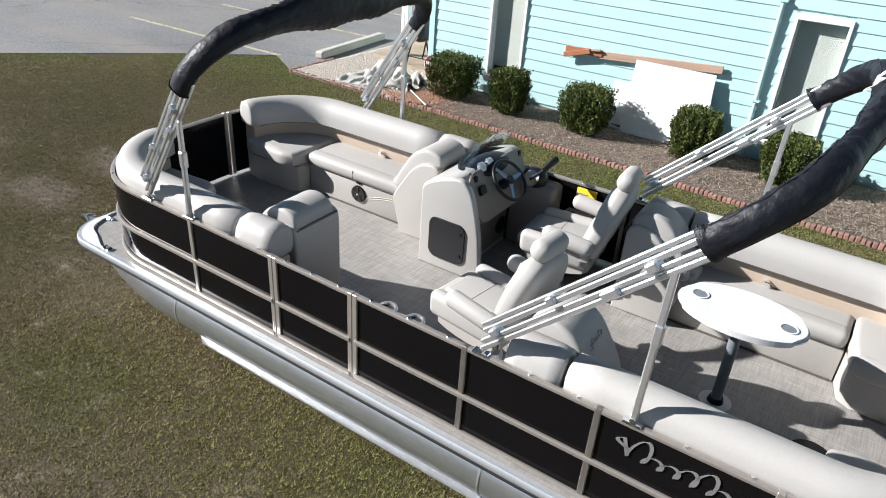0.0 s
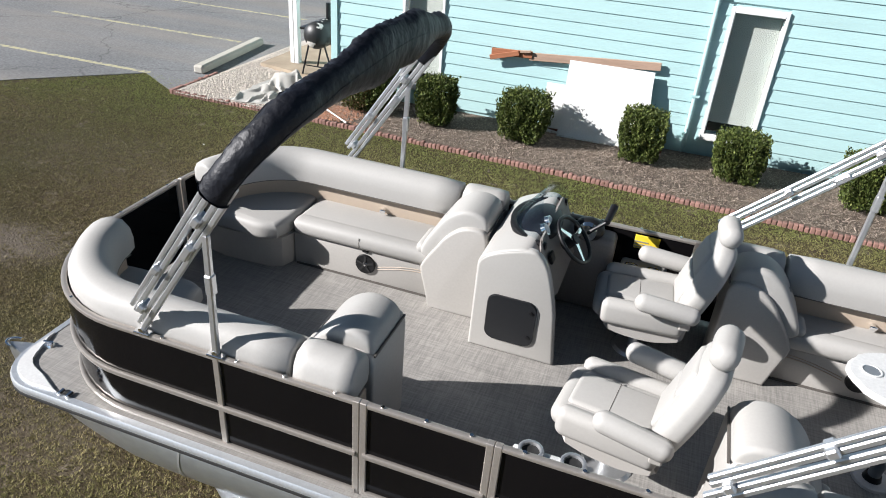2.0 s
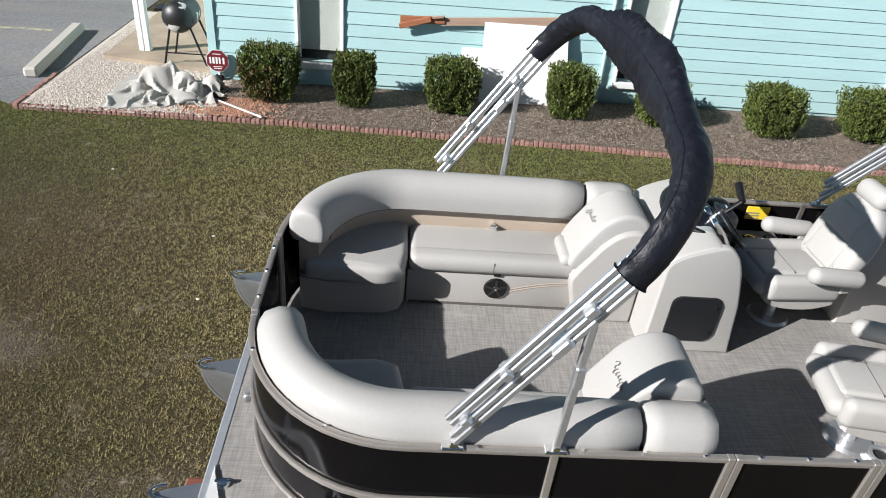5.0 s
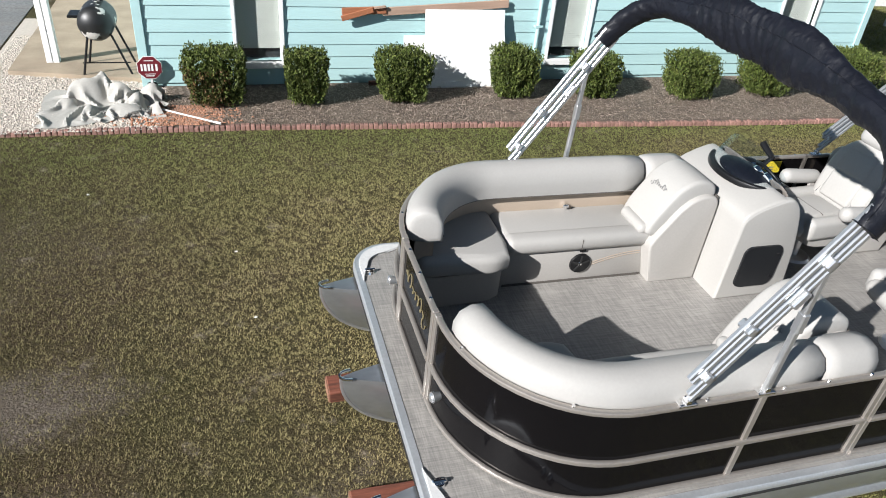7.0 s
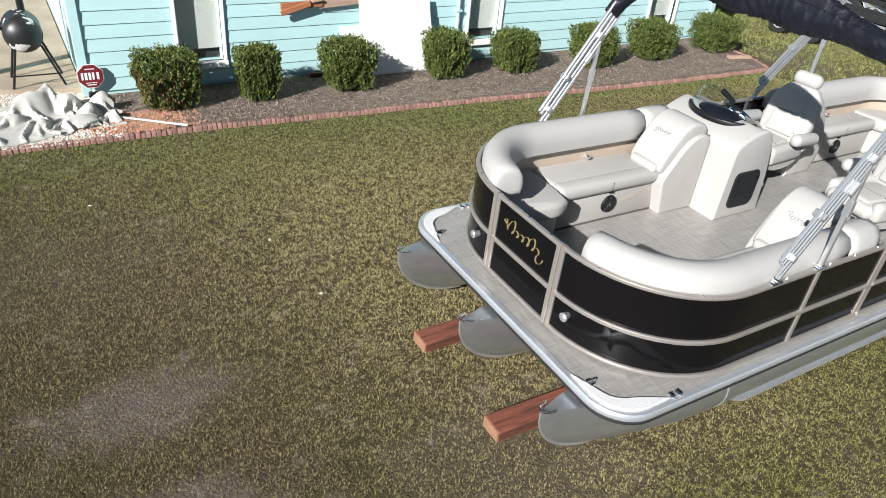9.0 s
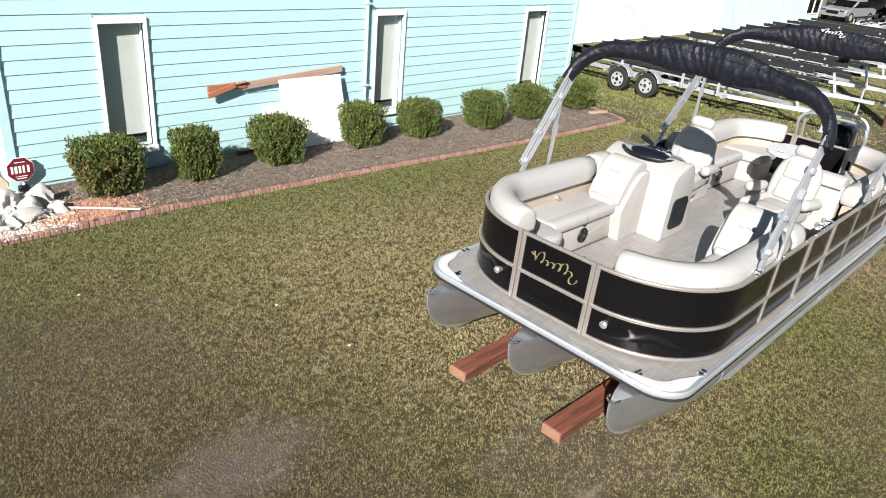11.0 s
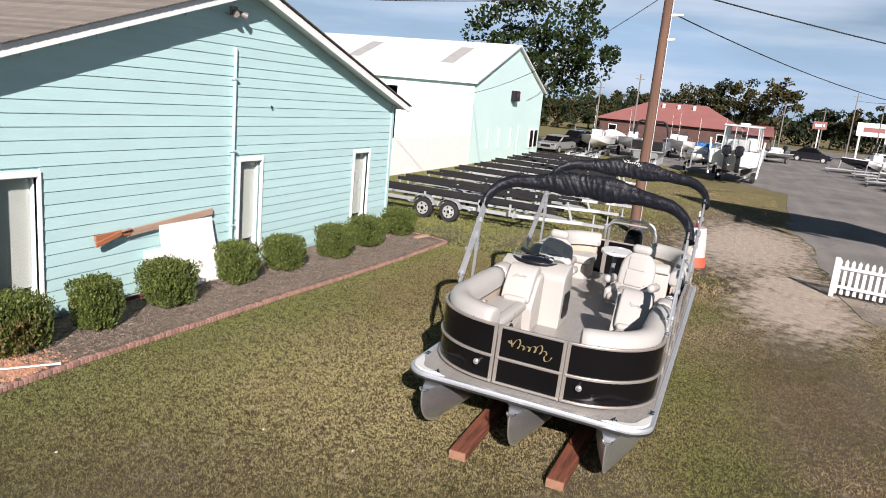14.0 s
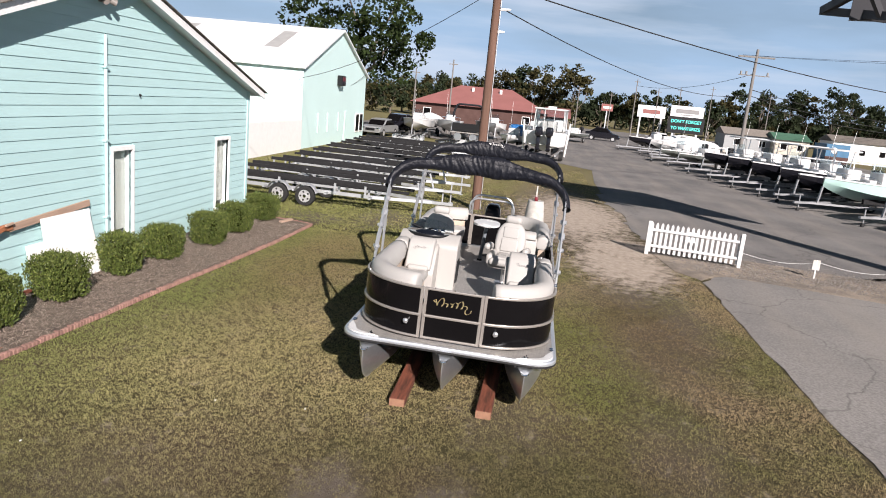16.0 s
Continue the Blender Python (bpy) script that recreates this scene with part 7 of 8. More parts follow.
def row_pose(x, y, turn):
    """The tongue's tip stands at x, y."""
    m = Matrix.Rotation(radians(turn), 4, "Z")
    return Matrix.Translation(Vector((x, y, 0)) - m @ Vector((0, 4.4, 0))) @ m


dark_top.matrix_world = row_pose(29.6, -8.4, 22)
dark_low.matrix_world = row_pose(17.2, -10.3, 24)
foam.matrix_world = row_pose(21.0, -9.3, 22)
grey_bass.matrix_world = row_pose(47.0, -6.0, 40)
covered.matrix_world = row_pose(52.0, -6.8, 30)
for ob, x, y, turn in ((dark_low, 14.2, -11.2, 26), (dark_top, 26.0, -8.9, 24), (dark_low, 24.0, -9.0, 23), (dark_top, 33.4, -8.0, 22), (dark_top, 37.2, -7.4, 24), (covered, 56.5, -6.4, 26),
                       (grey_bass, 43.0, -6.6, 34), (dark_low, 62.0, -5.0, 20), (covered, 68.0, -8.0, 20), (foam, 12.0, -12.6, 25), (grey_bass, 66.0, 0.5, 70), (grey_bass, 72.0, 3.0, 80)):
    copy_thing(ob, row_pose(x, y, turn))

# big cabin boat, stern to the lawn
CURTAIN = glass("clear_vinyl_curtain", (0.93, 0.96, 0.97), rough=0.3)
cruiser = thing("cabin_boat", (35.5, 2.3, 0), "large white cabin fishing boat with twin outboards on a trailer", "boat")


def placed(bm, m):
    bm.transform(m)
    return bm


CM = Matrix.Translation((38.6, 2.3, 0.75)) @ Matrix.Rotation(radians(-96), 4, "Z")
part("hull", placed(hull_mesh(7.6, 2.75, 1.25), CM), GELCOAT, cruiser, smooth=30)
part("deck", placed(deck_mesh(7.6, 2.75, 1.25), CM), GELCOAT, cruiser)
part("cabin", placed(built(box, -0.95, 0.95, -0.6, 1.6, 1.2, 2.05, 0.15, 3), CM), GELCOAT, cruiser)
part("hard_top", placed(built(box, -1.12, 1.12, -1.9, 1.2, 2.74, 2.86, 0.05, 2), CM), GELCOAT, cruiser)
part("top_hatch", placed(built(box, -0.3, 0.3, -0.6, 0.0, 2.86, 3.0, 0.05, 2), CM), GELCOAT, cruiser)
part("helm_seat", placed(built(box, -0.55, 0.55, -1.1, -0.7, 1.2, 1.95, 0.08, 2), CM), VINYL, cruiser, "cream helm seat")
part("transom", placed(built(box, -1.18, 1.18, -3.86, -3.70, 0.42, 1.30, 0.07, 3), CM), GELCOAT, cruiser, "white rounded transom")
part("swim_step", placed(built(box, -1.0, 1.0, -4.05, -3.84, 0.36, 0.44, 0.03, 2), CM), GELCOAT, cruiser)
for x0, x1 in ((-1.0, -0.36), (-0.32, 0.32), (0.36, 1.0)):
    curtain = part("curtain", placed(built(box, x0, x1, -1.84, -1.83, 1.35, 2.74), CM), CURTAIN, cruiser, "clear vinyl curtain")
    curtain.visible_shadow = False
for s in (-1, 1):
    for yy in (-1.8, -0.7, 1.1):
        part("top_leg", placed(built(rod, (s * 1.06, yy, 1.2), (s * 1.0, yy, 2.76), 0.035, seg=8), CM), GELCOAT, cruiser)
    part("curtain_post", placed(built(rod, (s * 0.34, -1.83, 1.3), (s * 0.34, -1.83, 2.76), 0.022, seg=8), CM), GELCOAT, cruiser)
    side = part("side_screen", placed(built(box, s * 1.03 - 0.01, s * 1.03 + 0.01, -1.8, 1.1, 1.5, 2.74), CM), CURTAIN, cruiser)
    side.visible_shadow = False
    part("grab_rail", placed(built(rod, (s * 1.25, -3.6, 1.42), (s * 1.28, -1.0, 1.46), 0.022, seg=8), CM), CHROME, cruiser)
    for yy in (-3.6, -2.7, -1.8):
        part("stanchion", placed(built(rod, (s * 1.25, yy, 1.2), (s * 1.25, yy, 1.44), 0.018, seg=8), CM), CHROME, cruiser)
    part("guide_post", placed(built(rod, (s * 1.42, -3.3, -0.3), (s * 1.58, -3.2, 1.95), 0.06, seg=10), CM), WHITE, cruiser, "white trailer guide post")
    motor = B()
    box(motor, s * 0.36 - 0.25, s * 0.36 + 0.25, -4.85, -4.10, 0.95, 1.62, 0.17, 4)
    part("outboard", placed(motor, CM), NAVY, cruiser, "dark blue outboard motor")
    part("motor_band", placed(built(box, s * 0.36 - 0.255, s * 0.36 + 0.255, -4.80, -4.14, 1.02, 1.07, 0.02, 1), CM), WHITE, cruiser)
    part("motor_leg", placed(built(box, s * 0.36 - 0.13, s * 0.36 + 0.13, -4.62, -4.20, 0.0, 1.0, 0.06, 2), CM), NAVY, cruiser)
    part("cavitation_plate", placed(built(box, s * 0.36 - 0.17, s * 0.36 + 0.17, -4.80, -4.15, 0.10, 0.13, 0.01, 1), CM), NAVY, cruiser)
    part("gearcase", placed(built(rod, (s * 0.36, -4.78, -0.12), (s * 0.36, -4.12, -0.12), 0.07, 0.04, 12), CM), NAVY, cruiser)
    part("trailer_rail", placed(built(box, s * 0.8 - 0.05, s * 0.8 + 0.05, -3.4, 3.4, -0.36, -0.22), CM), GALV, cruiser)
    for yy in (-1.6, -0.75):
        bm = B()
        rod(bm, (s * 1.05 - 0.1, yy, -0.42), (s * 1.05 + 0.1, yy, -0.42), 0.33, seg=20)
        part("wheel", placed(bm, CM), RUBBER, cruiser)
    part("bunk", placed(built(box, s * 0.55 - 0.06, s * 0.55 + 0.06, -3.3, 2.6, -0.24, 0.35), CM), CARPET, cruiser)

# boats and carts further back
extra = yard_boat(GELCOAT, "white boat on a trailer in the back row", 6.2, 2.3, 0.9, top=False, group="back row boats")
extra.matrix_world = pose(52, 11.3, 0, 0, 0, 100)
copy_thing(extra, pose(57, 7.5, 0, 0, 0, 96))
copy_thing(extra, pose(60, 3.6, 0, 0, 0, 90))
copy_thing(extra, pose(47.5, 13.6, 0, 0, 0, 92))
copy_thing(covered, pose(56, 14.2, 0, 0, 0, 84))
copy_thing(dark_low, pose(66, 9.0, 0, 0, 0, 95))
copy_thing(first, pose(35.0, 8.6, 0, 0, 0, 86))
copy_thing(first, pose(38.5, 12.6, 0, 0, 0, 94))
BLUE = material("blue_vinyl_cover", (0.02, 0.16, 0.42), 0.5, vary=0.15, scale=3, bump=0.3, bump_scale=10)
skiff = yard_boat(GELCOAT, "white skiff with a bright blue cover", 4.6, 1.8, 0.6, top=False, group="back row boats")
part("blue_cover", built(box, -0.55, 0.55, -1.6, -0.2, 1.1, 2.1, 0.25, 3), BLUE, skiff, "bright blue cover")
skiff.matrix_world = pose(42.0, 5.0, 0, 0, 0, 80)
pont = thing("pontoon_boat", (44, 9, 0), "beige pontoon boat with a bimini frame in the back row", "boat", "back row boats")
for yy in (8.2, 9.4):
    part("pontoon", built(rod, (42, yy, 0.75), (48, yy, 0.75), 0.3, seg=16), HULL, pont)
part("deck", built(box, 41.9, 48.2, 7.6, 10.0, 1.05, 1.12), DECKING, pont)
for yy in (7.65, 9.95):
    part("fence_panel", built(box, 42.2, 47.6, yy - 0.02, yy + 0.02, 1.2, 1.8), VINYL_GREY, pont)
part("rear_panel", built(box, 42.18, 42.22, 7.7, 9.9, 1.2, 1.8), BLACK, pont)
part("seat", built(box, 42.5, 43.4, 7.8, 9.8, 1.12, 1.75, 0.1, 2), VINYL, pont)
bm = B()
sweep(bm, [(43.5, 8.8 + 1.25 * math.cos(a), 2.2 + 1.05 * min(1, 1.5 * math.sin(a))) for a in [math.pi * i / 14 for i in range(15)]], rrect(0.25, 0.16, 0.05, 2), side=lambda i: Vector((1, 0, 0)))
part("folded_top", bm, CANVAS, pont)
for yy in (7.6, 10.0):
    part("top_leg", built(rod, (43.5, yy, 1.2), (43.5, yy, 2.3), 0.03, seg=8), ALU, pont)
part("stand", built(box, 42.5, 47.5, 8.0, 9.6, 0.0, 0.5), GALV, pont)


# ---- cars ----
def car(paint, label, tall=1.0, m=Matrix()):
    root = thing("parked_car", (0, 0, 0), label, "car", "parked cars")
    bm = B()
    side = [(-2.2, 0.35), (-2.25, 0.62), (-2.1, 0.82), (-1.0, 0.92 * tall), (1.6, 0.95 * tall), (2.25, 0.88 * tall), (2.3, 0.45), (2.2, 0.32)]
    prism(bm, side, 1.74, 0.08, 3, m=Matrix.Translation((0, -0.87, 0)) @ SIDE)
    body = part("body", bm, paint, root)
    bm = B()
    cab = [(-1.15, 0.88 * tall), (-0.45, 1.40 * tall), (0.9, 1.44 * tall), (1.75, 0.92 * tall)]
    prism(bm, cab, 1.50, 0.1, 3, m=Matrix.Translation((0, -0.75, 0)) @ SIDE)
    cabin = part("cabin", bm, paint, root)
    bm = B()
    prism(bm, [(-1.08, 0.93 * tall), (-0.5, 1.34 * tall), (-0.44, 1.34 * tall), (-0.98, 0.93 * tall)], 1.3, m=Matrix.Translation((-0.03, -0.65, 0)) @ SIDE)
    part("windscreen", bm, SKIN, cabin, "dark windscreen")
    for s in (-1, 1):
        bm = B()
        prism(bm, [(-0.85, 0.95 * tall), (-0.4, 1.33 * tall), (0.85, 1.36 * tall), (1.45, 0.97 * tall)], 0.02, m=Matrix.Translation((0, s * 0.75 - 0.01, 0)) @ SIDE)
        part("side_window", bm, SKIN, cabin)
        part("headlight", built(box, -2.24, -2.0, min(s * 0.45, s * 0.8), max(s * 0.45, s * 0.8), 0.62, 0.76, 0.03, 2), CHROME, body)
        for xx in (-1.4, 1.4):
            bm = B()
            rod(bm, (xx, s * 0.70, 0.33), (xx, s * 0.90, 0.33), 0.33, seg=22)
            tyre = part("tyre", bm, RUBBER, root)
            part("rim", built(rod, (xx, s * 0.80, 0.33), (xx, s * 0.91, 0.33), 0.2, seg=16), RIM, tyre)
    part("grille", built(box, -2.27, -2.2, -0.4, 0.4, 0.5, 0.7, 0.02, 1), BLACK, body)
    root.matrix_world = m
    return root


SILVER = material("silver_car_paint", (0.30, 0.31, 0.31), 0.35, metal=0.3, vary=0.05, bump=0)
car(SILVER, "silver sedan parked before the metal building", 1.0, pose(44.8, 16.3, 0, 0, 0, -8))
car(NAVY, "black pickup parked behind the silver sedan", 1.25, pose(51, 16.0, 0, 0, 0, -20))
car(NAVY, "dark car parked across the yard", 1.0, pose(60, 16.0, 0, 0, 0, 10))
car(SILVER, "silver van behind the row of boats", 1.3, pose(38, -17, 0, 0, 0, 60))
car(GELCOAT, "white van by the far road", 1.3, pose(78, -12, 0, 0, 0, 20))
car(NAVY, "dark pickup by the far road", 1.2, pose(84, 1.0, 0, 0, 0, 85))
car(NAVY, "dark pickup standing on the far lot", 1.2, pose(83, -5.5, 0, 0, 0, 80))

DIRTY_WHITE = material("dirty_white_plastic", (0.54, 0.52, 0.48), 0.6, vary=0.35, scale=5, bump=0.15)
# ---- picket fence, cone barrel, poles ----
picket = thing("picket_fence", (5.55, -1.25, 0), "short white plastic picket fence panel on gravel", "fence")
fm = Matrix.Translation((5.80, -0.08, 0)) @ Matrix.Rotation(math.atan2(-2.30, -0.50), 4, "Z")
for zz in (0.22, 0.66):
    part("rail", placed(built(box, 0, 2.36, -0.02, 0.02, zz, zz + 0.07, 0.006, 1), fm), WHITE_PLASTIC, picket)
for i in range(18):
    x = 0.06 + i * 0.132
    bm = B()
    prism(bm, [(x - 0.036, 0.08), (x + 0.036, 0.08), (x + 0.036, 0.84), (x, 0.90), (x - 0.036, 0.84)], 0.02, m=Matrix.Translation((0, 0.021, 0)) @ SIDE)
    part("picket", placed(bm, fm), WHITE_PLASTIC, picket)
for x in (0.0, 2.36):
    part("post", placed(built(box, x - 0.05, x + 0.05, -0.05, 0.05, 0, 0.92, 0.008, 1), fm), WHITE_PLASTIC, picket)
part("notice", placed(built(box, 1.02, 1.28, 0.042, 0.05, 0.48, 0.76), fm), WHITE, picket)
part("notice_bar", placed(built(box, 1.08, 1.22, 0.051, 0.054, 0.56, 0.66), fm), GREY_INK, picket)
for x, y, h in ((5.05, -4.2, 0.5), (4.5, -8.2, 0.5)):
    s = thing("rope_post", (x, y, 0), "white stake with a square reflector holding a rope", "stake", "rope posts")
    part("stake", built(rod, (x, y, 0), (x, y, h), 0.02, seg=8), WHITE, s)
    part("reflector", built(box, x - 0.01, x + 0.01, y - 0.09, y + 0.09, h - 0.26, h), DIRTY_WHITE, s)
bm = B()
sweep(bm, [(5.3 - 0.25 * t - 0.3 * t, -2.4 - 5.8 * t, 0.42 - 0.12 * math.sin(math.pi * (t * 3 % 1))) for t in [i / 24 for i in range(25)]], rrect(0.008, 0.008, 0.003, 1))
solo("rope", bm, WHITE, (5, -5, 0.3), "thin white rope strung between stakes", "rope")

ORANGE = material("faded_orange_band", (0.62, 0.10, 0.05), 0.6, vary=0.2, scale=6, bump=0.1)
drum = thing("traffic_barrel", (6.7, 3.05, 0), "white traffic barrel with an orange base band on grass", "traffic barrel")
for z0, z1, r0, r1, mat in ((0.0, 0.26, 0.33, 0.31, ORANGE), (0.26, 0.46, 0.295, 0.285, DIRTY_WHITE), (0.46, 0.66, 0.28, 0.27, DIRTY_WHITE), (0.66, 0.86, 0.265, 0.25, DIRTY_WHITE), (0.86, 1.0, 0.245, 0.22, DIRTY_WHITE)):
    part("band", built(rod, (6.7, 3.05, z0), (6.7, 3.05, z1), r0, r1, 28), mat, drum)
part("handle", built(box, 6.58, 6.82, 3.0, 3.1, 1.0, 1.12, 0.03, 2), RED, drum)
part("lamp_stem", built(box, 6.68, 6.72, 3.03, 3.07, 1.1, 1.42), DIRTY_WHITE, drum)

POLE_WOOD = material("creosoted_pole", (0.145, 0.078, 0.053), 0.85, vary=0.3, scale=3, fine=0.12, bump=0.5, bump_scale=25, stretch=(4, 4, 0.3))
GREY_POLE = material("weathered_grey_pole", (0.20, 0.185, 0.17), 0.85, vary=0.25, scale=3, bump=0.3, stretch=(4, 4, 0.3))
pole = thing("utility_pole", (10.35, 5.05, 0), "tall brown wooden utility pole", "utility pole", "utility poles")
part("shaft", built(rod, (10.35, 5.05, 0), (10.35, 5.05, 11.0), 0.16, 0.11, 16), POLE_WOOD, pole)
part("conduit", built(rod, (10.30, 4.88, 0), (10.30, 4.90, 7.4), 0.012, seg=8), GALV, pole)
for zz, l in ((6.6, 0.35), (7.3, 0.28), (5.9, 0.22)):
    part("insulator", built(rod, (10.35, 4.92, zz), (10.35, 4.92 - l, zz + 0.02), 0.05, 0.03, 10), WHITE, pole)
pole2 = thing("utility_pole", (60, -16.9, 0), "grey wooden utility pole with a crossarm and transformers", "utility pole", "utility poles")
part("shaft", built(rod, (60, -16.9, 0), (60, -16.9, 11.0), 0.2, 0.13, 12), GREY_POLE, pole2)
part("crossarm", built(box, 59.9, 60.1, -18.6, -15.2, 10.2, 10.35), GREY_POLE, pole2)
for yy in (-18.2, -16.2, -15.7):
    part("transformer", built(rod, (60, yy, 8.6), (60, yy, 8.9), 0.1, seg=12), GREY_INK, pole2)
part("lower_arm", built(box, 59.95, 60.05, -18.4, -15.5, 8.5, 8.58), GREY_POLE, pole2)
for x, y, h in ((95, -10.5, 9), (100, -14.5, 8), (120, -27, 10), (110, -34, 9), (80, -42, 6.5), (90, -2.0, 7), (64, 17.0, 6.5), (60, 12.5, 7.5), (105, -8, 7), (112, -20, 9)):
    p = thing("street_pole", (x, y, 0), "distant grey pole beside the road", "pole", "distant poles")
    part("shaft", built(rod, (x, y, 0), (x, y, h), 0.10, 0.06, 8), GREY_POLE, p)
    part("crossarm", built(box, x - 0.05, x + 0.05, y - 0.45, y + 0.45, h - 0.5, h - 0.42), GREY_POLE, p)


def wire(a, b, sag, r=0.012, n=18):
    bm = B()
    a, b = Vector(a), Vector(b)
    sweep(bm, [a.lerp(b, i / n) - Vector((0, 0, sag * 4 * (i / n) * (1 - i / n))) for i in range(n + 1)], rrect(r * 2, r * 2, r * 0.8, 1))
    return solo("overhead_wire", bm, RUBBER, tuple(a), "thin black overhead wire", "wire", "overhead wires")


wire((10.35, 5.0, 6.7), (60, -16.9, 6.8), 1.2, 0.018)
wire((10.35, 5.0, 7.35), (58, -44, 8.2), 1.4, 0.022)
wire((10.35, 5.0, 7.3), (25.6, 17.0, 3.9), 0.5)
wire((25.6, 17.0, 3.9), (39.6, 16.3, 5.0), 1.0)
wire((10.35, 5.0, 7.2), (4.0, 26.0, 6.5), 0.6)
wire((60, -16.9, 10.4), (20, -46, 10.2), 0.8)
wire((60, -15.6, 10.4), (20, -44, 10.4), 0.8)
wire((60, -16.9, 6.6), (110, -60, 5.5), 0.8, 0.03)
wire((60, -16.9, 6.0), (110, -60, 4.9), 0.8, 0.03)
wire((95, -10.5, 8.0), (60, -16.9, 8.7), 0.8, 0.02)
wire((60, -16.9, 7.2), (110, -61, 6.6), 0.9, 0.03)


# ---- buildings and trees beyond ----
ROOF_WHITE = material("white_metal_roof", (0.72, 0.73, 0.73), 0.45, vary=0.06, scale=0.5, bump=0.05)
b2 = thing("metal_building", (32.4, 26, 0), "pale mint metal gable building with a white roof", "building")
bx0, bx1, by0, by1, ez, az = 25.3, 39.7, 16.5, 36.0, 4.55, 7.15
bm = B()
xm = (bx0 + bx1) / 2
prism(bm, [(bx0, 0), (bx1, 0), (bx1, ez), (xm, az), (bx0, ez)], 0.2, m=Matrix.Translation((0, by0, 0)) @ SIDE)
part("gable_wall", bm, MINT_FAR, b2, "pale mint gable wall")
for y0, y1, z0, z1 in ((by0 + 0.2, 21.3, 0, ez), (24.4, by1, 0, ez), (21.3, 24.4, 4.0, ez)):
    part("side_wall", built(box, bx0, bx0 + 0.2, y0, y1, z0, z1), MINT_FAR, b2)
part("side_wall", built(box, bx1 - 0.2, bx1, by0 + 0.2, by1, 0, ez), MINT_FAR, b2)
part("rear_wall", built(box, bx0, bx1, by1, by1 + 0.2, 0, ez), MINT_FAR, b2)
# added dark sheet across the bay paints its unlit depth
part("bay_shade_sheet", built(box, bx0 + 5, bx0 + 5.2, by0 + 0.3, by1 - 0.2, 0, ez), DARK, b2)
for sgn in (-1, 1):
    hw = (bx1 - bx0) / 2 + 0.25
    bm = B()
    dz = (az - ez) * hw / ((bx1 - bx0) / 2)
    prism(bm, [(0, 0.02), (sgn * hw, 0.02 - dz), (sgn * hw, 0.14 - dz), (0, 0.14)], by1 - by0 + 0.5, m=Matrix.Translation((xm, by0 - 0.2, az)) @ SIDE)
    slope = part("roof_slope", bm, ROOF_WHITE, b2, "white metal roof")
    for y in (19.0, 25.5):
        bm = B()
        a, b = 0.18, 0.62
        prism(bm, [(sgn * hw * a, 0.15 - dz * a), (sgn * hw * b, 0.15 - dz * b), (sgn * hw * b, 0.16 - dz * b), (sgn * hw * a, 0.16 - dz * a)], 0.9, m=Matrix.Translation((xm, y, az)) @ SIDE)
        part("skylight", bm, GREY_PANEL, slope)
for x0 in (37.2, 38.3):
    w = part("window", built(box, x0, x0 + 0.95, by0 - 0.05, by0 + 0.02, 0.55, 1.9), WHITE, b2)
    part("pane", built(box, x0 + 0.08, x0 + 0.87, by0 - 0.06, by0 - 0.045, 0.63, 1.82), SKIN, w)
part("door", built(box, 34.3, 35.3, by0 - 0.03, by0 + 0.02, 0.05, 2.1), MINT_FAR, b2)
lamp = part("wall_lamp", built(box, 32.0, 32.9, by0 - 0.35, by0, 3.75, 4.4, 0.04, 1), BLACK, b2, "dark wall unit with a red face")
part("red_face", built(box, 32.1, 32.8, by0 - 0.36, by0 - 0.345, 4.05, 4.3), RED, lamp)
for x0 in (28.2, 30.2, 32.6):
    part("wall_pipe", built(rod, (x0, by0 - 0.04, 0.8), (x0, by0 - 0.04, 2.0), 0.03, seg=6), MINT_FAR, b2)
yard_wall = thing("yard_wall", (18, 16.5, 0), "tall solid white yard fence", "fence")
part("panel", built(box, 8.0, 25.2, 16.42, 16.5, 0.0, 1.66), WHITE, yard_wall)
part("return_panel", built(box, 8.0, 8.08, 16.5, 28, 0.0, 1.66), WHITE, yard_wall)
engine = thing("stored_gear", (24.3, 22.2, 0), "red frame and dark engine parts in the open bay", "equipment")
part("red_frame", built(box, 25.6, 25.9, 23.0, 23.5, 0, 2.9, 0.05, 1), RED, engine)
part("engine_block", built(box, 24.0, 25.2, 21.5, 22.6, 0, 2.0, 0.2, 3), BLACK, engine)

BRICK_RED = material("red_brown_brick_wall", (0.085, 0.042, 0.034), 0.85, vary=0.2, scale=1.5, bump=0.1)
ROOF_RED = material("red_metal_roof", (0.27, 0.115, 0.105), 0.65, gloss=0.2, vary=0.12, scale=0.6, bump=0.05)
red = thing("red_roof_building", (90, 10, 0), "low brown building with a red hipped metal roof", "building")
part("wall", built(box, 85, 97, 2.5, 20.5, 0, 2.8), BRICK_RED, red)
part("wing_wall", built(box, 87, 97, -0.8, 2.5, 0, 2.5), BRICK_RED, red)
bm = B()
vs = [bm.verts.new(c) for c in ((84.4, 1.9, 2.75), (84.4, 21.2, 2.75), (97.6, 21.2, 2.75), (97.6, 1.9, 2.75), (91, 7.5, 5.6), (91, 15.0, 5.6))]
for f in ((0, 1, 5, 4), (1, 2, 5), (2, 3, 4, 5), (3, 0, 4), (3, 2, 1, 0)):
    bm.faces.new([vs[i] for i in f])
rr = part("roof", bm, ROOF_RED, red, "red metal hipped roof", smooth=0)
bm = B()
prism(bm, [(86.4, 2.4), (91.5, 3.7), (97.5, 2.4)], 3.6, m=Matrix.Translation((0, -1.2, 0)) @ SIDE)
part("wing_roof", bm, ROOF_RED, red)
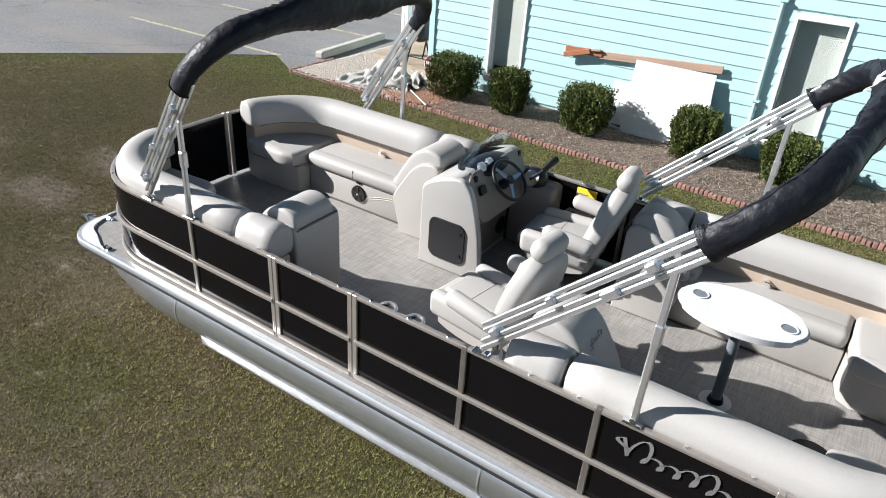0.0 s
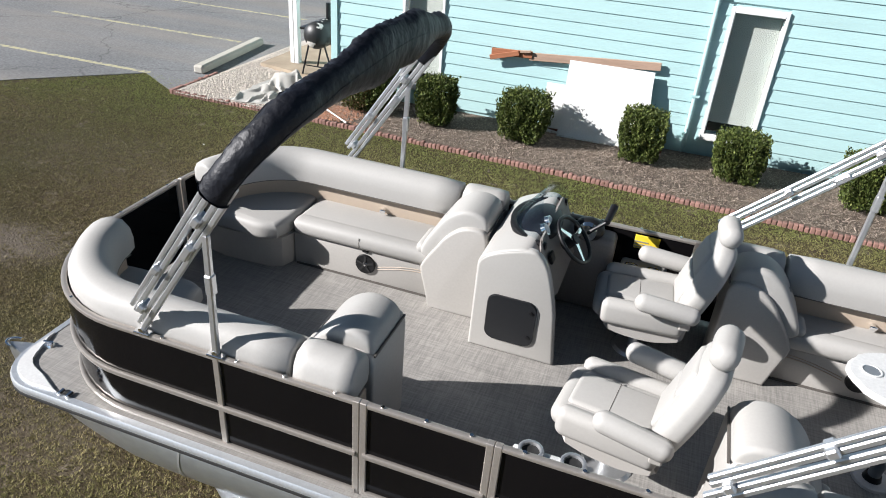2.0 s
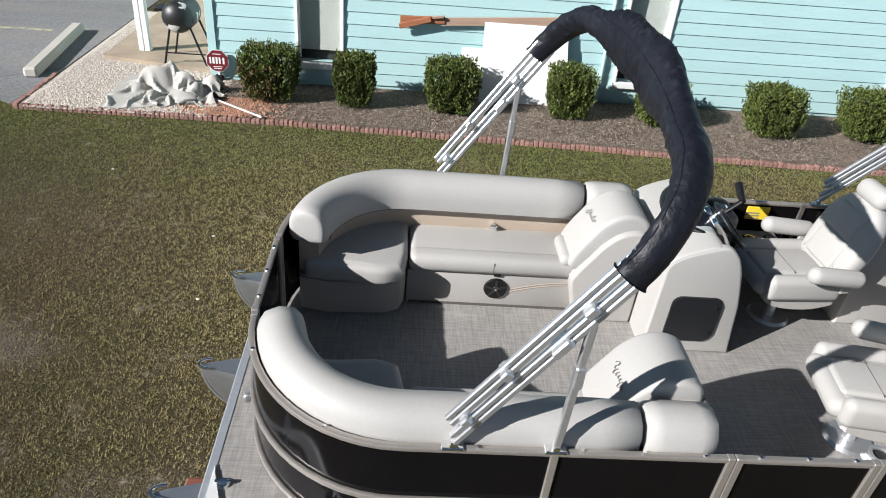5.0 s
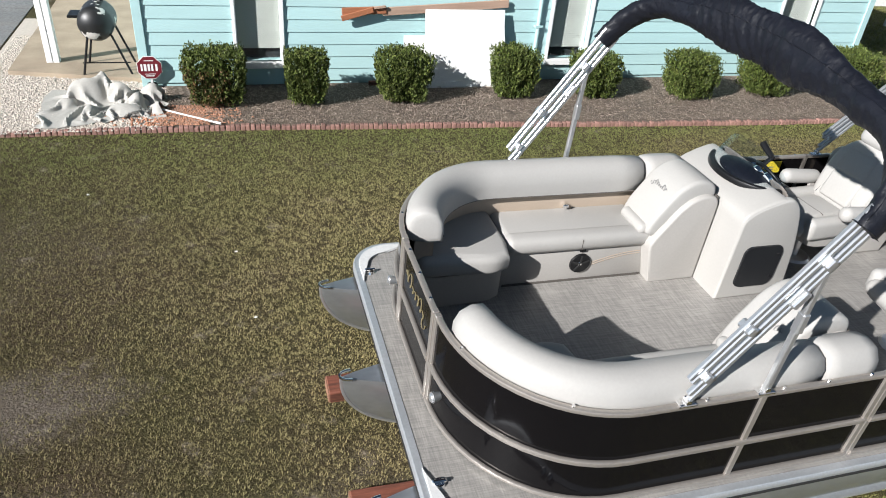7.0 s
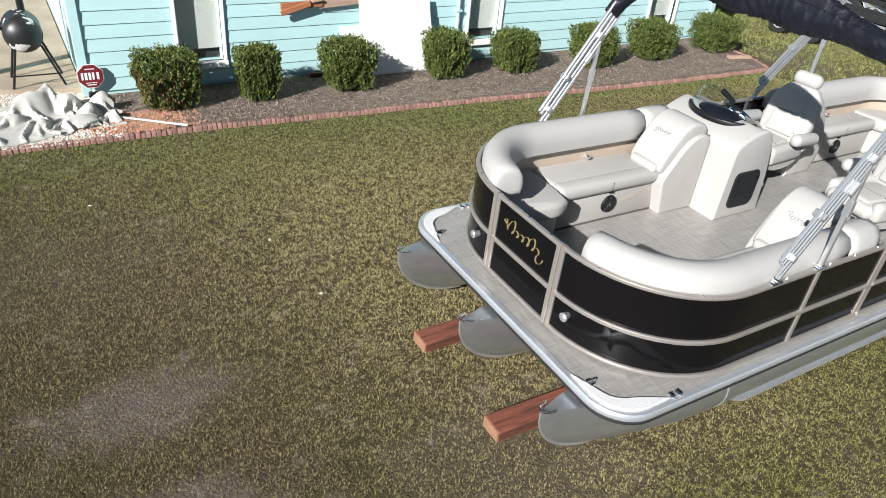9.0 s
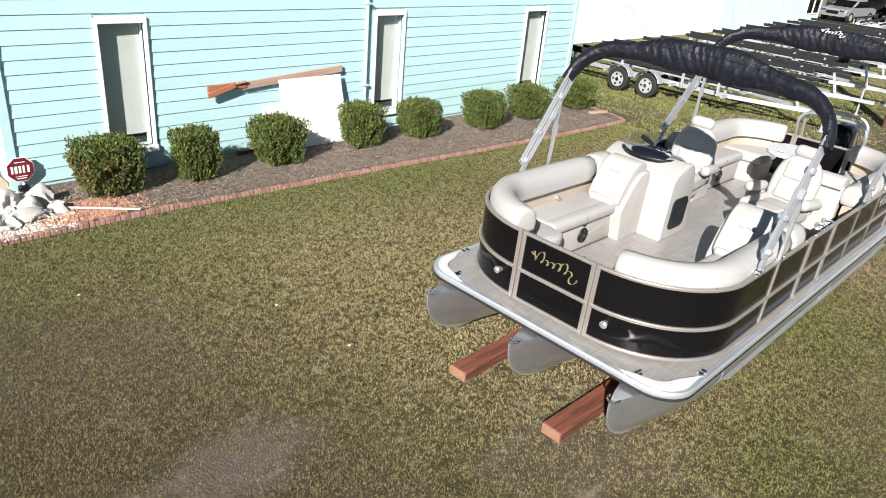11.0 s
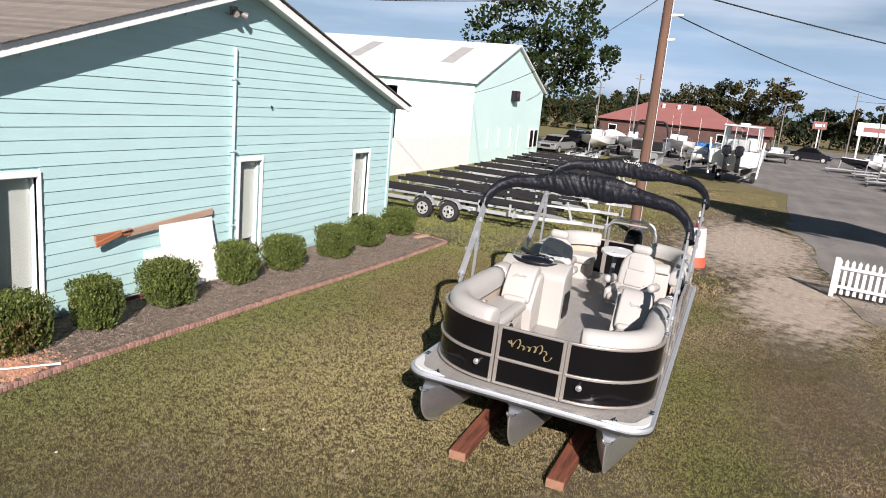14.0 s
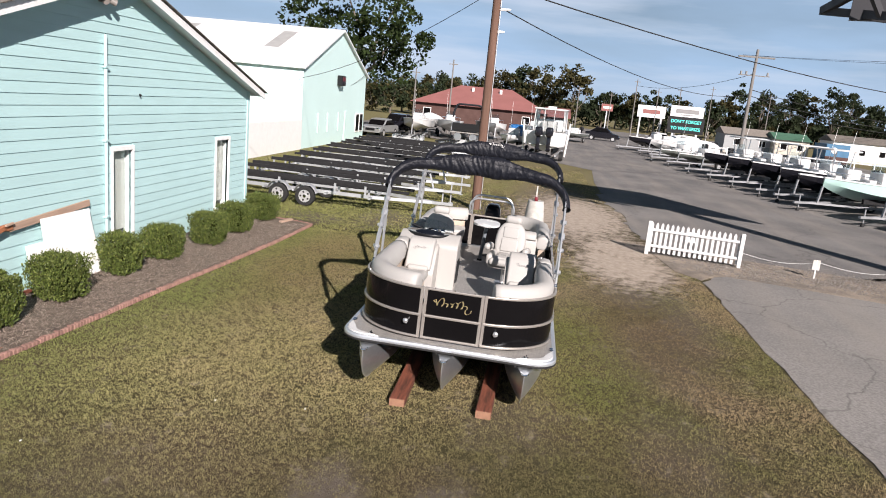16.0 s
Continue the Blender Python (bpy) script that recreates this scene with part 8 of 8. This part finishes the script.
for y in (9.0, 11.0, 13.0):
    part("roof_vent", built(rod, (89.4, y, 4.6), (89.4, y, 5.4), 0.2, seg=10), WHITE, rr)
for y in (4.4, 18.2):
    w = part("window", built(box, 84.93, 85.05, y, y + 1.1, 1.0, 2.1), WHITE, red)
    part("pane", built(box, 84.90, 84.95, y + 0.08, y + 1.02, 1.08, 2.02), SKIN, w)


def home(x, y0, y1, h, wall_mat, roof_mat, label, gable=0.9):
    root = thing("mobile_home", (x, (y0 + y1) / 2, 0), label, "house", "houses across the road")
    part("wall", built(box, x, x + 5, y0, y1, 0.3, h), wall_mat, root)
    part("skirting", built(box, x + 0.03, x + 4.97, y0 + 0.03, y1 - 0.03, 0, 0.3), CONCRETE, root)
    bm = B()
    prism(bm, [(x - 0.3, h), (x + 2.5, h + gable), (x + 5.3, h)], y1 - y0 + 0.5, m=Matrix.Translation((0, y0 - 0.25, 0)) @ SIDE)
    part("roof", bm, roof_mat, root)
    n = max(2, int((y1 - y0) / 2.6))
    for i in range(n):
        y = y0 + (y1 - y0) * (i + 0.5) / n
        w = part("window", built(box, x - 0.05, x + 0.02, y - 0.45, y + 0.45, 1.1, 2.0), WHITE, root)
        part("pane", built(box, x - 0.07, x - 0.045, y - 0.37, y + 0.37, 1.18, 1.92), SKIN, w)


GREY_SIDING = material("grey_lap_siding", (0.30, 0.31, 0.31), 0.7, vary=0.1, scale=0.5, stretch=(0.2, 0.2, 8), bump=0.2)
TAN_SIDING = material("tan_siding", (0.50, 0.45, 0.37), 0.7, vary=0.08, scale=0.5, bump=0.1)
GREEN_ROOF = material("green_metal_roof", (0.06, 0.14, 0.09), 0.6, bump=0.05)
home(86, -28.4, -21.8, 2.5, GREY_SIDING, SHINGLE, "grey mobile home across the road")
home(84, -32.0, -27.8, 2.4, TAN_SIDING, GREEN_ROOF, "tan mobile home end with a green roof", 0.9)
home(92, -54.0, -38.0, 2.8, WHITE, SHINGLE, "long white mobile home across the road")
CONTAINER_BLUE = material("faded_blue_steel", (0.045, 0.15, 0.26), 0.6, vary=0.2, scale=1, bump=0.1)
bin_ = thing("storage_container", (82, -35.5, 0), "blue and rust storage container with a round pale emblem", "container")
part("box", built(box, 80, 84, -35.4, -32.6, 0.1, 2.5), CONTAINER_BLUE, bin_)
part("rust_base", built(box, 79.97, 80.0, -35.4, -32.6, 0.1, 1.0), BRICK_RED, bin_)
part("emblem", built(rod, (79.99, -33.6, 1.75), (79.95, -33.6, 1.75), 0.38, seg=20), WHITE, bin_)
guard = thing("roadside_fence", (78, -30, 0), "low white rail fence along the far road", "fence")
for i in range(16):
    part("post", built(box, 76 - 0.9 * i, 76.12 - 0.9 * i, -18 - 1.7 * i, -17.88 - 1.7 * i, 0, 1.0), WHITE, guard)
bm = B()
bar(bm, (76, -18, 0.85), (62.5, -43.5, 0.85), 0.05, 0.14)
part("rail", bm, WHITE, guard)

LED = bpy.data.materials.new("cyan_led")
LED.use_nodes = True
e = LED.node_tree.nodes["Principled BSDF"]
e.inputs["Base Color"].default_value = (0.05, 0.5, 0.45, 1)
e.inputs["Emission Color"].default_value, e.inputs["Emission Strength"].default_value = (0.12, 0.85, 0.75, 1), 0.30
board = thing("led_sign", (95, -18.4, 0), "roadside sign with a lettered dark LED board under a white panel", "sign")
part("led_panel", built(box, 95, 95.4, -20.9, -15.7, 1.75, 4.1), BLACK, board, "dark LED message board")
part("upper_panel", built(box, 95, 95.4, -20.6, -15.9, 4.15, 5.7), WHITE, board, "white name panel")
part("name_bar", built(box, 94.95, 95.0, -19.9, -16.6, 4.65, 5.25), GREY_INK, board)
part("name_bar", built(box, 94.95, 95.0, -19.2, -17.3, 4.35, 4.5), GREY_INK, board)
for yy in (-20.0, -16.6):
    part("leg", built(box, 95.1, 95.3, yy - 0.15, yy + 0.15, 0, 1.8), GALV, board)
lettering("DON'T FORGET", 0.62, LED, facing(94.97, -18.3, 3.45, -1, 0), board)
lettering("TO WINTERIZE", 0.62, LED, facing(94.97, -18.3, 2.45, -1, 0), board)
board2 = thing("roadside_sign", (100, -14, 0), "white roadside sign panel on two posts", "sign", "roadside signs")
part("panel", built(box, 100, 100.3, -16.0, -11.8, 3.6, 5.4), WHITE, board2)
part("panel_bar", built(box, 99.95, 100.0, -15.2, -12.6, 4.2, 4.8), ROOF_RED, board2)
for yy in (-15.5, -12.3):
    part("leg", built(box, 100.1, 100.3, yy - 0.12, yy + 0.12, 0, 3.7), GALV, board2)
board3 = thing("roadside_sign", (115, -8, 0), "small red and white roadside sign", "sign", "roadside signs")
part("panel", built(box, 115, 115.2, -9.5, -7.5, 4.0, 5.2), ROOF_RED, board3)
part("panel_bar", built(box, 114.95, 115.0, -9.2, -7.8, 4.4, 4.8), WHITE, board3)
part("leg", built(box, 115.05, 115.2, -8.6, -8.4, 0, 4.0), GALV, board3)

# roadside billboard whose shadow falls on the yard
STEEL = material("dark_sign_steel", (0.035, 0.035, 0.04), 0.6, vary=0.2, bump=0.1)
hoard = thing("billboard", (4.8, -8.6, 0), "dark steel billboard on a tall post", "billboard")
bm = B()
bar(bm, (6.75, -4.4, 8.7), (4.3, -11.6, 8.7), 0.25, 4.2)
part("panel", bm, STEEL, hoard)
for a, b, w in (((7.9, -4.1, 6.95), (5.0, -5.4, 6.5), 0.16), ((7.9, -4.1, 6.95), (4.6, -4.6, 7.6), 0.16), ((6.1, -4.9, 6.65), (5.9, -4.4, 7.3), 0.12), ((5.2, -5.3, 6.5), (5.0, -4.7, 7.5), 0.12), ((6.6, -4.7, 6.7), (5.6, -6.6, 6.45), 0.14)):
    bm = B()
    bar(bm, a, b, w, w * 1.3)
    part("strut", bm, STEEL, hoard)
part("post", built(rod, (4.6, -9.0, 0), (4.6, -9.0, 8.0), 0.35, seg=16), STEEL, hoard)

# ---- trees ----
BARK = material("grey_brown_bark", (0.17, 0.14, 0.11), 0.9, vary=0.3, scale=3, bump=0.6, bump_scale=12, stretch=(3, 3, 0.5))
OAK = material("dark_oak_leaves", (0.020, 0.032, 0.009), 0.7, gloss=0.1, vary=0.3, scale=0.6, bump=0, island=0.4)
PINE = material("far_dark_foliage", (0.028, 0.038, 0.019), 0.85, gloss=0.1, vary=0.35, scale=0.25, bump=0, island=0.4)
AUTUMN = material("autumn_foliage", (0.056, 0.050, 0.021), 0.85, gloss=0.1, vary=0.4, scale=0.25, bump=0, island=0.4)


def crown(rng, centres, radii, per, size):
    pts = np.repeat(centres, per, axis=0)
    d = rng.normal(0, 1, pts.shape)
    d /= np.linalg.norm(d, axis=1)[:, None]
    k = rng.uniform(0.25, 1, (len(pts), 1)) ** 0.5
    p = pts + d * k * np.repeat(radii, per)[:, None] * np.array([1, 1, 0.75])
    return leaf_cards(rng, p, d + np.array([0, 0, 0.2]), size, 0.8, 0.7)


def limb(bm, a, b, r0, r1, rng, bend=0.12):
    a, b = Vector(a), Vector(b)
    mid = a.lerp(b, 0.5) + Vector(rng.normal(0, bend, 3)) * (b - a).length
    rod(bm, a, mid, r0, (r0 + r1) / 2, 8)
    rod(bm, mid, b, (r0 + r1) / 2, r1, 8)


def tree(x, y, h, spread, seed, mat, label, clumps=40, per=26, leaf=0.5, base=0.3, trunk=0.25, cone=0.0, gather=1.0):
    rng = np.random.default_rng(seed)
    root = thing("tree", (x, y, 0), label, "tree", "trees beyond the yard")
    u = rng.normal(0, 1, (clumps, 3))
    u /= np.linalg.norm(u, axis=1)[:, None]
    rad = rng.uniform(0.35, 1.0, (clumps, 1)) ** 0.6
    mid = h * (base + 1) / 2
    c = np.array([x, y, mid]) + u * rad * np.array([spread, spread, h * (1 - base) / 2])
    if cone:
        f = np.clip((c[:, 2] - h * base) / (h * (1 - base)), 0, 1)
        c[:, :2] = np.array([x, y]) + (c[:, :2] - np.array([x, y])) * (1 - cone * f)[:, None]
    v, f = crown(rng, c, rng.uniform(0.16, 0.34, clumps) * spread * gather, per, leaf)
    ob = mesh_object("crown", (v - np.array([x, y, 0])).tolist(), f.tolist(), mat)
    ob.parent = root
    bm = B()
    limb(bm, (x, y, 0), (x + rng.normal(0, 0.02 * h), y + rng.normal(0, 0.02 * h), h * (base + 0.15)), trunk, trunk * 0.6, rng, 0.03)
    fork = (x, y, h * (base + 0.08))
    for q in c[rng.permutation(clumps)[:9]]:
        limb(bm, fork, q, trunk * 0.42, trunk * 0.08, rng)
    part("trunk", bm, BARK, root)
    return root


tree(50.5, 20.0, 13.8, 6.6, 21, OAK, "large dark green oak behind the metal building", 90, 95, 0.34, 0.26, 0.50, gather=0.72)
rng = random.Random(4)
for i in range(12):
    y = 30 - i * 2.6
    tree(128 + rng.uniform(-6, 6), y, 8.0 + 4.4 * math.exp(-((y - 4) / 8) ** 2) + rng.uniform(-1, 1), rng.uniform(3.0, 4.4), 40 + i, (PINE, AUTUMN, PINE)[i % 3] if y < 12 else (AUTUMN, PINE)[i % 2],
         "mixed green and brown tree in the far wood", 34, 60, 0.48, 0.12, 0.2)
tree(122, -2.5, 12.0, 3.6, 60, AUTUMN, "tall rust-tinged tree at the end of the wood", 50, 34, 0.6, 0.1, 0.25)
for i in range(24):
    y = -12 - i * 3.3
    tree(158 + rng.uniform(-8, 8), y, (8.6 if y > -40 else 11.8) + rng.uniform(-1.5, 1.8), rng.uniform(3.2, 4.8), 80 + i, (PINE, PINE, AUTUMN)[i % 3], "dark pine in the far wood", 30, 60, 0.52, 0.2, 0.22, 0.35)
for i in range(12):
    y = 62 - i * 3.6
    tree(116 + rng.uniform(-5, 5), y, 5.2 + rng.uniform(-0.8, 1.2), rng.uniform(2.6, 3.6), 130 + i, (AUTUMN, PINE)[i % 2], "low autumn tree behind the yard", 24, 50, 0.45, 0.05, 0.15)
# scrub that closes the distance
v, f = [], []
rs = np.random.default_rng(9)
c = np.column_stack([np.full(260, 172.0) + rs.uniform(-4, 4, 260), np.linspace(75, -150, 260), rs.uniform(1.0, 5.5, 260)])
vv, ff = crown(rs, c, rs.uniform(1.6, 3.0, 260), 80, 0.75)
stuff("far_woods", vv, ff, PINE, "distant dark woods closing the horizon", "woods")
bm = B()
bmesh.ops.create_cone(bm, cap_ends=False, segments=64, radius1=420, radius2=420, depth=9, matrix=Matrix.Translation((0, 0, 3.5)))
solo("backdrop", bm, PINE, (0, 0, 0), "far dark woodland edge on the horizon", "woods", kind="structure")
